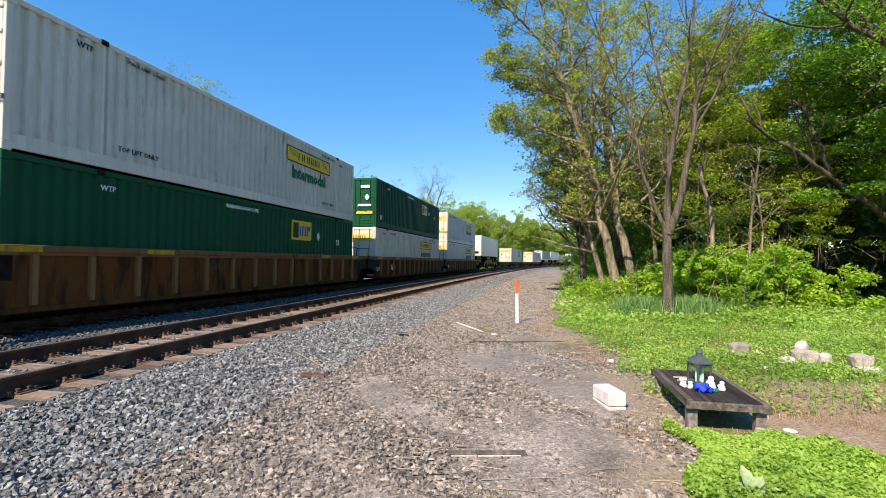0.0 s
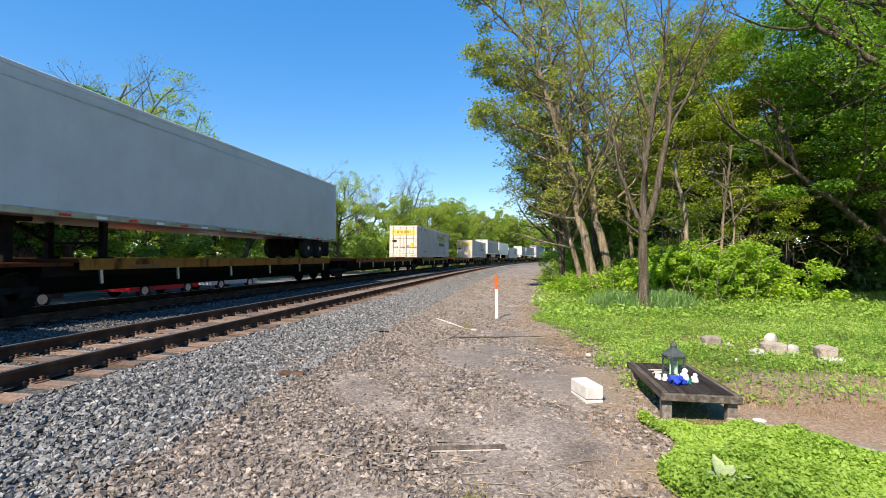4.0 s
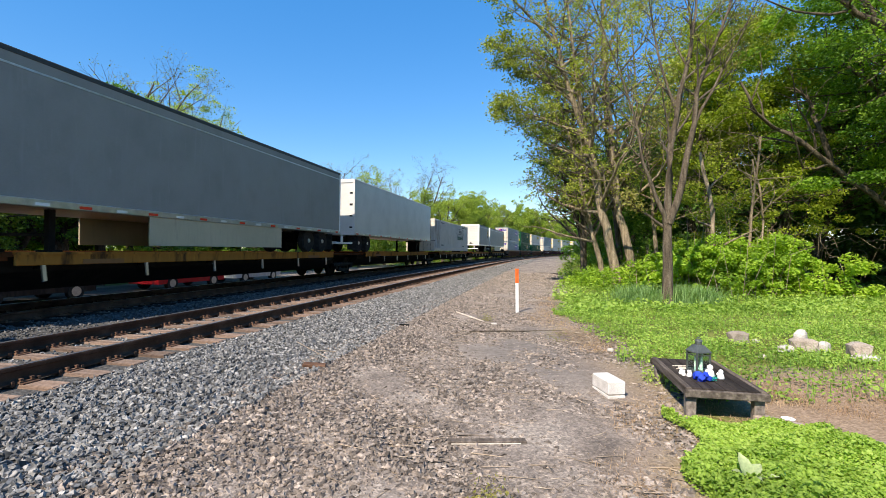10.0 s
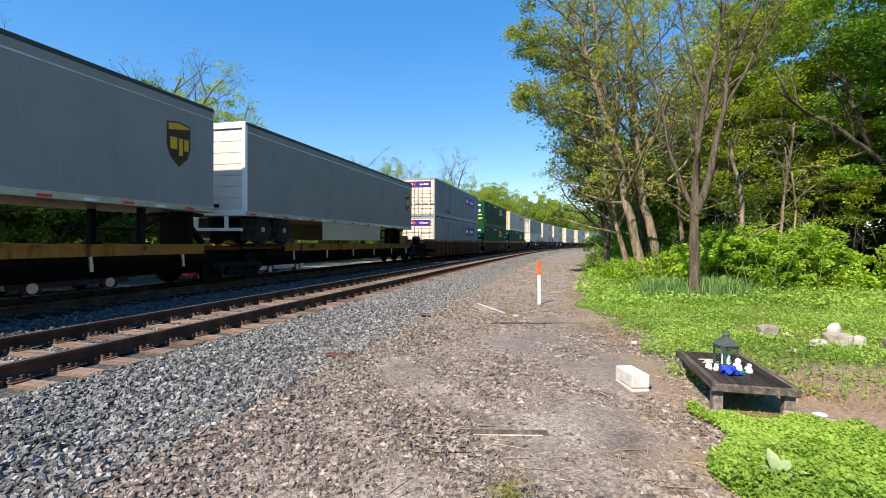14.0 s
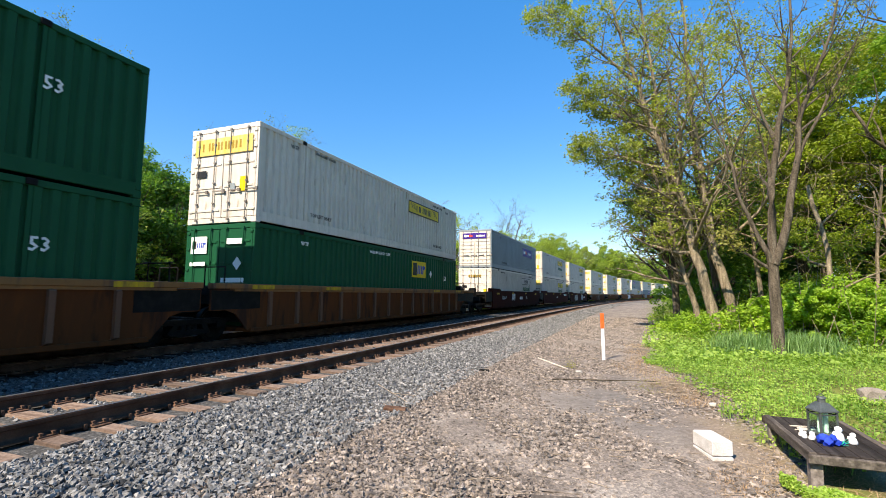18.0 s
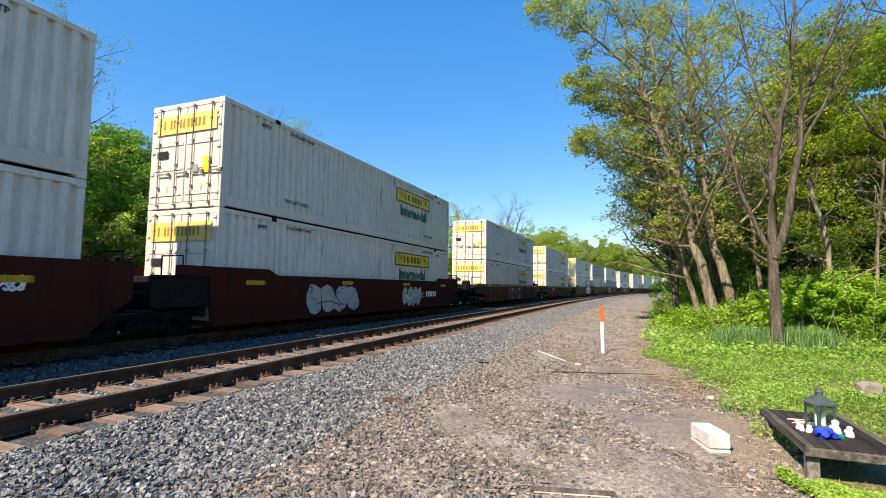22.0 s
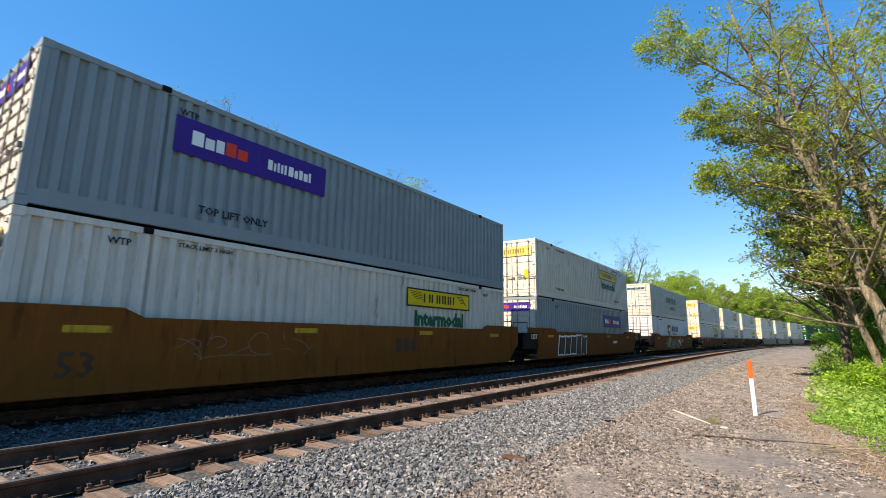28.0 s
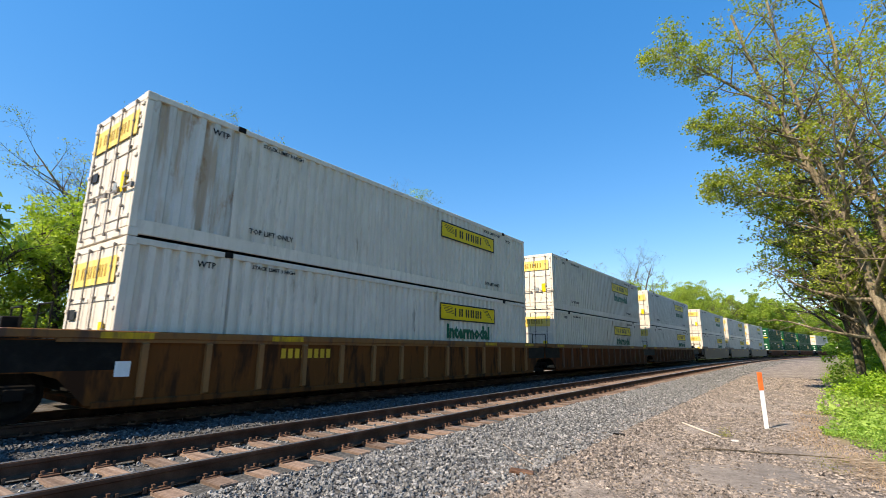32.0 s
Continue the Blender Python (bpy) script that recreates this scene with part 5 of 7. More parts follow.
def sign_lockup(ob, kind, y, z, on_end=False, side=1):
    """A company's sign, as plain shapes: on the side wall at y, or on the doors."""
    if on_end:
        base = pose(y, -L2 - 0.031, z, 0, 0, -90)
    elif side > 0:
        base = pose(W2 + 0.002, y, z)
    if kind == "yellow":
        w, h = (2.2, 0.5) if on_end else (3.7, 0.60)
        p = part("sign", slab("sign", -w / 2, w / 2, -h / 2, h / 2, sign_pale if on_end else sign_yellow), ob, "yellow sign panel with black letters as bars", base)
        if not on_end:
            part("sign_border", strokes("sign_border", [[(-w / 2, h / 2 - .05), (w / 2, h / 2 - .05), (w / 2, h / 2), (-w / 2, h / 2)], [(-w / 2, -h / 2), (w / 2, -h / 2), (w / 2, -h / 2 + .05), (-w / 2, -h / 2 + .05)],
                                                   [(-w / 2, -h / 2 + .05), (-w / 2 + .05, -h / 2 + .05), (-w / 2 + .05, h / 2 - .05), (-w / 2, h / 2 - .05)], [(w / 2 - .05, -h / 2 + .05), (w / 2, -h / 2 + .05), (w / 2, h / 2 - .05), (w / 2 - .05, h / 2 - .05)]], sign_black), p, m=pose(0.006, 0, 0))
        k = h / 0.6
        letters = []
        y0 = -0.98 * k
        for gap_after, strokes_in in ((0.17, 1), (0.17, 2), (0.075, 2), (0.075, 2), (0.075, 2), (0.075, 1)):
            for _ in range(strokes_in):
                letters.append([(y0, -.14 * k), (y0 + 0.085 * k, -.14 * k), (y0 + 0.085 * k, .15 * k), (y0, .15 * k)])
                y0 += 0.145 * k
            y0 += (gap_after - 0.03) * k
        if not on_end:
            for q in range(5):
                zq = 0.19 - 0.055 * q
                letters += [[(-1.72 + 0.05 * q, zq), (-1.12 + 0.03 * q, zq - 0.03), (-1.12 + 0.03 * q, zq - 0.012), (-1.72 + 0.05 * q, zq + 0.018)],
                            [(0.98 + 0.06 * q, zq), (1.3 + 0.05 * q, zq), (1.62, -0.12 - 0.012 * q), (1.3 + 0.05 * q, zq - 0.022), (0.98 + 0.06 * q, zq - 0.018)]]
        each_bar("yellow%d" % on_end, letters, sign_ochre if on_end else sign_black, p)
    elif kind == "purple":
        w, h = (1.95, 0.42) if on_end else (3.9, 0.78)
        p = part("sign", slab("sign", -w / 2, w / 2, -h / 2, h / 2, sign_purple), ob, "purple sign panel with white and orange shapes", base)
        k = h / 0.78
        for nm, mm, spans in (("white", sign_white, ((-1.6, -1.36, .17), (-1.32, -1.12, .1), (-1.08, -.9, .14), (.2, .32, .11), (.36, .42, .06), (.46, .52, .1), (.56, .62, .08), (.66, .72, .1), (.78, .92, .11), (.96, 1.06, .06), (1.1, 1.2, .1), (1.24, 1.36, .06), (1.4, 1.46, .11))), ("orange", sign_red, ((-.86, -.62, .17), (-.58, -.34, .1)))):
            each_bar("purple_%s%d" % (nm, on_end), [[(a * k, -.14 * k), (c * k, -.14 * k), (c * k, t * k), (a * k, t * k)] for a, c, t in spans], mm, p)
    elif kind == "panel":
        w, h = (0.62, 0.5) if on_end else (1.6, 0.78)
        p = part("sign", slab("sign", -w / 2, w / 2, -h / 2, h / 2, sign_yellow if not on_end else sign_white), ob, "yellow square sign with blue and black shapes", base)
        k = w / 1.6
        each_bar("panel_black%d" % on_end, [[(-.68 * k, -.3 * k), (-.26 * k, -.3 * k), (-.26 * k, .3 * k), (-.68 * k, .3 * k)]], sign_black, p)
        each_bar("panel_blue%d" % on_end, [[(a * k, -.22 * k), (a * k + .11 * k, -.22 * k), (a * k + .15 * k, .2 * k), (a * k + .04 * k, .2 * k)] for a in (-.2, .0, .2, .38)] + [[(.5 * k, 0), (.68 * k, .02 * k), (.7 * k, .18 * k), (.5 * k, .2 * k)]], sign_blue, p)
    elif kind == "slant":
        k = 0.34 if on_end else 1.0
        y0, shp, edge = -2.2, [], []
        for wd in (0.72, 1.15, 0.26, 0.75, 0.8):
            hh = 0.27
            for out, dy, dz in ((shp, 0, 0), (edge, -0.05, -0.045)):
                out.append([((y0 - .3 * hh + dy) * k, (-hh + dz) * k), ((y0 + wd - .3 * hh + dy) * k, (-hh + dz) * k), ((y0 + wd + .3 * hh + dy) * k, (hh + dz) * k), ((y0 + .3 * hh + dy) * k, (hh + dz) * k)])
            y0 += wd + 0.16
        if not on_end:
            each_bar("slant_gold", edge, sign_gold, ob, base, "mark_edge")
        each_bar("slant%d" % on_end, shp, teal_grey, ob, base @ pose(0.004, 0, 0), "company_mark")
    elif kind == "shield":
        def crest(g):
            return [[(-0.72 * g, .53 * g), (0.72 * g, .53 * g), (0.67 * g, 0.0), (0.42 * g, -.36 * g), (0, -.56 * g), (-0.42 * g, -.36 * g), (-0.67 * g, 0.0)]]
        s = part("company_mark", strokes("shield_edge", crest(1.0), sign_navy), ob, "navy and gold shield with a pale sweep", base)
        r = part("pale_border", strokes("shield_rim", crest(0.93), grey_paint), s, m=pose(0.004, 0, 0))
        part("navy_field", strokes("shield_field", crest(0.84), sign_navy), s, m=pose(0.008, 0, 0))
        part("gold_field", strokes("shield_gold", [[(-.1, -.45), (.34, -.28), (.54, 0.0), (.57, .42), (.2, .1)]], sign_gold), s, m=pose(0.012, 0, 0))
        part("pale_sweep", strokes("shield_sweep", [[(-.5, -.12), (-.1, .2), (.5, .36), (.12, .1), (.3, .06), (-.1, -.1), (-.12, .02)]], sign_white), s, m=pose(0.016, 0, 0))
        part("mark_plate", strokes("slant_plate", [[(.9, -.22), (4.0, -.22), (4.3, .5), (1.2, .5)]], grey_paint), ob, m=base)
        part("mark_panel", strokes("slant_panel", [[(.97, -.18), (3.97, -.18), (4.22, .46), (1.22, .46)]], white_paint), ob, m=base @ pose(0.003, 0, 0))
        each_bar("slant_navy", [[(a - .1, -.26), (a + w - .1, -.26), (a + w + .1, .26), (a + .1, .26)] for a, w in ((1.2, .5), (1.83, .76), (2.71, .2), (3.03, .42), (3.57, .42))], sign_blue_dark, ob, base @ pose(0.006, 0, 0.15), "company_mark")


def container(style, label, z, signs=(), words=(), rusty=False, group="containers"):
    mat, door_style, rods = {"white": (white_paint, "plain", rod_mat), "green": (green_paint, "plain", green_paint), "grey": (grey_paint, "ribbed", rod_mat), "cream": (cream_paint, "ribbed", bright_metal), "panel": (pale_blue_paint, "ribbed", rod_mat)}[style]
    door_mat = white_paint if style in ("grey", "cream") else mat
    ob = thing("shipping_container", label, "container", group, m=pose(0, 0, z))
    part("frame", container_frame(mat), ob)
    pitch, deep, groove = {"green": (0.30, 0.058, 0.42), "panel": (0.42, 0.02, 0.83)}.get(style, (0.28, 0.07, 0.45))
    wall = cached(("wall", mat.name, pitch), lambda: corrugated(pitch, deep, -L2 + 0.12, L2 - 0.12, 0.32, H - 0.12, 1.285, groove).mesh("side_wall", mat))
    if rusty:
        part("side_wall", cached("wall_rest", lambda: corrugated(pitch, 0.058, -6.1, L2 - 0.12, 0.32, H - 0.12, 1.285).mesh("side_wall", mat)), ob)
        part("side_wall", cached("wall_rusty", lambda: corrugated(pitch, 0.058, -L2 + 0.12, -6.1, 0.32, H - 0.12, 1.285).mesh("side_wall", rusty_white)), ob, "rust-streaked wall bay by the doors")
    else:
        part("side_wall", wall, ob)
    part("side_wall", wall, ob, m=pose(0, 0, 0, 0, 0, 180))
    part("roof_panel", cached(("roof", mat.name), lambda: Build().box(-1.23, 1.23, -L2 + 0.1, L2 - 0.1, H - 0.06, H - 0.03).mesh("roof_panel", mat)), ob)
    part("floor_panel", cached(("floor", mat.name), lambda: Build().box(-1.22, 1.22, -L2 + 0.1, L2 - 0.1, 0.08, 0.15).mesh("floor_panel", iron_mat)), ob)
    part("front_wall", cached(("front", mat.name), lambda: Build().box(-1.23, 1.23, L2 - 0.07, L2 - 0.02, 0.16, H - 0.14).mesh("front_wall", mat)), ob)
    for flip, m in ((False, pose(-1.22, -L2, 0)), (True, pose(0.01, -L2, 0))):
        d = door_leaf(ob, door_mat, door_style, m, flip)
        for x in (0.28, 0.92):
            part("lock_rod", lock_rod(rods), d, m=pose(x, -0.05, 0))
    cast = cached("casting", lambda: Build().box(-0.09, 0.09, -0.09, 0.09, -0.06, 0.06, bev=0.01).mesh("corner_casting", iron_mat))
    for sx in (-1, 1):
        for sy in (-1, 1):
            part("corner_casting", cached(("cc", mat.name), lambda: Build().box(-0.09, 0.09, -0.09, 0.09, -0.085, 0.085, bev=0.012).mesh("corner_casting", mat)), ob, m=pose(sx * 1.215, sy * (L2 - 0.085), 0.085))
            part("corner_casting", cached(("cc", mat.name), None), ob, m=pose(sx * 1.215, sy * (L2 - 0.085), H - 0.085))
            part("lift_casting", cast, ob, "dark lifting block", m=pose(sx * 1.235, sy * 6.096, H - 0.06))
            part("side_post", cached(("post", mat.name), lambda: Build().box(-0.02, 0.012, -0.035, 0.035, 0.33, H - 0.13).mesh("side_post", mat)), ob, m=pose(sx * 1.288, sy * 6.096, 0))
    for kind, y, zz, end in signs:
        sign_lockup(ob, kind, y, zz, end)
    for txt, y, zz, hh, m in words:
        part("lettering", text_mesh(txt, hh, m, 0.06 if txt == "Intermodal" else 0.022), ob, m=pose(W2 + 0.002, y, zz))
    return ob


def truck(parent, y):
    """A two-axle freight bogie."""
    def frame_mesh():
        b = Build()
        for sx in (-1, 1):
            x = sx * 1.0
            b.box(x - 0.09, x + 0.09, -1.15, 1.15, 0.48, 0.62, bev=0.02)
            b.box(x - 0.08, x + 0.08, -0.45, 0.45, 0.22, 0.36, bev=0.02)
            for k in (-1, 1):
                b.box(x - 0.08, x + 0.08, -0.07, 0.07, 0, 0.42, pose(0, k * 0.55, 0.25, k * 35), bev=0.015)
                b.box(x - 0.12, x + 0.12, k * 0.89 - 0.14, k * 0.89 + 0.14, 0.36, 0.58, bev=0.03)
            for k in (-0.16, 0, 0.16):
                b.tube((x, k, 0.34), (x, k, 0.5), 0.07, 8)
        b.box(-1.0, 1.0, -0.18, 0.18, 0.42, 0.66, bev=0.02)
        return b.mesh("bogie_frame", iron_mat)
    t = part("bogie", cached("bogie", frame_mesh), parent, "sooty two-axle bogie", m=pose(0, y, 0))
    for k in (-0.89, 0.89):
        def wheel_mesh():
            b = Build()
            for sx in (-1, 1):
                b.lathe((sx * 0.755 - 0.07, 0, 0), [(0.40, 0.0), (0.455, 0.0), (0.455, 0.13), (0.40, 0.135), (0.36, 0.10), (0.12, 0.09), (0.1, 0.16), (0.02, 0.16)] if sx > 0 else [(0.02, -0.02), (0.1, -0.02), (0.12, 0.05), (0.36, 0.04), (0.40, 0.0), (0.455, 0.005), (0.455, 0.14), (0.40, 0.14)], 20, "x")
            b.tube((-0.75, 0, 0), (0.75, 0, 0), 0.08, 10)
            return b.mesh("wheelset", wheel_mesh_mat)
        part("wheelset", cached("wheelset", wheel_mesh), t, m=pose(0, k, 0.455))


wheel_mesh_mat = wheel_mat


def well_car(paint_mat, style, length, label, end_a=True, end_b=True, marks=(), group="well cars"):
    """Well car unit: origin amid the well on the rails. end_a faces the train's head, end_b its tail."""
    ob = thing("well_car", label, "railcar", group)
    a = length / 2
    ribbed = style == "ribbed"
    top = 1.50

    def side():
        b = Build()
        if ribbed:
            prof = [(-9.6, 1.34), (-9.6, 0.82), (-9.1, 0.82), (-8.8, 0.72), (-8.58, 0.5), (-8.38, 0.27), (8.38, 0.27), (8.58, 0.5), (8.8, 0.72), (9.1, 0.82), (9.6, 0.82), (9.6, 1.34)]
            n = len(prof)
            b.add([(1.42, y, z) for y, z in prof] + [(1.475, y, z) for y, z in prof], [tuple(range(n)), tuple(range(2 * n - 1, n - 1, -1))] + [(i, n + i, n + (i + 1) % n, (i + 1) % n) for i in range(n)])
            b.box(1.36, 1.53, -8.3, 8.3, 0.22, 0.33, bev=0.015)
        else:
            prof = [(-9.3, 1.46), (-8.42, 1.46), (-8.30, 0.24), (8.1, 0.24), (8.55, 0.62), (9.0, 0.95), (9.0, 1.70), (6.4, 1.70), (6.05, 1.54), (-6.05, 1.54), (-6.4, 1.70), (-9.3, 1.70)]
            n = len(prof)
            b.add([(1.40, y, z) for y, z in prof] + [(1.49, y, z) for y, z in prof], [tuple(range(n)), tuple(range(2 * n - 1, n - 1, -1))] + [(i, n + i, n + (i + 1) % n, (i + 1) % n) for i in range(n)])
            b.box(1.47, 1.50, -8.0, 8.0, 0.24, 0.34)
        return b.mesh("side_sill", paint_mat)
    key = ("side", style, paint_mat.name)
    part("side_sill", cached(key, side), ob)
    part("side_sill", cached(key, side), ob, m=pose(0, 0, 0, 0, 0, 180))
    if ribbed:
        rail = cached("top_rail_ochre", lambda: Build().box(1.34, 1.54, -9.6, 9.6, 1.36, 1.50, bev=0.015).box(1.34, 1.52, -8.9, 8.9, 1.30, 1.36).mesh("top_rail", rail_ochre))
        part("top_rail", rail, ob, "yellowed ochre top rail")
        part("top_rail", rail, ob, "yellowed ochre top rail", m=pose(0, 0, 0, 0, 0, 180))
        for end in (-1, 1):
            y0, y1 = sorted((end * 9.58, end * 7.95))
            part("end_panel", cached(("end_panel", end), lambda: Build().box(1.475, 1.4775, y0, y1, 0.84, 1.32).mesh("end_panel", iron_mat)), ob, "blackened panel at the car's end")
        rib_mat = {"brown_car_paint": rib_brown}.get(paint_mat.name, rib_ochre)
        rib = cached(("rib", paint_mat.name), lambda: Build().prism([(1.475, 0.33), (1.56, 0.37), (1.56, 1.28), (1.475, 1.34)], -0.055, 0.055).mesh("rib", rib_mat))
        for i in range(14):
            y = -7.6 + 15.2 * i / 13
            part("rib", rib, ob, m=pose(0, y, 0))
            part("rib", rib, ob, m=pose(0, -y, 0, 0, 0, 180))
    if not ribbed:
        for sx in (-1, 1):
            x0, x1 = sorted((sx * 1.38, sx * 1.46))
            part("end_plate", cached(("end_plate", sx), lambda: Build().box(x0, x1, -9.9, -8.36, 0.74, 1.46, bev=0.01).mesh("end_plate", iron_mat)), ob, "sooty end plate")
    for w, ys in ((0.9, (-7.85, 7.85)), (0.8, (0.0,)), (0.3, (-3.45, 3.45))):
        plate = cached(("floor_plate", w, paint_mat.name), lambda: Build().box(-1.4, 1.4, -w / 2, w / 2, 0.22, 0.33, bev=0.01).mesh("floor_plate", paint_mat))
        for y in ys:
            part("floor_plate", plate, ob, m=pose(0, y, 0))
    for end, yes in ((-1, end_a), (1, end_b)):
        m = pose(0, 0, 0, 0, 0, 180 if end > 0 else 0)

        def bulk():
            b = Build().box(-1.40, 1.40, -8.62, -8.42, 0.5, 1.45, bev=0.02)
            b.box(-0.35, 0.35, -9.75, -8.5, 0.72, 1.05, bev=0.02)
            b.box(-1.38, 1.38, -9.1, -8.6, 1.2, 1.3)
            b.box(-1.44, 1.44, -9.0, -8.86, 0.95, 1.3, bev=0.02)
            for x in (-1.2, -0.5, 0.5, 1.2):
                b.tube((x, -8.95, 1.3), (x, -8.95, 1.95), 0.018, 6)
            b.tube((-1.2, -8.95, 1.93), (-0.5, -8.95, 1.93), 0.018, 6).tube((0.5, -8.95, 1.93), (1.2, -8.95, 1.93), 0.018, 6)
            return b.mesh("end_platform", iron_mat)
        part("end_platform", cached(("bulk", style, paint_mat.name), bulk), ob, m=m)
        if yes and ribbed:
            for sx in (-1, 1):
                x0, x1 = sorted((sx * 1.42, sx * 1.475))
                part("end_wing", cached(("wing", sx, paint_mat.name), lambda: Build().box(x0, x1, -10.9, -9.6, 0.82, 1.34).mesh("end_wing", iron_mat)), ob, "sooty end plate", m=m)
                u0, u1 = sorted((sx * 1.34, sx * 1.54))
                part("end_rail", cached(("wing_rail", sx), lambda: Build().box(u0, u1, -10.9, -9.6, 1.36, 1.50, bev=0.015).mesh("end_rail", rail_ochre)), ob, m=m)
        if yes:
            def coupler():
                b = Build().box(-0.9, 0.9, -11.0, -8.9, 0.95, 1.08, bev=0.02)
                b.box(-0.22, 0.22, -11.35, -9.2, 0.66, 0.95, bev=0.02)
                b.box(-0.13, 0.13, -11.75, -11.2, 0.66, 0.9, bev=0.03)
                b.box(-1.35, 1.35, -11.1, -11.0, 0.8, 1.1, bev=0.01)
                b.tube((-0.9, -10.6, 1.08), (-0.9, -10.6, 2.0), 0.02, 6).tube((0.9, -10.6, 1.08), (0.9, -10.6, 2.0), 0.02, 6)
                b.tube((-0.9, -10.6, 1.98), (0.9, -10.6, 1.98), 0.02, 6).tube((-0.9, -10.6, 1.5), (0.9, -10.6, 1.5), 0.015, 6)
                b.lathe((0.45, -9.9, 1.08), [(0.28, 0.0), (0.28, 0.55), (0.22, 0.62)], 14)
                b.box(-1.3, -0.55, -9.2, -8.9, 1.1, 1.75, bev=0.02)
                return b.mesh("coupler_end", iron_mat)
            part("coupler_end", cached("coupler_end", coupler), ob, "sooty end platform with coupler and brake gear", m=m)
            truck(ob, end * 10.1)
        elif end > 0:
            truck(ob, 9.7)
        slot = cached("stripe", lambda: Build().box(1.502, 1.508, -0.42, 0.42, -0.07, 0.07).mesh("reflector_stripe", stripe_yellow))
        if ribbed:
            part("reflector_stripe", cached("stripe_r", lambda: Build().box(1.541, 1.546, -0.42, 0.42, -0.055, 0.055).mesh("reflector_stripe", stripe_yellow)), ob, m=pose(0, end * 4.6, 1.42))
            part("reflector_stripe", cached("stripe_r", None), ob, m=pose(0, end * 7.9, 1.42))
        else:
            part("reflector_stripe", cached("stripe_s", lambda: Build().box(1.491, 1.497, -0.35, 0.35, -0.06, 0.06).mesh("reflector_stripe", stripe_yellow)), ob, m=pose(0, end * 6.9, 1.32))
            part("reflector_stripe", cached("stripe_s", None), ob, m=pose(0, end * 2.4, 1.36))
    for me, y, zz, *proud in marks:
        for one in (me if isinstance(me, list) else [me]):
            part("marking", one, ob, m=pose((1.478 if ribbed else 1.492) + sum(proud), y, zz))
    return ob


def flat_car(label, end_a, end_b, hitch=1, group="flat cars"):
    """A unit of an articulated flat car, deck at 1.17 m; origin amid it."""
    ob = thing("flat_car", label, "railcar", group)
    b = "flat"
    part("deck", cached("deck", lambda: Build().box(-1.34, 1.34, -6.6, 6.9, 1.09, 1.17, bev=0.01).box(-1.2, 1.2, -8.6, -6.6, 1.02, 1.10).box(-1.2, 1.2, 6.9, 8.6, 1.02, 1.10).mesh("deck", car_brown)), ob)
    sill = cached("flat_sill", lambda: Build().box(1.34, 1.40, -6.6, 6.9, 0.93, 1.18, bev=0.012).box(1.32, 1.43, -6.6, 6.9, 1.14, 1.19).mesh("side_sill", sill_ochre))
    part("side_sill", sill, ob, "ochre side sill")
    part("side_sill", sill, ob, "ochre side sill", m=pose(0, 0, 0, 0, 0, 180))
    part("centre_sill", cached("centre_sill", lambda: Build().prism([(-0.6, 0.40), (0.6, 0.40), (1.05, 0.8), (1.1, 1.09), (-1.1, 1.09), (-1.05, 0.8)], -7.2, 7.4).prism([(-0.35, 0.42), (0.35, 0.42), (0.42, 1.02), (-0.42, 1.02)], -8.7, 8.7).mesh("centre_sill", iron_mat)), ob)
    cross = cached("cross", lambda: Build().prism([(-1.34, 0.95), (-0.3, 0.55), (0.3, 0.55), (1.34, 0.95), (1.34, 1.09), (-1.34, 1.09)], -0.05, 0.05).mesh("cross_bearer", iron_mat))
    stay = cached("stay", lambda: Build().box(1.36, 1.40, -0.035, 0.035, 0.62, 0.94, pose(0, 0, 0, 6, 0, 0)).mesh("stay", bright_metal))
    for i in range(6):
        y = -6.0 + 2.45 * i
        part("cross_bearer", cross, ob, m=pose(0, y, 0))
        part("stay", stay, ob, m=pose(0, y, 0))
    part("reflector_stripe", cached("stripe_f", lambda: Build().box(1.401, 1.407, -0.5, 0.5, 0.94, 1.04).mesh("reflector_stripe", rib_ochre)), ob, m=pose(0, -4.8, 0))
    part("reflector_stripe", cached("stripe_f", None), ob, m=pose(0, 5.0, 0))
    if hitch:
        part("trailer_hitch", cached("hitch", lambda: Build().box(-0.5, 0.5, 7.3, 7.5, 1.1, 2.0, bev=0.02).box(-0.6, 0.6, 7.0, 7.8, 1.98, 2.08, bev=0.02).box(-0.08, 0.08, -0.9, 0, -0.06, 0.06, pose(0, 8.4, 1.2, -45)).mesh("trailer_hitch", iron_mat)), ob, "black trailer hitch stand", m=pose(0, 0, 0, 0, 0, 180 if hitch < 0 else 0))
    truck(ob, 8.8)
    if end_a:
        truck(ob, -8.4)
        part("coupler", cached("coup_a", lambda: Build().box(-0.16, 0.16, -10.4, -8.6, 0.62, 0.92, bev=0.03).box(-1.3, 1.3, -9.9, -9.7, 0.75, 1.15, bev=0.02).mesh("coupler", iron_mat)), ob)
    if end_b:
        part("coupler", cached("coup_b", lambda: Build().box(-0.16, 0.16, 8.6, 10.8, 0.62, 0.92, bev=0.03).box(-1.3, 1.3, 10.0, 10.2, 0.75, 1.15, bev=0.02).mesh("coupler", iron_mat)), ob)
    return ob


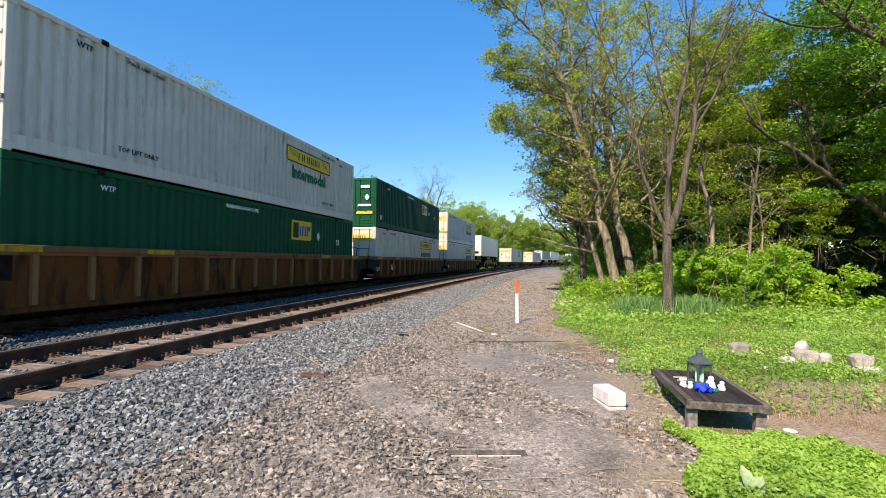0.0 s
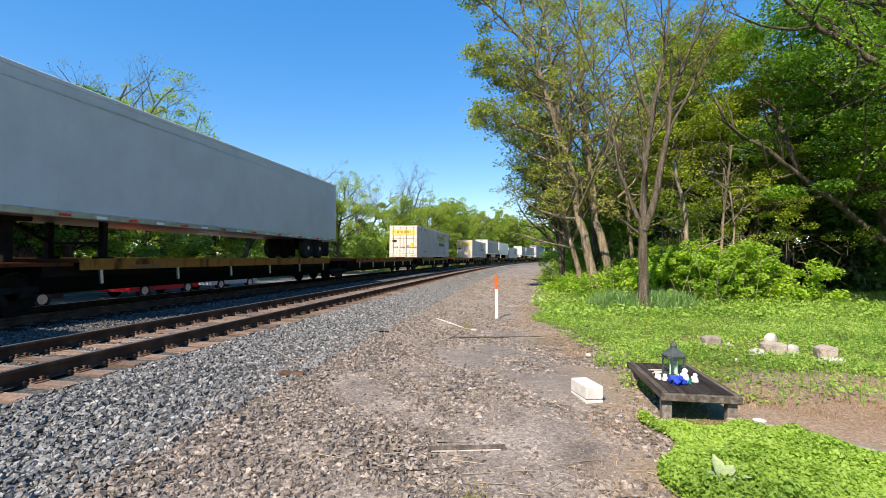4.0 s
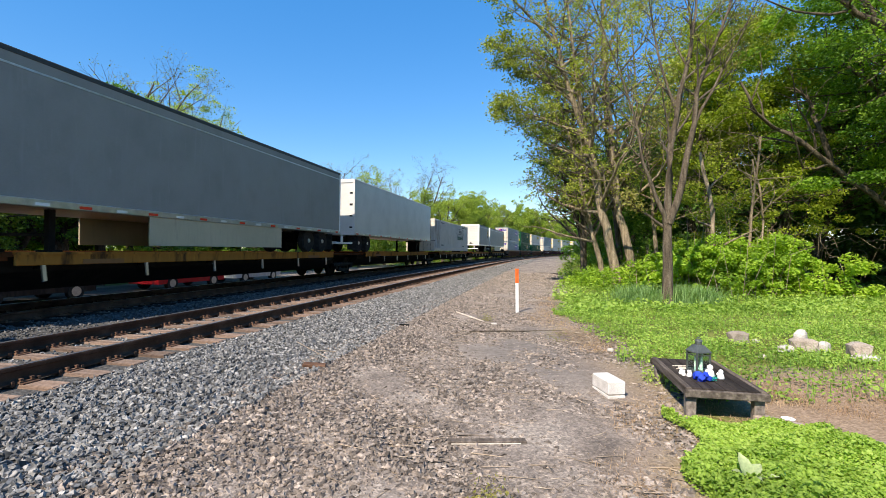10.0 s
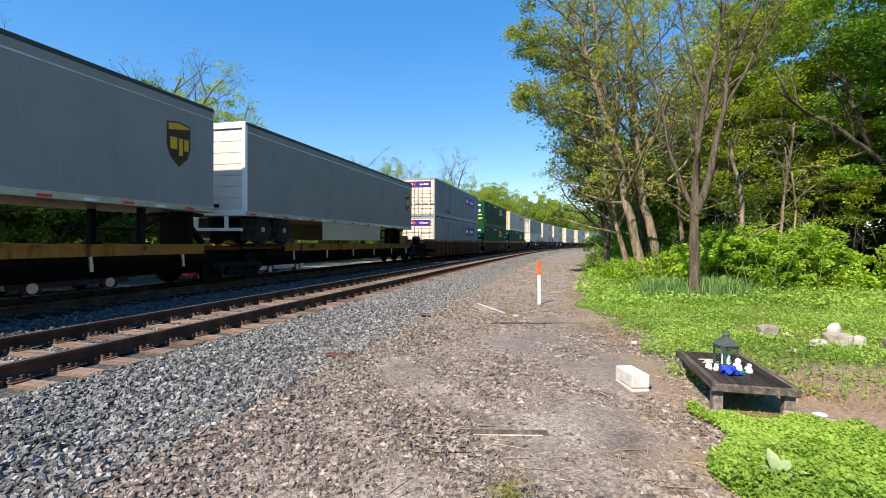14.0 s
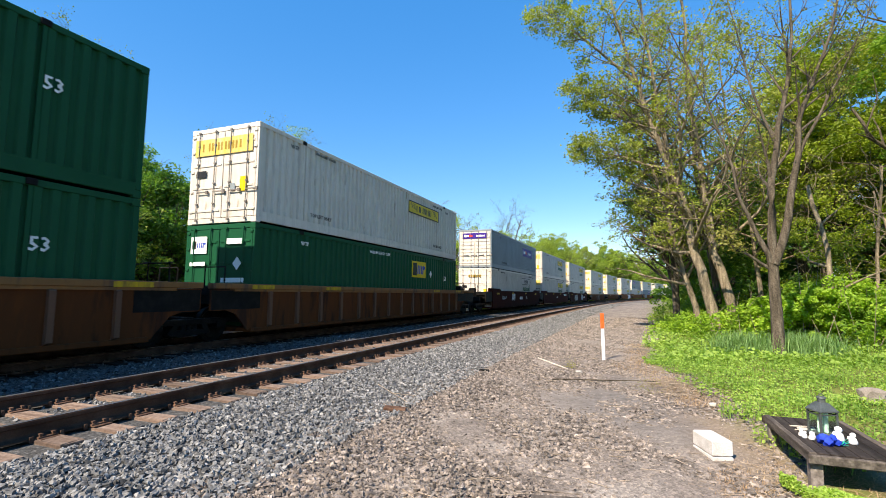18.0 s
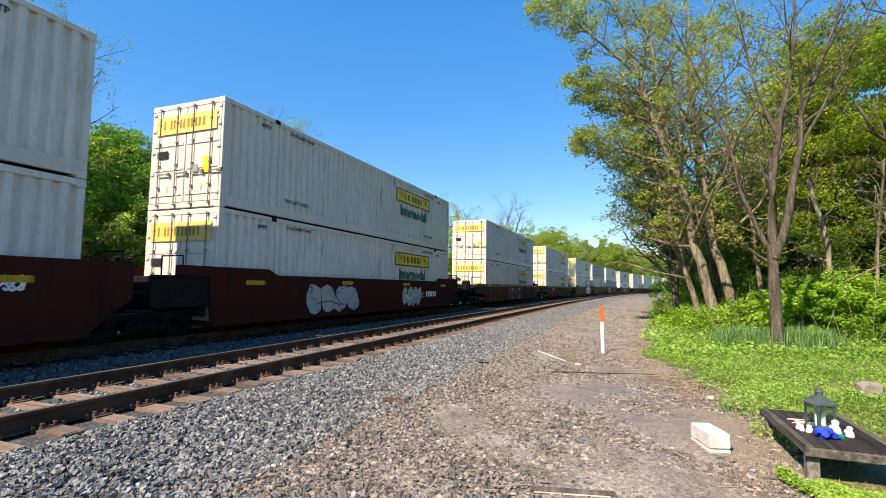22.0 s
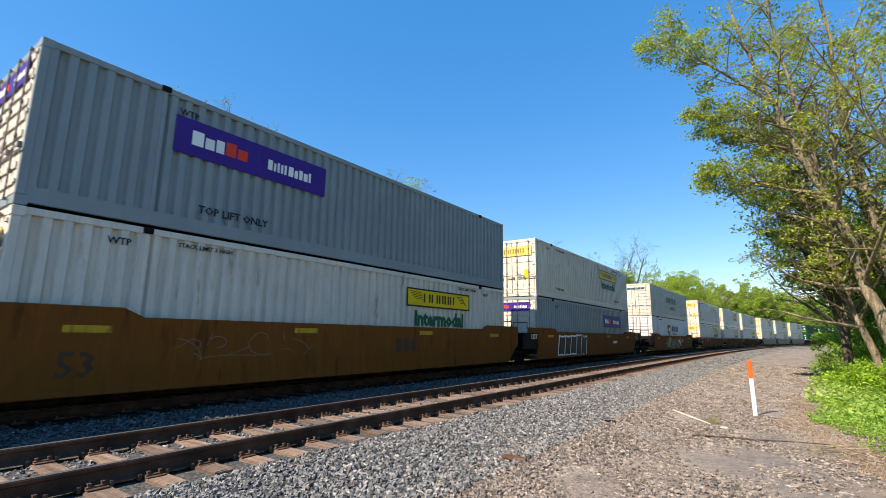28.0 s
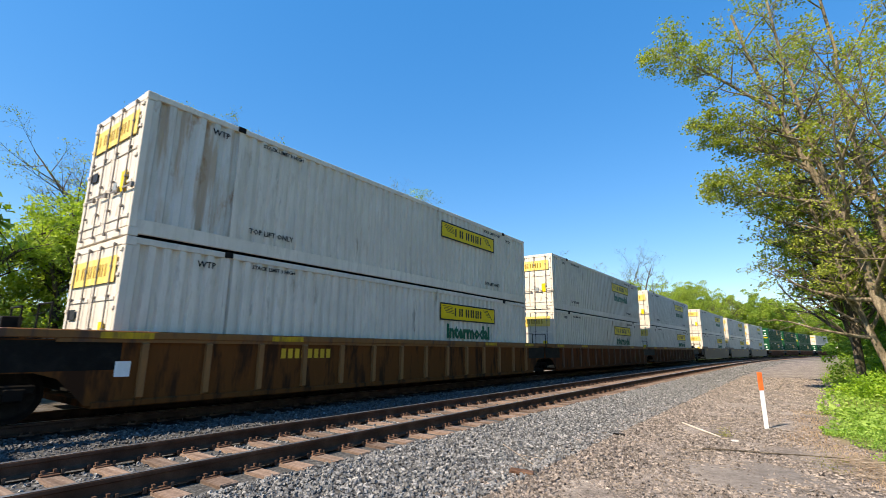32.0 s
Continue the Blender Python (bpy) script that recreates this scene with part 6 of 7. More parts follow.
def trailer(label, mat, length, skirt=False, roll_door=False, shield=None, group="trailers"):
    """Road trailer set on a flat car, doors leading; origin amid its body on the deck at 1.17."""
    a = length / 2
    ob = thing("semi_trailer", label, "trailer", group)
    z0, z1 = 0.90, 3.83

    def body():
        b = Build().box(-1.29, 1.29, -a + 0.06, a, z0 + 0.12, z1 - 0.06, bev=0.03)
        return b.mesh("box_body", mat)
    part("box_body", cached(("tb", length, mat.name), body), ob)
    part("top_rail", cached(("tr", length, mat.name), lambda: Build().box(-1.30, 1.30, -a + 0.02, a + 0.01, z1 - 0.12, z1, bev=0.02).mesh("top_rail", dark_rail if mat is trailer_grey else mat)), ob)
    for sx in (-1, 1):
        x0, x1 = sorted((sx * 1.29, sx * 1.298))
        part("cap_strip", cached(("cap", length, sx), lambda: Build().box(x0, x1, -a + 0.1, a - 0.02, z1 - 0.34, z1 - 0.3).mesh("cap_strip", bright_metal)), ob)
    part("bottom_rail", cached(("br", length, mat.name), lambda: Build().box(-1.30, 1.30, -a + 0.02, a + 0.01, z0, z0 + 0.16, bev=0.015).mesh("bottom_rail", bright_metal)), ob)

    def rear():
        b = Build()
        for sx in (-1, 1):
            x0, x1 = sorted((sx * 1.30, sx * 1.18))
            b.box(x0, x1, -a, -a + 0.12, z0, z1, bev=0.012)
        b.box(-1.18, 1.18, -a, -a + 0.1, z1 - 0.2, z1, bev=0.012).box(-1.18, 1.18, -a, -a + 0.1, z0, z0 + 0.2, bev=0.012)
        return b.mesh("rear_frame", mat if mat is trailer_white else sign_white)
    part("rear_frame", cached(("rf", length, mat.name), rear), ob)
    if roll_door:
        for i in range(7):
            part("door_panel", cached("rollpanel", lambda: Build().box(-1.17, 1.17, 0, 0.04, 0.0, 0.345, bev=0.01).mesh("door_panel", trailer_white)), ob, m=pose(0, -a + 0.05, z0 + 0.21 + i * 0.355))
        part("latch", cached("latch", lambda: Build().box(-0.15, 0.2, -0.04, 0.02, -0.05, 0.05).box(-0.05, 0.02, -0.05, 0.0, -0.12, 0.12).mesh("latch", iron_mat)), ob, m=pose(0.1, -a + 0.03, z0 + 0.32))
    else:
        for x in (-1.17, 0.01):
            d = part("door", cached(("swing", mat.name), lambda: Build().box(0, 1.16, 0, 0.05, z0 + 0.21, z1 - 0.21, bev=0.01).mesh("door", trailer_white)), ob, m=pose(x, -a + 0.04, 0))
            for hz in (0.4, 1.0, 1.6, 2.2):
                part("hinge", cached("hinge", lambda: Build().box(0, 0.16, -0.03, 0.0, -0.04, 0.04).mesh("hinge", iron_mat)), d, m=pose(0.0 if x < 0 else 1.0, 0, z0 + hz))
            part("lock_rod", cached("trod", lambda: Build().tube((0, -0.03, z0 + 0.1), (0, -0.03, z1 - 0.1), 0.016, 6).box(0, 0.3, -0.05, -0.03, z0 + 0.55, z0 + 0.59).mesh("lock_rod", bright_metal)), d, m=pose(0.9 if x < 0 else 0.26, 0, 0))
    # red and white reflecting tape
    for i in range(int(length / 0.9)):
        for turn in (0, 180):
            part("reflector", cached("refl%d" % (i % 2), lambda: Build().box(1.301, 1.305, -0.14, 0.14, -0.03, 0.03).mesh("reflector", (sign_red, sign_white)[i % 2])), ob, m=pose(0, -a + 0.4 + i * 0.9, z0 + 0.06, 0, 0, turn))
    part("nose_panel", cached("nose_panel", lambda: Build().box(-1.26, 1.26, 0.011, 0.03, z0 + 0.02, z1 - 0.02, bev=0.006).mesh("nose_panel", trailer_white)), ob, "white front wall", m=pose(0, a, 0))
    part("plug_box", cached("plug_box", lambda: Build().box(-0.35, 0.35, 0.0, 0.07, -0.14, 0.14, bev=0.01).box(-0.2, -0.05, 0.07, 0.11, -0.08, 0.06).box(0.08, 0.22, 0.07, 0.11, -0.08, 0.06).mesh("plug_box", iron_mat)), ob, "dark brake and cable sockets on the nose", m=pose(-0.55, a + 0.03, z0 + 0.5))
    part("nose_plate", cached("nose_plate", lambda: Build().box(-0.35, 0.35, 0.0, 0.006, -0.05, 0.05).mesh("nose_plate", sign_brown)), ob, m=pose(0, a + 0.03, z1 - 0.3))
    part("bumper", cached("bumper", lambda: Build().box(-1.15, 1.15, 0, 0.08, 0.42, 0.52, bev=0.01).box(-0.62, -0.52, 0, 0.08, 0.5, 0.95).box(0.52, 0.62, 0, 0.08, 0.5, 0.95).mesh("bumper", sign_white)), ob, "white rear bumper bar", m=pose(0, -a + 0.02, 0))
    axles = (1.3, 2.55) if length > 10 else (1.1,)

    def tyre_mesh():
        return Build().lathe((0.72, 0, 0.5), [(0.28, 0.0), (0.46, 0.0), (0.5, 0.05), (0.5, 0.22), (0.46, 0.28), (0.28, 0.28)], 24, "x").mesh("tyre", tyre_mat)
    for y in axles:
        w = part("axle", cached("axle", lambda: Build().tube((-0.9, 0, 0.5), (0.9, 0, 0.5), 0.07, 8).box(-0.5, -0.4, -0.4, 0.4, 0.55, 0.9).box(0.4, 0.5, -0.4, 0.4, 0.55, 0.9).mesh("axle", iron_mat)), ob, m=pose(0, -a + y, 0))
        for turn in (0, 180):
            part("tyre", cached("tyre", tyre_mesh), w, m=pose(0, 0, 0, 0, 0, turn))
            part("rim", cached("rim", lambda: Build().lathe((0.93, 0, 0.5), [(0.26, 0.0), (0.27, 0.06), (0.2, 0.02), (0.1, 0.05), (0.08, 0.1), (0.01, 0.1)], 16, "x").mesh("rim", bright_metal)), w, m=pose(0, 0, 0, 0, 0, turn))
        for x in (-0.9, 0.9):
            part("mud_flap", cached("flap", lambda: Build().box(-0.3, 0.3, -0.62, -0.6, 0.12, 0.85).mesh("mud_flap", tyre_mat)), w, m=pose(x, 0, 0))
    part("landing_gear", cached("gear", lambda: Build().box(-0.85, -0.72, -0.07, 0.07, 0.06, 0.9).box(0.72, 0.85, -0.07, 0.07, 0.06, 0.9).box(-0.95, -0.62, -0.15, 0.15, 0.0, 0.06).box(0.62, 0.95, -0.15, 0.15, 0.0, 0.06).box(-0.72, 0.72, -0.03, 0.03, 0.35, 0.42).box(-0.04, 0.04, -0.04, 1.1, -0.04, 0.04, pose(0.78, 0, 0.4, 25)).mesh("landing_gear", iron_mat)), ob, m=pose(0, a - (2.8 if length > 10 else 1.9), 0))
    if skirt:
        for turn in (0, 180):
            part("side_skirt", cached("skirt", lambda: Build().box(1.24, 1.27, -3.2, 2.9, 0.18, 0.9).mesh("side_skirt", skirt_cream)), ob, "pale side skirt", m=pose(0, 0, 0, 0, 0, turn))
    if shield:
        y, zz = shield
        p = part("shield_sign", strokes("brown_shield", [[(-.38, .5), (0, .56), (.38, .5), (.38, -.1), (.28, -.36), (0, -.6), (-.28, -.36), (-.38, -.1)]], sign_brown), ob, "brown and gold shield", m=pose(1.292, y, zz))
        part("shield_marks", strokes("gold_marks", [[(-.33, .3), (.33, .42), (.33, .47), (0, .52), (-.33, .47)], [(-.28, -.16), (-.06, -.16), (-.06, .14), (-.28, .14)], [(.0, -.3), (.12, -.3), (.12, .14), (.0, .14)], [(.17, -.16), (.32, -.16), (.32, .14), (.17, .14)]], sign_gold, 0.004), p, m=pose(0.004, 0, 0))
    return ob


# ---------------------------------------------------------------- making up the train
MOVERS = []


def set_on(ob, lead, z=0.0, length=16.15, turn=0):
    """Puts a thing on the train: lead is its front end's place on the line at the start."""
    MOVERS.append((ob, lead + length / 2, z, turn))
    return ob


def scrawl(key, seed, w, h, mat, n=9, thick=0.07):
    """Sprayed loops and strokes of no meaning."""
    rr = random.Random(seed)
    polys = []
    for i in range(n):
        y = -w / 2 + w * (i + 0.5) / n
        a = rr.uniform(0.5, 1.0) * h / 2
        fy, fz, py, pz = rr.uniform(0.8, 2.2), rr.uniform(1.5, 3.4), rr.uniform(0, 6.3), rr.uniform(0, 6.3)
        pts = [(y + math.sin(fy * k * 0.42 + py) * w / n * 0.62, math.sin(fz * k * 0.42 + pz) * a * 0.95) for k in range(13)]
        for (y0, z0), (y1, z1) in zip(pts, pts[1:]):
            d = math.hypot(y1 - y0, z1 - z0) or 1
            ny, nz = -(z1 - z0) / d * thick / 2, (y1 - y0) / d * thick / 2
            polys.append([(y0 - ny, z0 - nz), (y1 - ny, z1 - nz), (y1 + ny, z1 + nz), (y0 + ny, z0 + nz)])
    return strokes(key, polys, mat)


pale_spray = paint("pale_grey_spray", (0.36, 0.36, 0.35), 0.6, (0.2, 0.16, 0.13), 0.6)


def blobs(key, seed, w, h, mat, n, grow_by, round_ends=False):
    """Sprayed block or bubble shapes side by side, swollen by grow_by for an outline underneath."""
    rr = random.Random(seed)
    polys = []
    for i in range(n):
        y, a, c = -w / 2 + w * (i + 0.5) / n, w / n * 0.56 + grow_by, h / 2 * rr.uniform(0.8, 1.0) + grow_by
        lean = rr.uniform(-0.12, 0.12)
        m = 14 if round_ends else 9
        q = []
        for k in range(m):
            t = 6.2832 * (k + 0.5) / m
            e = 0.55 if not round_ends else 0.8
            cy, cz = math.copysign(abs(math.cos(t)) ** e, math.cos(t)), math.copysign(abs(math.sin(t)) ** e, math.sin(t))
            s = rr.uniform(0.84, 1.02)
            q.append((y + cy * a * s + lean * cz, cz * c * s))
        polys.append(q)
    return strokes("blobs%s%.2f" % (key, grow_by), polys, mat)


def swirls(key, seed, w, h, mat, n, thick=0.06):
    """Sprayed strokes flowing along the car's side."""
    rr = random.Random(seed)
    polys = []
    for _ in range(n):
        y, z, a, L = rr.uniform(-w / 2, w / 2), rr.uniform(-h / 2, h / 2), rr.uniform(0, 6.28), rr.uniform(0.5, 1.5)
        turn, th = rr.uniform(-0.5, 0.5), thick * rr.uniform(0.5, 1.4)
        for k in range(9):
            y1, z1 = y + L / 9 * math.cos(a), z + L / 9 * math.sin(a) * 0.6
            if abs(z1) < h / 2 and abs(y1) < w / 2:
                d = math.hypot(y1 - y, z1 - z) or 1
                ny, nz = -(z1 - z) / d * th / 2, (y1 - y) / d * th / 2
                polys.append([(y - ny, z - nz), (y1 - ny, z1 - nz), (y1 + ny, z1 + nz), (y + ny, z + nz)])
            y, z, a = y1, z1, a + turn
    return strokes("swirls" + key, polys, mat)


def block_tag(key, widths, h, mat, grow_by=0.0):
    """A row of slanted sprayed blocks of uneven height."""
    rr = random.Random(len(key) + 3)
    total = sum(widths) + 0.1 * (len(widths) - 1)
    y, polys = -total / 2, []
    for i, w in enumerate(widths):
        lo, hi, lean = -h / 2 * rr.uniform(0.8, 1.0), h / 2 * rr.uniform(0.85, 1.05), 0.12 * h
        g = grow_by
        polys.append([(y - g - lean, lo - g), (y + w * 0.5 - lean * 0.8, lo - g + 0.05), (y + w + g - lean, lo - g), (y + w + g, 0), (y + w + g + lean, hi + g), (y + w * 0.5 + lean * 0.8, hi + g - 0.04), (y - g + lean, hi + g), (y - g, 0)])
        y += w + 0.1
    return strokes("tag%s%.2f" % (key, grow_by), polys, mat)


def number_bars(key, n, h, mat):
    return [strokes("bars_%s_%d" % (key, i), [q], mat) for i, q in enumerate(bars([h * 0.55] * n, h, 0.3))]


LIFT = ("TOP LIFT ONLY", -5.1, 0.56, 0.122, sign_black)
REAR_LIFT = ("TOP LIFT ONLY", 5.15, 0.55, 0.122, sign_black)
REAR_STACK = ("STACK LIMIT 3 HIGH", 5.15, 2.66, 0.10, sign_black)
REAR_WTP = ("WTP", 6.5, 2.56, 0.13, sign_black)
MODAL = ("Intermodal", 3.44, 1.48, 0.475, sign_green)
STACK = ("STACK LIMIT 3 HIGH", -4.95, 2.66, 0.09, sign_black)
WTP = ("WTP", -6.55, 2.56, 0.13, sign_black)


def white_box(z, modal=True, lift=True, rusty=False, plain_sign=False, note=""):
    words = [STACK, WTP] + ([MODAL] if modal else []) + ([LIFT, REAR_LIFT, REAR_STACK, REAR_WTP] if lift else [])
    return door_stickers(container("white", "white corrugated container with a yellow sign" + note, z, (("yellow", 3.44, 2.17, False), ("yellow", 0.0, 2.30, True)), words, rusty))


def pale_box(z, label, rusty=False):
    c = container("white", label, z, (), (MODAL, LIFT, REAR_LIFT, REAR_STACK, REAR_WTP, STACK), rusty)
    each_bar("pale", bars([0.085] * 10, 0.3, 0.25), sign_black, c, pose(W2 + 0.002, 3.44, 2.15))
    each_bar("pale_end", bars([0.11] * 6, 0.2, 0.3), sign_ochre, c, pose(0, -L2 - 0.055, 2.3, 0, 0, -90))
    each_bar("pale_border", [[(-1.85, .26), (1.85, .26), (1.85, .3), (-1.85, .3)], [(-1.85, -.3), (1.85, -.3), (1.85, -.26), (-1.85, -.26)], [(-1.85, -.26), (-1.81, -.26), (-1.81, .26), (-1.85, .26)], [(1.81, -.26), (1.85, -.26), (1.85, .26), (1.81, .26)]], sign_black, c, pose(W2 + 0.002, 3.44, 2.15), "sign_border")
    return door_stickers(c)


def door_stickers(c):
    """Small plates on the doors: yellow, grey and black."""
    for px, pz, w, h, mat in ((0.82, 1.12, 0.13, 0.42, sign_yellow), (0.42, 1.05, 0.09, 0.2, grey_paint), (-0.82, 1.5, 0.2, 0.2, sign_black)):
        part("label_plate", slab("label_plate", -w, w, -h / 2, h / 2, mat), c, m=pose(px, -L2 - 0.03, pz, 0, 0, -90))
    return c


def green_box(z, note=""):
    c = container("green", "dark green corrugated 53-foot container with a small yellow sign" + note, z, (("panel", 2.85, 2.12, False), ("panel", -0.75, 2.3, True)),
                  (("53'", -7.2, 0.6, 0.26, sign_white), ("WTP", -5.9, 2.5, 0.13, sign_white), ("53", 6.3, 1.75, 0.26, sign_white), ("WARNING HIGH CUBE", -1.0, 2.6, 0.12, sign_white)))
    dia = strokes("diamond", [[(0, -.19), (.16, 0), (0, .19), (-.16, 0)]], sign_white)
    part("placard", dia, c, "white diamond placard", m=pose(W2 + 0.002, 4.3, 1.95))
    part("placard", dia, c, "white diamond placard", m=pose(0.75, -L2 - 0.055, 1.75, 0, 0, -90))
    for px, pz, pw, ph, pm in ((0.62, 2.38, 0.28, 0.16, sign_white), (-0.75, 1.75, 0.3, 0.12, sign_white), (0.6, 1.28, 0.42, 0.13, sign_white), (-0.9, 0.8, 0.12, 0.14, sign_pale), (-0.3, 0.95, 0.2, 0.08, sign_white)):
        part("label_plate", slab("label_plate", -pw, pw, -ph / 2, ph / 2, pm), c, m=pose(px, -L2 - 0.055, pz, 0, 0, -90))
    part("label_plate", slab("label_plate", -0.5, 0.5, -0.09, 0.09, sign_yellow), c, "yellow height label", m=pose(0.6, -L2 - 0.055, 0.85, 0, 0, -90))
    return c


def grey_box(z, y=4.0):
    return container("grey", "blue-grey corrugated 53-foot container with a purple sign", z, (("purple", y, 2.02, False), ("purple", 0.0, 2.42, True)), (("TOP LIFT ONLY", -4.4, 0.55, 0.17, sign_black), ("WTP", -5.6, 2.5, 0.13, sign_black)))


LOW, MID, FLAT = 0.33, 3.24, 1.24
W, G, F = white_box, green_box, grey_box


def stack(lead, lower, upper):
    set_on(lower, lead, LOW)
    set_on(upper, lead, MID)


OCHRE_L = "ribbed ochre well car with dark stains"
BROWN_L = "ribbed rusty brown well car"
RED_L = "smooth dark red well car with sprayed scrawls"
ORANGE_L = "smooth yellow-orange well car with faded paint"
TAN_L = "smooth tan well car with faded paint"


def make_train():
    for lead, mat, style, lab, a, b, marks in (
            (-1.49, car_ochre, "ribbed", OCHRE_L, True, False, [(number_bars("a", 5, 0.2, sign_brown), -2.5, 1.05)]),
            (18.02, car_ochre, "ribbed", OCHRE_L, False, False, [(text_mesh("125T", 0.24, sign_white), -8.1, 0.75), (scrawl("s1", 4, 0.6, 0.6, sign_white, 2), -5.3, 0.85)]),
            (37.70, car_ochre, "ribbed", OCHRE_L, False, True, [(text_mesh("125T", 0.24, sign_white), -8.1, 0.75)]),
            (240.26, car_brown, "ribbed", BROWN_L, True, False, []),
            (259.95, car_brown, "ribbed", BROWN_L, False, False, [(scrawl("s2", 5, 0.7, 0.45, sign_white, 4, 0.03), 4.2, 0.8)]),
            (279.44, car_brown, "ribbed", BROWN_L, False, True, []),
            (303.10, car_red, "smooth", RED_L, True, False, [(scrawl("s3", 6, 1.0, 0.7, sign_white, 6, 0.04), -2.2, 1.05), (number_bars("b", 6, 0.24, sign_white), 0.6, 0.95), (text_mesh("B", 0.24, sign_white), 2.6, 0.98), (scrawl("s4", 7, 1.3, 0.4, grey_paint, 4, 0.06), -5.1, 1.0)]),
            (322.63, car_red, "smooth", RED_L, False, False, [(scrawl("s5", 8, 2.2, 0.35, sign_white, 9, 0.04), 6.0, 1.25), (number_bars("c", 4, 0.2, sign_white), 0.0, 0.95)]),
            (341.95, car_red, "smooth", RED_L, False, True, [(blobs("s6", 9, 3.0, 1.15, pale_spray, 4, 0.0, True), -3.2, 0.82), (swirls("s6c", 29, 2.9, 1.0, sign_black, 12, 0.025), -3.2, 0.82, 0.006), (blobs("s6d", 39, 2.0, 1.0, pale_spray, 4, 0.0, True), 3.0, 0.82), (swirls("s6e", 49, 1.9, 0.9, sign_white, 9, 0.03), 3.0, 0.82, 0.006), (scrawl("s6b", 19, 1.4, 0.4, pale_spray, 5, 0.022), 3.6, 0.85), (number_bars("d", 6, 0.26, sign_white), 5.2, 0.9)]),
            (365.51, car_brown, "ribbed", BROWN_L, True, True, [(blobs("s7", 10, 1.8, 1.0, sign_white, 3, 0.06, True), -1.15, 0.75), (blobs("s7", 10, 1.8, 1.0, sign_black, 3, 0.0, True), -1.15, 0.75, 0.006), (blobs("s8", 12, 1.8, 1.0, sign_white, 3, 0.06, True), 1.1, 0.75), (blobs("s8", 12, 1.8, 1.0, sign_black, 3, 0.0, True), 1.1, 0.75, 0.006)]),
            (388.66, car_ochre, "ribbed", OCHRE_L, True, True, [(number_bars("e", 5, 0.2, sign_white), -4.4, 1.1)]),
            (412.23, car_yellow, "smooth", ORANGE_L, True, False, [(blobs("s9", 13, 4.4, 1.3, sign_white, 5, 0.12, True), 4.0, 0.84), (scrawl("s9b", 13, 3.8, 1.0, sign_black, 5, 0.07), 4.0, 0.86, 0.006)]),
            (431.52, car_yellow, "smooth", ORANGE_L, False, False, [(text_mesh("125T", 0.24, sign_white), -8.75, 1.28, -0.03), (text_mesh("53", 0.42, sign_brown), -7.0, 0.72), (swirls("f", 14, 3.4, 0.6, car_tan, 16, 0.018), -3.8, 1.05), (number_bars("f", 3, 0.42, sign_brown), 1.4, 1.0)]),
            (451.0, car_yellow, "smooth", ORANGE_L, False, True, [(text_mesh("125T", 0.24, sign_white), -8.75, 1.28, -0.03), (text_mesh("53", 0.42, sign_brown), -7.0, 0.72), (block_tag("a", (0.75, 0.7, 0.75, 0.65, 0.75), 1.05, sign_white, 0.09), -3.9, 0.84), (block_tag("a", (0.75, 0.7, 0.75, 0.65, 0.75), 1.05, sign_black), -3.9, 0.84, 0.006), (number_bars("g", 6, 0.18, sign_white), 3.8, 1.0)]),
            (474.5, car_yellow, "smooth", ORANGE_L, True, True, [(swirls("a", 61, 6.0, 1.0, sign_black, 26, 0.2), -1.2, 0.82), (swirls("b", 62, 6.0, 1.0, sign_gold, 12, 0.1), -1.4, 0.82, 0.005), (swirls("c", 63, 6.4, 0.9, pale_spray, 26, 0.045), -0.6, 0.86, 0.009), (swirls("d", 64, 5.0, 1.0, car_tan, 16, 0.08), -1.8, 0.8, 0.012), (swirls("e", 65, 2.6, 0.7, sign_white, 8, 0.05), 2.6, 0.88, 0.012)]),
            (497.88, car_ochre, "ribbed", BROWN_L + " with a yellowed top rail", True, False, [(number_bars("h", 8, 0.22, sign_gold), -4.0, 1.1), (slab("plate", -.12, .12, -.13, .13, sign_white), -7.9, 0.85)]),
            (517.21, car_brown, "ribbed", BROWN_L, False, False, []),
            (536.32, car_brown, "ribbed", BROWN_L, False, True, []),
            (559.10, car_tan, "smooth", TAN_L, True, False, []),
            (578.58, car_tan, "smooth", TAN_L, False, False, []),
            (598.40, car_tan, "smooth", TAN_L, False, True, []),
            (621.34, car_brown, "ribbed", BROWN_L, True, False, []),
            (640.90, car_brown, "ribbed", BROWN_L, False, False, []),
            (660.40, car_brown, "ribbed", BROWN_L, False, True, []),
            (684.00, car_brown, "ribbed", BROWN_L, True, True, [])):
        set_on(well_car(mat, style, 20.0, lab, a, b, marks), lead)
    stack(-1.49, G(LOW), W(MID))
    stack(18.02, W(LOW), G(MID))
    stack(37.70, W(LOW), W(MID))
    stack(240.26, F(LOW), F(MID))
    stack(259.95, G(LOW), G(MID))
    stack(279.44, G(LOW), W(MID, False))
    stack(303.10, pale_box(LOW, "white corrugated container with a faded sign and scuffs"), F(MID))
    stack(322.63, W(LOW), W(MID))
    stack(341.95, W(LOW), W(MID))
    stack(365.51, W(LOW), W(MID))
    stack(388.66, W(LOW), W(MID))
    stack(412.23, W(LOW), W(MID, note=" and dark streaks"))
    stack(431.52, W(LOW), F(MID, -3.9))
    stack(451.0, F(LOW), W(MID))
    swift_up = container("cream", "cream corrugated 53-foot container with a dark slanted mark", MID, (("slant", 0.15, 1.8, False), ("slant", 0.1, 2.45, True)), (("INTERMODAL", 0.7, 1.03, 0.3, teal_grey), ("53ft", 6.6, 0.7, 0.24, sign_black)))
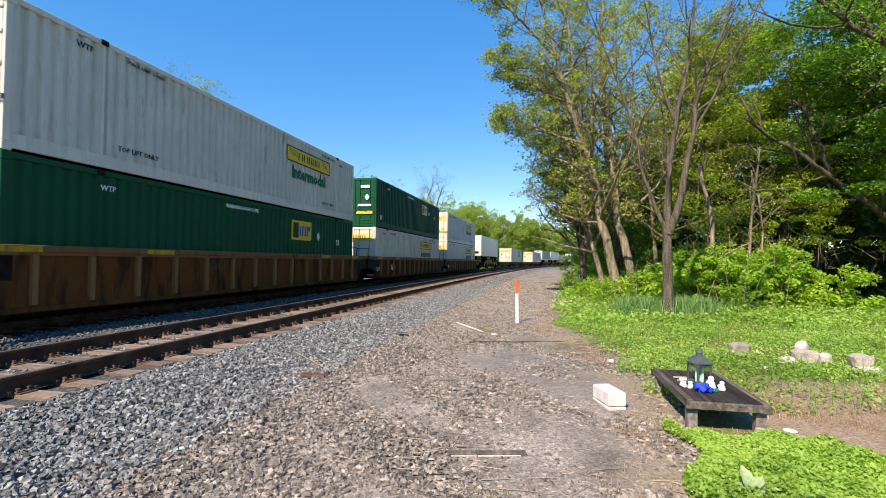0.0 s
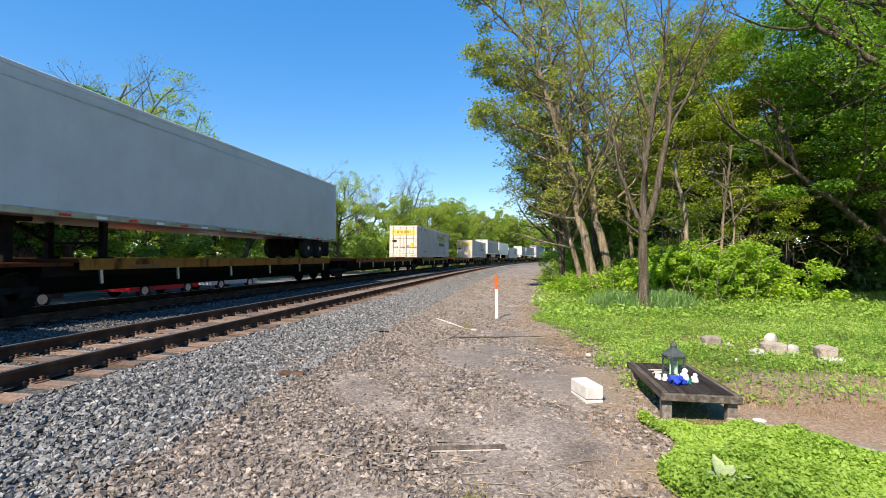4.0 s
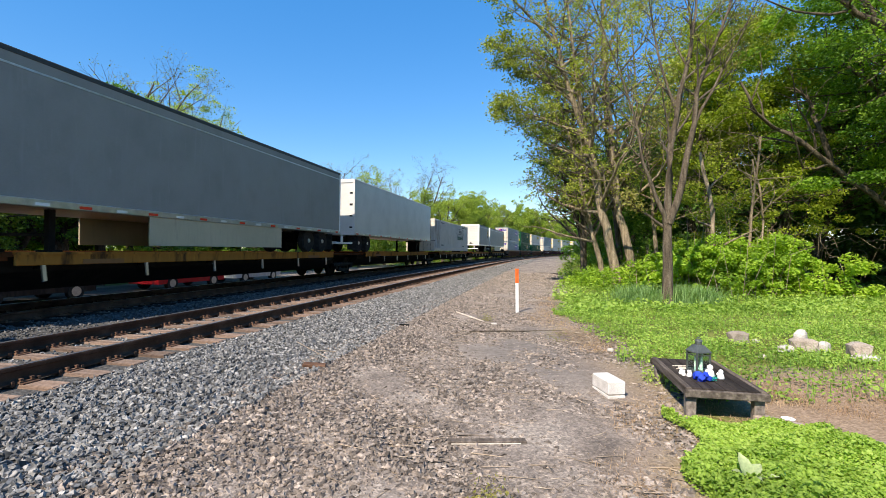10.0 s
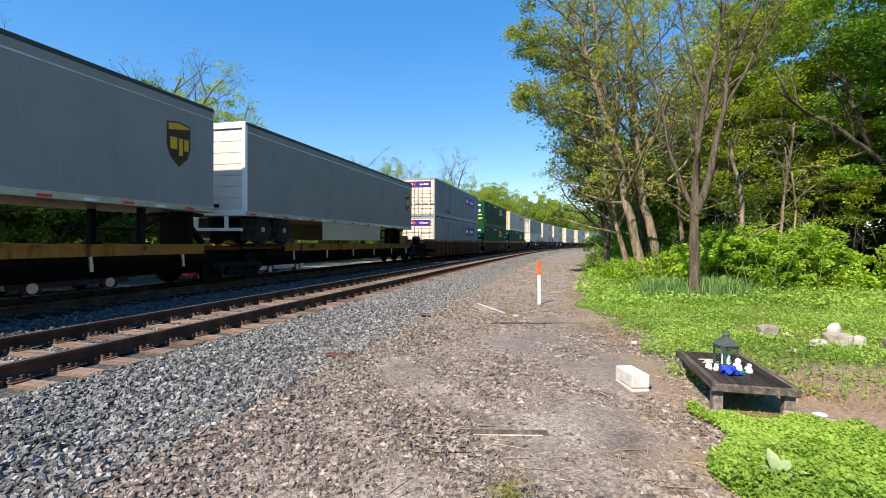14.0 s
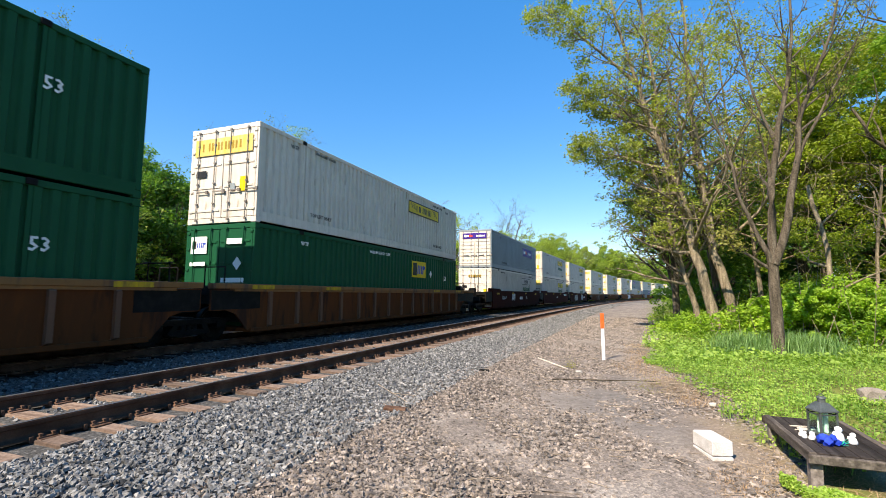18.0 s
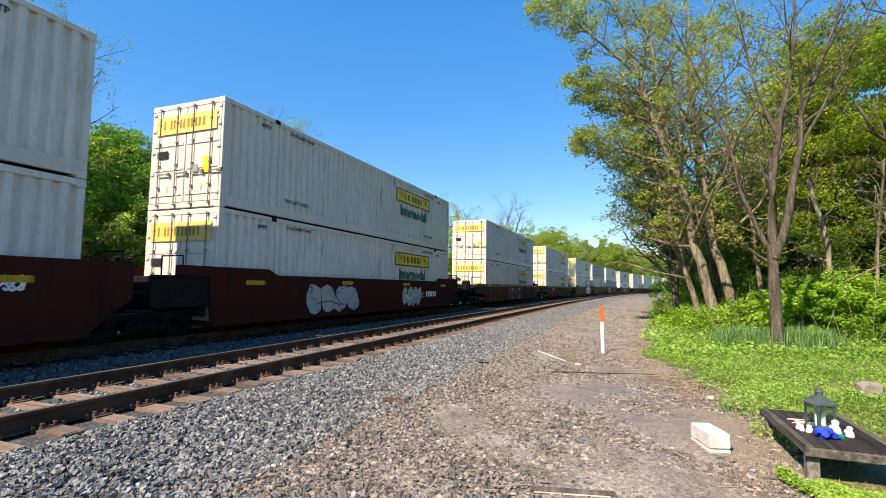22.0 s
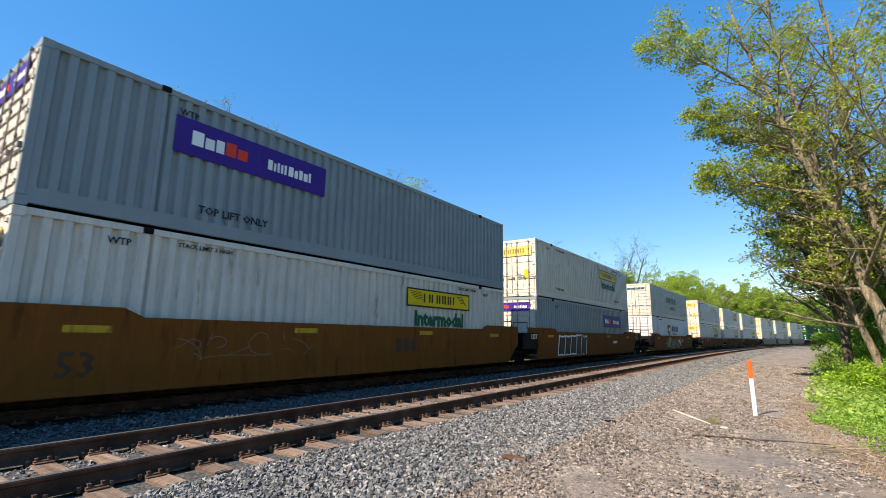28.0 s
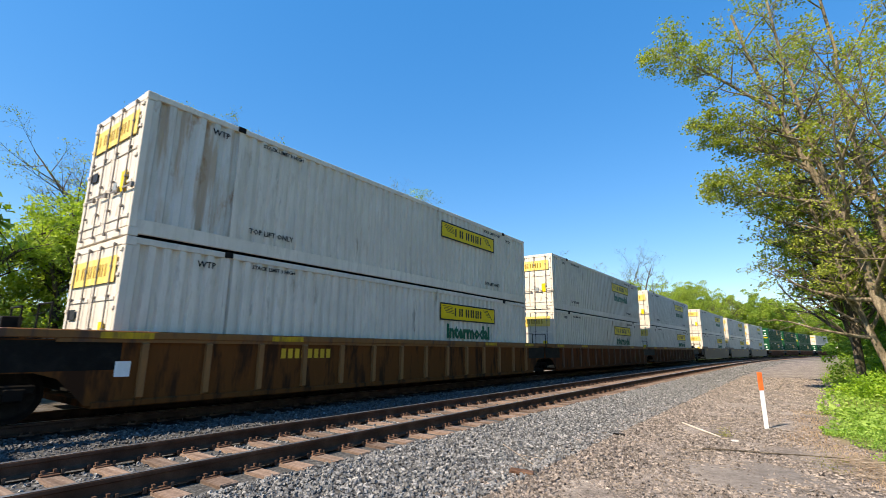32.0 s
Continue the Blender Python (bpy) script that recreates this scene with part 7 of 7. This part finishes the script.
    for k in range(14):
        part("reflector", slab("reflector", -.12, .12, -.025, .025, sign_red), swift_up, "red reflector", m=pose(W2 + 0.005, -7.2 + 1.1 * k, 0.2))
    swift_low = container("panel", "bluish white seamed 53-foot container with a navy shield mark", LOW, (("shield", -1.57, 1.75, False),), (("I N T E R M O D A L", 0.75, 1.38, 0.15, sign_navy), STACK))
    stack(474.5, swift_low, swift_up)
    stack(497.88, W(LOW, lift=False), W(MID, False, rusty=True, note=" and rust by the doors"))
    stack(517.21, W(LOW), W(MID))
    stack(536.32, W(LOW), W(MID))
    stack(559.10, W(LOW), W(MID))
    stack(578.58, W(LOW), W(MID))
    stack(598.40, W(LOW), W(MID))
    stack(621.34, G(LOW), G(MID))
    stack(640.90, G(LOW), G(MID))
    stack(660.40, G(LOW), G(MID))
    stack(684.00, G(LOW), W(MID))
    # articulated flats with trailers and single containers
    flat_l = "brown articulated flat car with an ochre side sill"
    for lead, a, b in ((59.3, True, False), (76.7, False, False), (93.9, False, False), (111.4, False, False), (129.0, False, True), (149.2, True, False), (166.85, False, False), (184.5, False, False), (202.0, False, False), (219.4, False, True)):
        set_on(flat_car(flat_l, a, b, 0 if lead in (76.7, 111.4) else -1 if lead in (59.3, 149.2) else 1), lead)
    for lead in (93.61, 129.65):
        set_on(W(FLAT, note=", alone"), lead, FLAT)
    c = pale_box(FLAT, "white corrugated container with a pale sign, rusty doors", True)
    set_on(c, 184.46, FLAT)
    set_on(trailer("plain white road trailer on a flat car", trailer_white, 16.15), 59.11, 1.17, turn=180)
    set_on(trailer("grey road trailer with pale side skirts on a flat car", trailer_grey, 16.15, True), 148.96, 1.17, turn=180)
    set_on(trailer("white road trailer with hinged doors on a flat car", trailer_white, 16.15), 166.85, 1.17)
    set_on(trailer("short pale grey road trailer with roll-up door, brown shield", trailer_grey, 8.5, False, True, (3.0, 2.6)), 208.95, 1.17, 8.5)
    set_on(trailer("long pale grey road trailer with side skirts, brown shield", trailer_grey, 16.15, True, True, (7.2, 2.6)), 218.80, 1.17)


make_train()


def travelled(t):
    return 14.87 * t + 0.0352 * t * t - 0.000281 * t ** 3


def motions():
    times = [1.0 * k for k in range(33)]
    for ob, s, z, turn in MOVERS:
        walk(ob, [(t, line_pose(s - travelled(t), TRAIN_OFF, z) @ pose(0, 0, 0, 0, 0, turn)) for t in times])


# ---------------------------------------------------------------- things beside the path
old_wood = surf("dark_stained_wood", [(0.018, 0.014, 0.012), (0.034, 0.027, 0.024), (0.06, 0.05, 0.043)], 3.0, 0.85, 0, 0.5, 40, 0.35, rnd="object", spread=0.25, squash=(6, 0.6, 6))
grey_wood = surf("weathered_wood", [(0.12, 0.10, 0.085), (0.20, 0.17, 0.15), (0.30, 0.26, 0.23)], 3.0, 0.9, 0, 0.5, 40, 0.35, rnd="object", spread=0.2, squash=(6, 0.6, 6))
rail_wood = surf("half_stained_wood", [(0.05, 0.04, 0.034), (0.10, 0.083, 0.07), (0.18, 0.15, 0.13)], 3.0, 0.9, 0, 0.5, 40, 0.35, rnd="object", spread=0.2, squash=(6, 0.6, 6))
pale_stick = surf("bleached_wood", [(0.42, 0.36, 0.30), (0.55, 0.49, 0.42), (0.66, 0.61, 0.54)], 6.0, 0.85, 0, 0.3, 60, 0.2)
block_mat = surf("pale_concrete", [(0.50, 0.47, 0.44), (0.62, 0.59, 0.56), (0.72, 0.70, 0.67)], 5.0, 0.95, 0, 0.5, 70, 0.2, wear=((0.34, 0.31, 0.28), 4.0, 0.6, (1, 1, 1)))
stone_mat = surf("field_stone", [(0.2, 0.165, 0.135), (0.32, 0.275, 0.235), (0.45, 0.40, 0.35)], 4.0, 0.95, 0, 0.6, 40, 0.3, rnd="object", spread=0.25)
chalk_mat = surf("pale_stone", [(0.36, 0.33, 0.29), (0.48, 0.45, 0.41), (0.62, 0.59, 0.55)], 4.0, 0.95, 0, 0.5, 40, 0.25)
post_white = surf("white_post", [(0.68, 0.68, 0.66), (0.76, 0.76, 0.75), (0.8, 0.8, 0.79)], 4.0, 0.5, 0, 0.1, 50, 0.08, wear=((0.4, 0.36, 0.3), 5.0, 0.68, (1, 1, 0.5)))
post_orange = surf("orange_sleeve", [(0.62, 0.11, 0.025), (0.75, 0.15, 0.035), (0.8, 0.22, 0.07)], 6.0, 0.5, 0, 0.1, 50, 0.1)
lantern_mat = surf("dark_green_metal", [(0.06, 0.072, 0.07), (0.10, 0.115, 0.112), (0.15, 0.165, 0.16)], 6.0, 0.5, 0.4, 0.2, 50, 0.2)
figure_mat = surf("white_plaster", [(0.70, 0.69, 0.67), (0.78, 0.77, 0.75), (0.82, 0.81, 0.8)], 8.0, 0.7, 0, 0.2, 60, 0.08)
blue_mat = surf("blue_cloth_petals", [(0.01, 0.03, 0.36), (0.02, 0.07, 0.58), (0.05, 0.13, 0.75)], 20.0, 0.7, 0, 0.2, 60, 0.2)
teal_mat = surf("teal_plastic", [(0.0, 0.28, 0.2), (0.0, 0.36, 0.26), (0.02, 0.42, 0.32)], 8.0, 0.4, 0, 0.1, 50, 0.1)
candle_mat = surf("candle_wax", [(0.25, 0.5, 0.55), (0.45, 0.65, 0.55), (0.65, 0.7, 0.45)], 7.0, 0.5, 0, 0.1, 50, 0.1)
glass_mat = bpy.data.materials.new("lantern_glass")
glass_mat.use_nodes = True
_g = glass_mat.node_tree.nodes["Principled BSDF"]
_g.inputs["Base Color"].default_value = (0.7, 0.8, 0.78, 1)
_g.inputs["Roughness"].default_value, _g.inputs["Transmission Weight"].default_value, _g.inputs["IOR"].default_value = 0.12, 1.0, 1.25


def gz(x, y):
    return float(ground_z(np.array([x]), np.array([y]))[0])


def marker_post():
    x, y = 1.99, 12.45
    ob = thing("marker_post", "thin white marker post with an orange sleeve on top", "post", m=pose(x, y, gz(x, y) - 0.05, 1.2, -1.5, 12))
    part("post", Build().box(-0.04, 0.04, -0.012, 0.012, 0.0, 0.86, bev=0.004).mesh("post", post_white), ob)
    part("sleeve", Build().box(-0.045, 0.045, -0.016, 0.016, 0.83, 1.21, bev=0.005).box(-0.01, 0.01, -0.019, -0.016, 0.9, 1.15).mesh("sleeve", post_orange), ob, "orange sleeve")


def cinder_block():
    b = Build().box(-0.1, 0.1, -0.2, 0.2, 0, 0.045, bev=0.006)
    b.box(-0.1, 0.1, -0.2, 0.2, 0.05, 0.2, bev=0.012)
    thing("concrete_block", "pale concrete block lying on the gravel", "block", m=pose(1.9, 5.36, gz(1.9, 5.36) - 0.004, 0, 0, 7), data=b.mesh("concrete_block", block_mat))


TABLE = pose(2.85, 5.15, -0.255, 0, 0, -11)


def low_table():
    ob = thing("low_table", "low dark-stained plank table weathered grey at the edges", "table", m=TABLE)
    for i in range(6):
        part("plank", Build().box(-0.30 + 0.10 * i + 0.003, -0.20 + 0.10 * i - 0.003, -0.64, 0.67, 0.222, 0.25, bev=0.004).mesh("plank", old_wood), ob)
    for sx in (-1, 1):
        x0, x1 = sorted((sx * 0.30, sx * 0.355))
        part("side_rail", Build().box(x0, x1, -0.66, 0.69, 0.165, 0.257, bev=0.008).mesh("side_rail", rail_wood), ob)
    for sy in (-1, 1):
        y0, y1 = (0.675, 0.72) if sy > 0 else (-0.69, -0.645)
        part("end_rail", Build().box(-0.37, 0.37, y0, y1, 0.165, 0.24, bev=0.008).mesh("end_rail", old_wood if sy > 0 else rail_wood), ob)
        for sx in (-1, 1):
            part("leg", Build().box(sx * 0.3 - 0.045, sx * 0.3 + 0.045, sy * 0.59 - 0.045, sy * 0.59 + 0.045, -0.1, 0.22, bev=0.006).mesh("leg", grey_wood), ob)
    return ob


def lantern():
    m = TABLE @ pose(-0.04, 0.0, 0.252, 0, 0, 20) @ Matrix.Diagonal((0.74, 0.74, 0.9, 1))
    ob = thing("lantern", "dark green metal lantern with glass panes standing on the table", "lantern", m=m)
    part("base", Build().box(-0.12, 0.12, -0.12, 0.12, 0, 0.03, bev=0.006).mesh("base", lantern_mat), ob)
    for sx in (-1, 1):
        for sy in (-1, 1):
            part("corner_bar", Build().box(sx * 0.104 - 0.011, sx * 0.104 + 0.011, sy * 0.104 - 0.011, sy * 0.104 + 0.011, 0.03, 0.25).mesh("corner_bar", lantern_mat), ob)
    for a in range(4):
        p = part("pane", Build().box(-0.093, 0.093, -0.106, -0.103, 0.03, 0.25).mesh("pane", glass_mat), ob, "cloudy glass pane", m=pose(0, 0, 0, 0, 0, 90 * a))
        p.visible_shadow = False
        part("cross_bar", Build().box(-0.093, 0.093, -0.112, -0.102, 0.215, 0.228).mesh("cross_bar", lantern_mat), ob, m=pose(0, 0, 0, 0, 0, 90 * a))
    r = Build()
    lv = [(0.124, 0.25), (0.124, 0.262), (0.06, 0.33), (0.045, 0.34)]
    for (w0, z0), (w1, z1) in zip(lv, lv[1:]):
        r.add([(-w0, -w0, z0), (w0, -w0, z0), (w0, w0, z0), (-w0, w0, z0), (-w1, -w1, z1), (w1, -w1, z1), (w1, w1, z1), (-w1, w1, z1)], FACES)
    part("roof", r.mesh("roof", lantern_mat), ob)
    part("vent", Build().lathe((0, 0, 0.335), [(0.045, 0), (0.045, 0.045), (0.055, 0.045), (0.05, 0.06), (0.02, 0.068)], 12).mesh("vent", lantern_mat), ob)
    part("ring", Build().tube((-0.04, 0, 0.40), (0, 0, 0.43), 0.004, 6).tube((0, 0, 0.43), (0.04, 0, 0.40), 0.004, 6).mesh("ring", lantern_mat), ob)
    for x, h in ((-0.035, 0.17), (0.04, 0.2)):
        part("candle", Build().lathe((x, 0, 0.026), [(0.028, 0), (0.028, h), (0.02, h + 0.004)], 12).mesh("candle", candle_mat), ob, "tall glass candle")


def small_gifts():
    for i, (x, y, h) in enumerate(((-0.20, -0.28, 0.075), (-0.25, -0.18, 0.07), (-0.24, -0.24, 0.065), (0.10, -0.30, 0.10), (0.02, -0.23, 0.13), (-0.17, -0.22, 0.06))):
        b = Build().lathe((0, 0, 0), [(h * 0.3, 0), (h * 0.36, h * 0.15), (h * 0.26, h * 0.5), (h * 0.16, h * 0.62), (h * 0.24, h * 0.75), (h * 0.2, h * 0.92), (h * 0.05, h)], 10)
        b.lathe((h * 0.28, 0, h * 0.3), [(h * 0.03, 0), (h * 0.16, h * 0.12), (h * 0.1, h * 0.3), (h * 0.02, h * 0.36)], 8)
        thing("figurine", "small white plaster figurine on the table", "figurine", "figurines on the table", m=TABLE @ pose(x, y + 0.06, 0.251, 0, 0, 50 * i), data=b.mesh("figurine", figure_mat, True))
    rr = random.Random(8)
    for i, (x, y) in enumerate(((-0.11, -0.36), (-0.07, -0.40), (-0.14, -0.41), (-0.10, -0.45))):
        ob = thing("cloth_flower", "bright blue cloth flower lying on the table", "flower", "flowers on the table", m=TABLE @ pose(x, y + 0.06, 0.262, 20 * i, 15, 70 * i) @ Matrix.Scale(1.4, 4))
        for k in range(9):
            r = 0.012 + 0.0035 * k
            b = Build()
            pts = [(-0.012 - 0.001 * k, 0, 0), (0.012 + 0.001 * k, 0, 0), (0.016 + 0.001 * k, 0.012, 0.028), (0.0, 0.016, 0.036), (-0.016 - 0.001 * k, 0.012, 0.028)]
            b.add(pts + [(x1, y1 + 0.002, z1) for x1, y1, z1 in pts], [(0, 1, 2, 3, 4), (9, 8, 7, 6, 5)])
            part("petal", b.mesh("petal", blue_mat), ob, m=pose(0, 0, 0, 0, 0, 137 * k) @ pose(0, r, 0))
    for i in range(7):
        p = Vector((rr.uniform(-0.28, -0.1), rr.uniform(0.1, 0.25), 0.256))
        q = p + Vector((rr.uniform(0.15, 0.35), rr.uniform(-0.08, 0.05), rr.uniform(0.0, 0.02)))
        thing("dry_twig", "bleached twig lying on the table", "twig", "twigs on the table", m=TABLE, data=Build().tube(p, q, 0.006, 5, 0.003).mesh("dry_twig", pale_stick))
    b = Build()
    for i in range(14):
        a = rr.uniform(0, 6.28)
        b.tube((0, 0, 0.02), (0.05 * math.cos(a), 0.05 * math.sin(a), rr.uniform(0.01, 0.06)), 0.004, 4, 0.002)
    thing("plastic_sprig", "small green plastic sprig on the table", "sprig", m=TABLE @ pose(-0.02, -0.34, 0.25), data=b.mesh("plastic_sprig", teal_mat))
    thing("plastic_scrap", "teal plastic scrap lying in the weeds", "litter", m=pose(2.42, 3.33, -0.24, 25, 10, 0), data=Build().lathe((0, 0, 0), [(0.04, 0), (0.045, 0.01), (0.04, 0.02), (0.01, 0.022)], 14).mesh("plastic_scrap", teal_mat))
    thing("white_dish", "small white dish on the ground by the table", "dish", m=pose(3.35, 4.55, -0.30), data=Build().lathe((0, 0, 0), [(0.04, 0), (0.06, 0.015), (0.055, 0.02), (0.02, 0.012)], 14).mesh("white_dish", figure_mat))


def rough_stone(seed, sx, sy, sz, mat, boxy=0.5):
    rr = random.Random(seed)
    bm = bmesh.new()
    bmesh.ops.create_icosphere(bm, subdivisions=2, radius=1.0)
    for v in bm.verts:
        c = v.co
        m = max(abs(c.x), abs(c.y), abs(c.z))
        c = c * (1 - boxy) + c / m * boxy
        k = 1 + 0.13 * noise.noise(c * 2.2 + Vector((seed, 0, 0)))
        v.co = Vector((c.x * sx * k, c.y * sy * k, c.z * sz * k + sz * 0.85))
    me = bpy.data.meshes.new("stone")
    bm.to_mesh(me)
    bm.free()
    me.materials.append(mat)
    return me


def rocks():
    for i, (x, y, sx, sy, sz, rz, mat, bx) in enumerate([
            (5.15, 8.2, 0.16, 0.10, 0.12, -8, stone_mat, 0.85), (5.55, 7.6, 0.15, 0.1, 0.06, 10, chalk_mat, 0.75), (5.8, 7.55, 0.19, 0.11, 0.12, -20, stone_mat, 0.85), (6.08, 7.5, 0.1, 0.08, 0.10, 30, chalk_mat, 0.6),
            (5.9, 7.75, 0.10, 0.09, 0.17, 30, chalk_mat, 0.6), (6.38, 7.2, 0.14, 0.13, 0.12, -14, stone_mat, 0.88), (6.3, 7.0, 0.2, 0.1, 0.05, 5, chalk_mat, 0.75), (4.9, 7.2, 0.06, 0.04, 0.03, 0, chalk_mat, 0.4), (5.6, 8.4, 0.06, 0.04, 0.04, 0, chalk_mat, 0.4),
            (2.72, 7.6, 0.05, 0.035, 0.03, 0, chalk_mat, 0.6), (1.15, 10.4, 0.07, 0.04, 0.02, 0, chalk_mat, 0.6), (0.27, 2.55, 0.05, 0.04, 0.02, 0, chalk_mat, 0.4)]):
        thing("stone", "weathered fieldstone lying in the weeds" if mat is stone_mat else "pale broken stone lying on the ground", "stone", "stones beside the path", m=pose(x, y, gz(x, y) + sz * 0.25, 0, 0, rz), data=rough_stone(i + 1, sx, sy, sz, mat, bx))
    # stone kerb beside the trodden patch
    kerb = thing("kerb", "sunken grey stone kerb beside the trodden patch", "kerb", kind="structure")
    for i in range(6):
        a = Vector((2.98, 4.5, 0)).lerp(Vector((4.35, 2.95, 0)), i / 5)
        m = pose(a.x + 0.15, a.y - 0.12, -0.265, 0, 0, -48 + 3 * (i % 2))
        part("kerb_stone", Build().box(-0.19, 0.19, -0.05, 0.05, -0.1, 0.035, bev=0.012).mesh("kerb_stone", stone_mat), kerb, m=m)


def sticks():
    rr = random.Random(21)
    b = Build()
    pts = [Vector((0.38, 12.2, 0)), Vector((0.66, 11.4, 0)), Vector((0.95, 10.62, 0))]
    for p in pts:
        p.z = gz(p.x, p.y) + 0.035
    b.tube(pts[0], pts[1], 0.016, 7, 0.019).tube(pts[1], pts[2], 0.019, 7, 0.014)
    thing("stick", "long bleached stick lying on the gravel", "stick", data=b.mesh("stick", pale_stick))
    # broken boards and a dark scrap
    b = Build().box(-0.33, 0.33, -0.035, 0.035, 0.0, 0.022, bev=0.004)
    thing("board", "splintered weathered board lying on the gravel", "board", m=pose(0.39, 3.96, gz(.39, 3.96) + 0.012, 0, 0, 2), data=b.mesh("board", rail_wood))
    part("splinter", Build().box(-0.3, 0.28, -0.043, -0.034, 0.0, 0.008).mesh("splinter", pale_stick), bpy.data.objects["board"], "pale split edge")
    thing("board", "small splintered piece of board on the gravel", "board", m=pose(0.3, 4.12, gz(.3, 4.1) + 0.01, 0, 0, -4), data=Build().box(-0.17, 0.17, -0.014, 0.014, 0, 0.015, bev=0.003).mesh("board", grey_wood))
    thing("wood_scrap", "dark scrap of wood lying on the ballast", "wood", m=pose(-1.70, 6.33, gz(-1.7, 6.33) + 0.03, 3, 4, 6), data=Build().box(-0.15, 0.15, -0.06, 0.06, 0, 0.05, bev=0.01).mesh("wood_scrap", plate_mat))
    thing("wood_scrap", "dark flat scrap lying on the gravel", "wood", m=pose(-0.78, 9.9, gz(-.78, 9.9) + 0.01, 0, 3, -10), data=Build().box(-0.1, 0.1, -0.05, 0.05, 0, 0.05, bev=0.01).mesh("wood_scrap", iron_mat))
    b = Build()
    b.tube((-2.33, 7.6, gz(-2.33, 7.6) + 0.07), (-1.62, 6.75, gz(-1.62, 6.75) + 0.05), 0.006, 6, 0.004)
    b.tube((-1.95, 7.15, gz(-1.95, 7.15) + 0.065), (-1.6, 7.2, gz(-1.6, 7.2) + 0.05), 0.004, 5, 0.003)
    thing("twig", "thin pale twig lying on the ballast", "twig", data=b.mesh("twig", twig_mat))
    # twigs strewn across the path
    b = Build()
    for i in range(420):
        y = 2.4 + 12 * rr.random() ** 1.5
        xl = -1.0 + 0.2 * (y - 8)
        x = rr.uniform(xl, float(green_edge(y)) + 0.2)
        a, L = rr.gauss(0.1, 0.7), rr.uniform(0.05, 0.28)
        z = gz(x, y) + 0.014
        b.tube((x, y, z), (x + L * math.cos(a), y + L * math.sin(a), z + rr.uniform(-0.004, 0.012)), rr.uniform(0.0025, 0.006), 4, 0.002)
    for i in range(160):
        x, y = 2.65 + rr.gauss(0, 0.35), 8.7 + rr.gauss(0, 0.35)
        a, L = rr.uniform(0, 6.28), rr.uniform(0.08, 0.35)
        z = gz(x, y) + rr.uniform(0.01, 0.1)
        b.tube((x, y, z), (x + L * math.cos(a), y + L * math.sin(a), z + rr.uniform(-0.03, 0.05)), 0.005, 4, 0.002)
    thing("twigs", "dry twigs strewn over the path", "twigs", kind="stuff", data=b.mesh("twigs", twig_mat))
    b = Build()
    last = Vector((0.55, 9.35, gz(.55, 9.35) + 0.02))
    trail = [last]
    for k in range(6):
        nxt = last + Vector((0.33, 0.05 - 0.03 * (k % 3), 0))
        nxt.z = gz(nxt.x, nxt.y) + 0.025
        trail.append(nxt)
        last = nxt
    limb_tube(b, trail, [0.013, 0.013, 0.012, 0.011, 0.01, 0.008, 0.005], 6)
    thing("fallen_branch", "long dark fallen branch across the path", "branch", data=b.mesh("fallen_branch", bark_mat))



# ---------------------------------------------------------------- parked cars beyond the tracks
def parked_car(paint_mat, label, x, y, heading):
    ob = thing("parked_car", label, "car", "cars beyond the tracks", m=pose(x, y, gz(x, y), 0, 0, heading))
    prof = [(-2.2, 0.3), (2.2, 0.3), (2.25, 0.7), (1.5, 0.85), (0.9, 0.9), (-1.9, 0.95), (-2.25, 0.8)]
    part("body", Build().prism(prof, -0.88, 0.88).mesh("body", paint_mat), ob, m=pose(0, 0, 0, 0, 0, 0))
    part("cabin", Build().prism([(-1.9, 0.93), (1.0, 0.88), (0.35, 1.42), (-1.4, 1.45)], -0.76, 0.76).mesh("cabin", paint_mat), ob)
    for sy in (-1, 1):
        part("window", Build().prism([(-1.6, 0.97), (0.75, 0.95), (0.28, 1.36), (-1.3, 1.38)], sy * 0.765 - 0.006, sy * 0.765 + 0.006).mesh("window", sign_black), ob, "dark side window")
        for px in (-1.4, 1.4):
            w = part("wheel", Build().tube((px, sy * 0.7, 0.32), (px, sy * 0.9, 0.32), 0.32, 18).mesh("wheel", tyre_mat), ob)
            part("hub", Build().tube((px, sy * 0.9, 0.32), (px, sy * 0.91, 0.32), 0.19, 14).mesh("hub", bright_metal), w)


parked_car(paint("red_car_paint", (0.45, 0.015, 0.02), 0.3), "red car parked beyond the tracks", -13.6, 24.5, 76)
parked_car(paint("silver_car_paint", (0.5, 0.5, 0.5), 0.3), "pale grey car parked beyond the tracks", -12.2, 29.6, 76)
black_car = paint("black_car_paint", (0.012, 0.012, 0.014), 0.3)
for px, py in ((-15.4, 17.2), (-17.0, 11.2), (-18.6, 5.0)):
    parked_car(black_car, "black car parked beyond the tracks", px, py, 76)
marker_post()
cinder_block()
low_table()
lantern()
small_gifts()
rocks()
sticks()
motions()
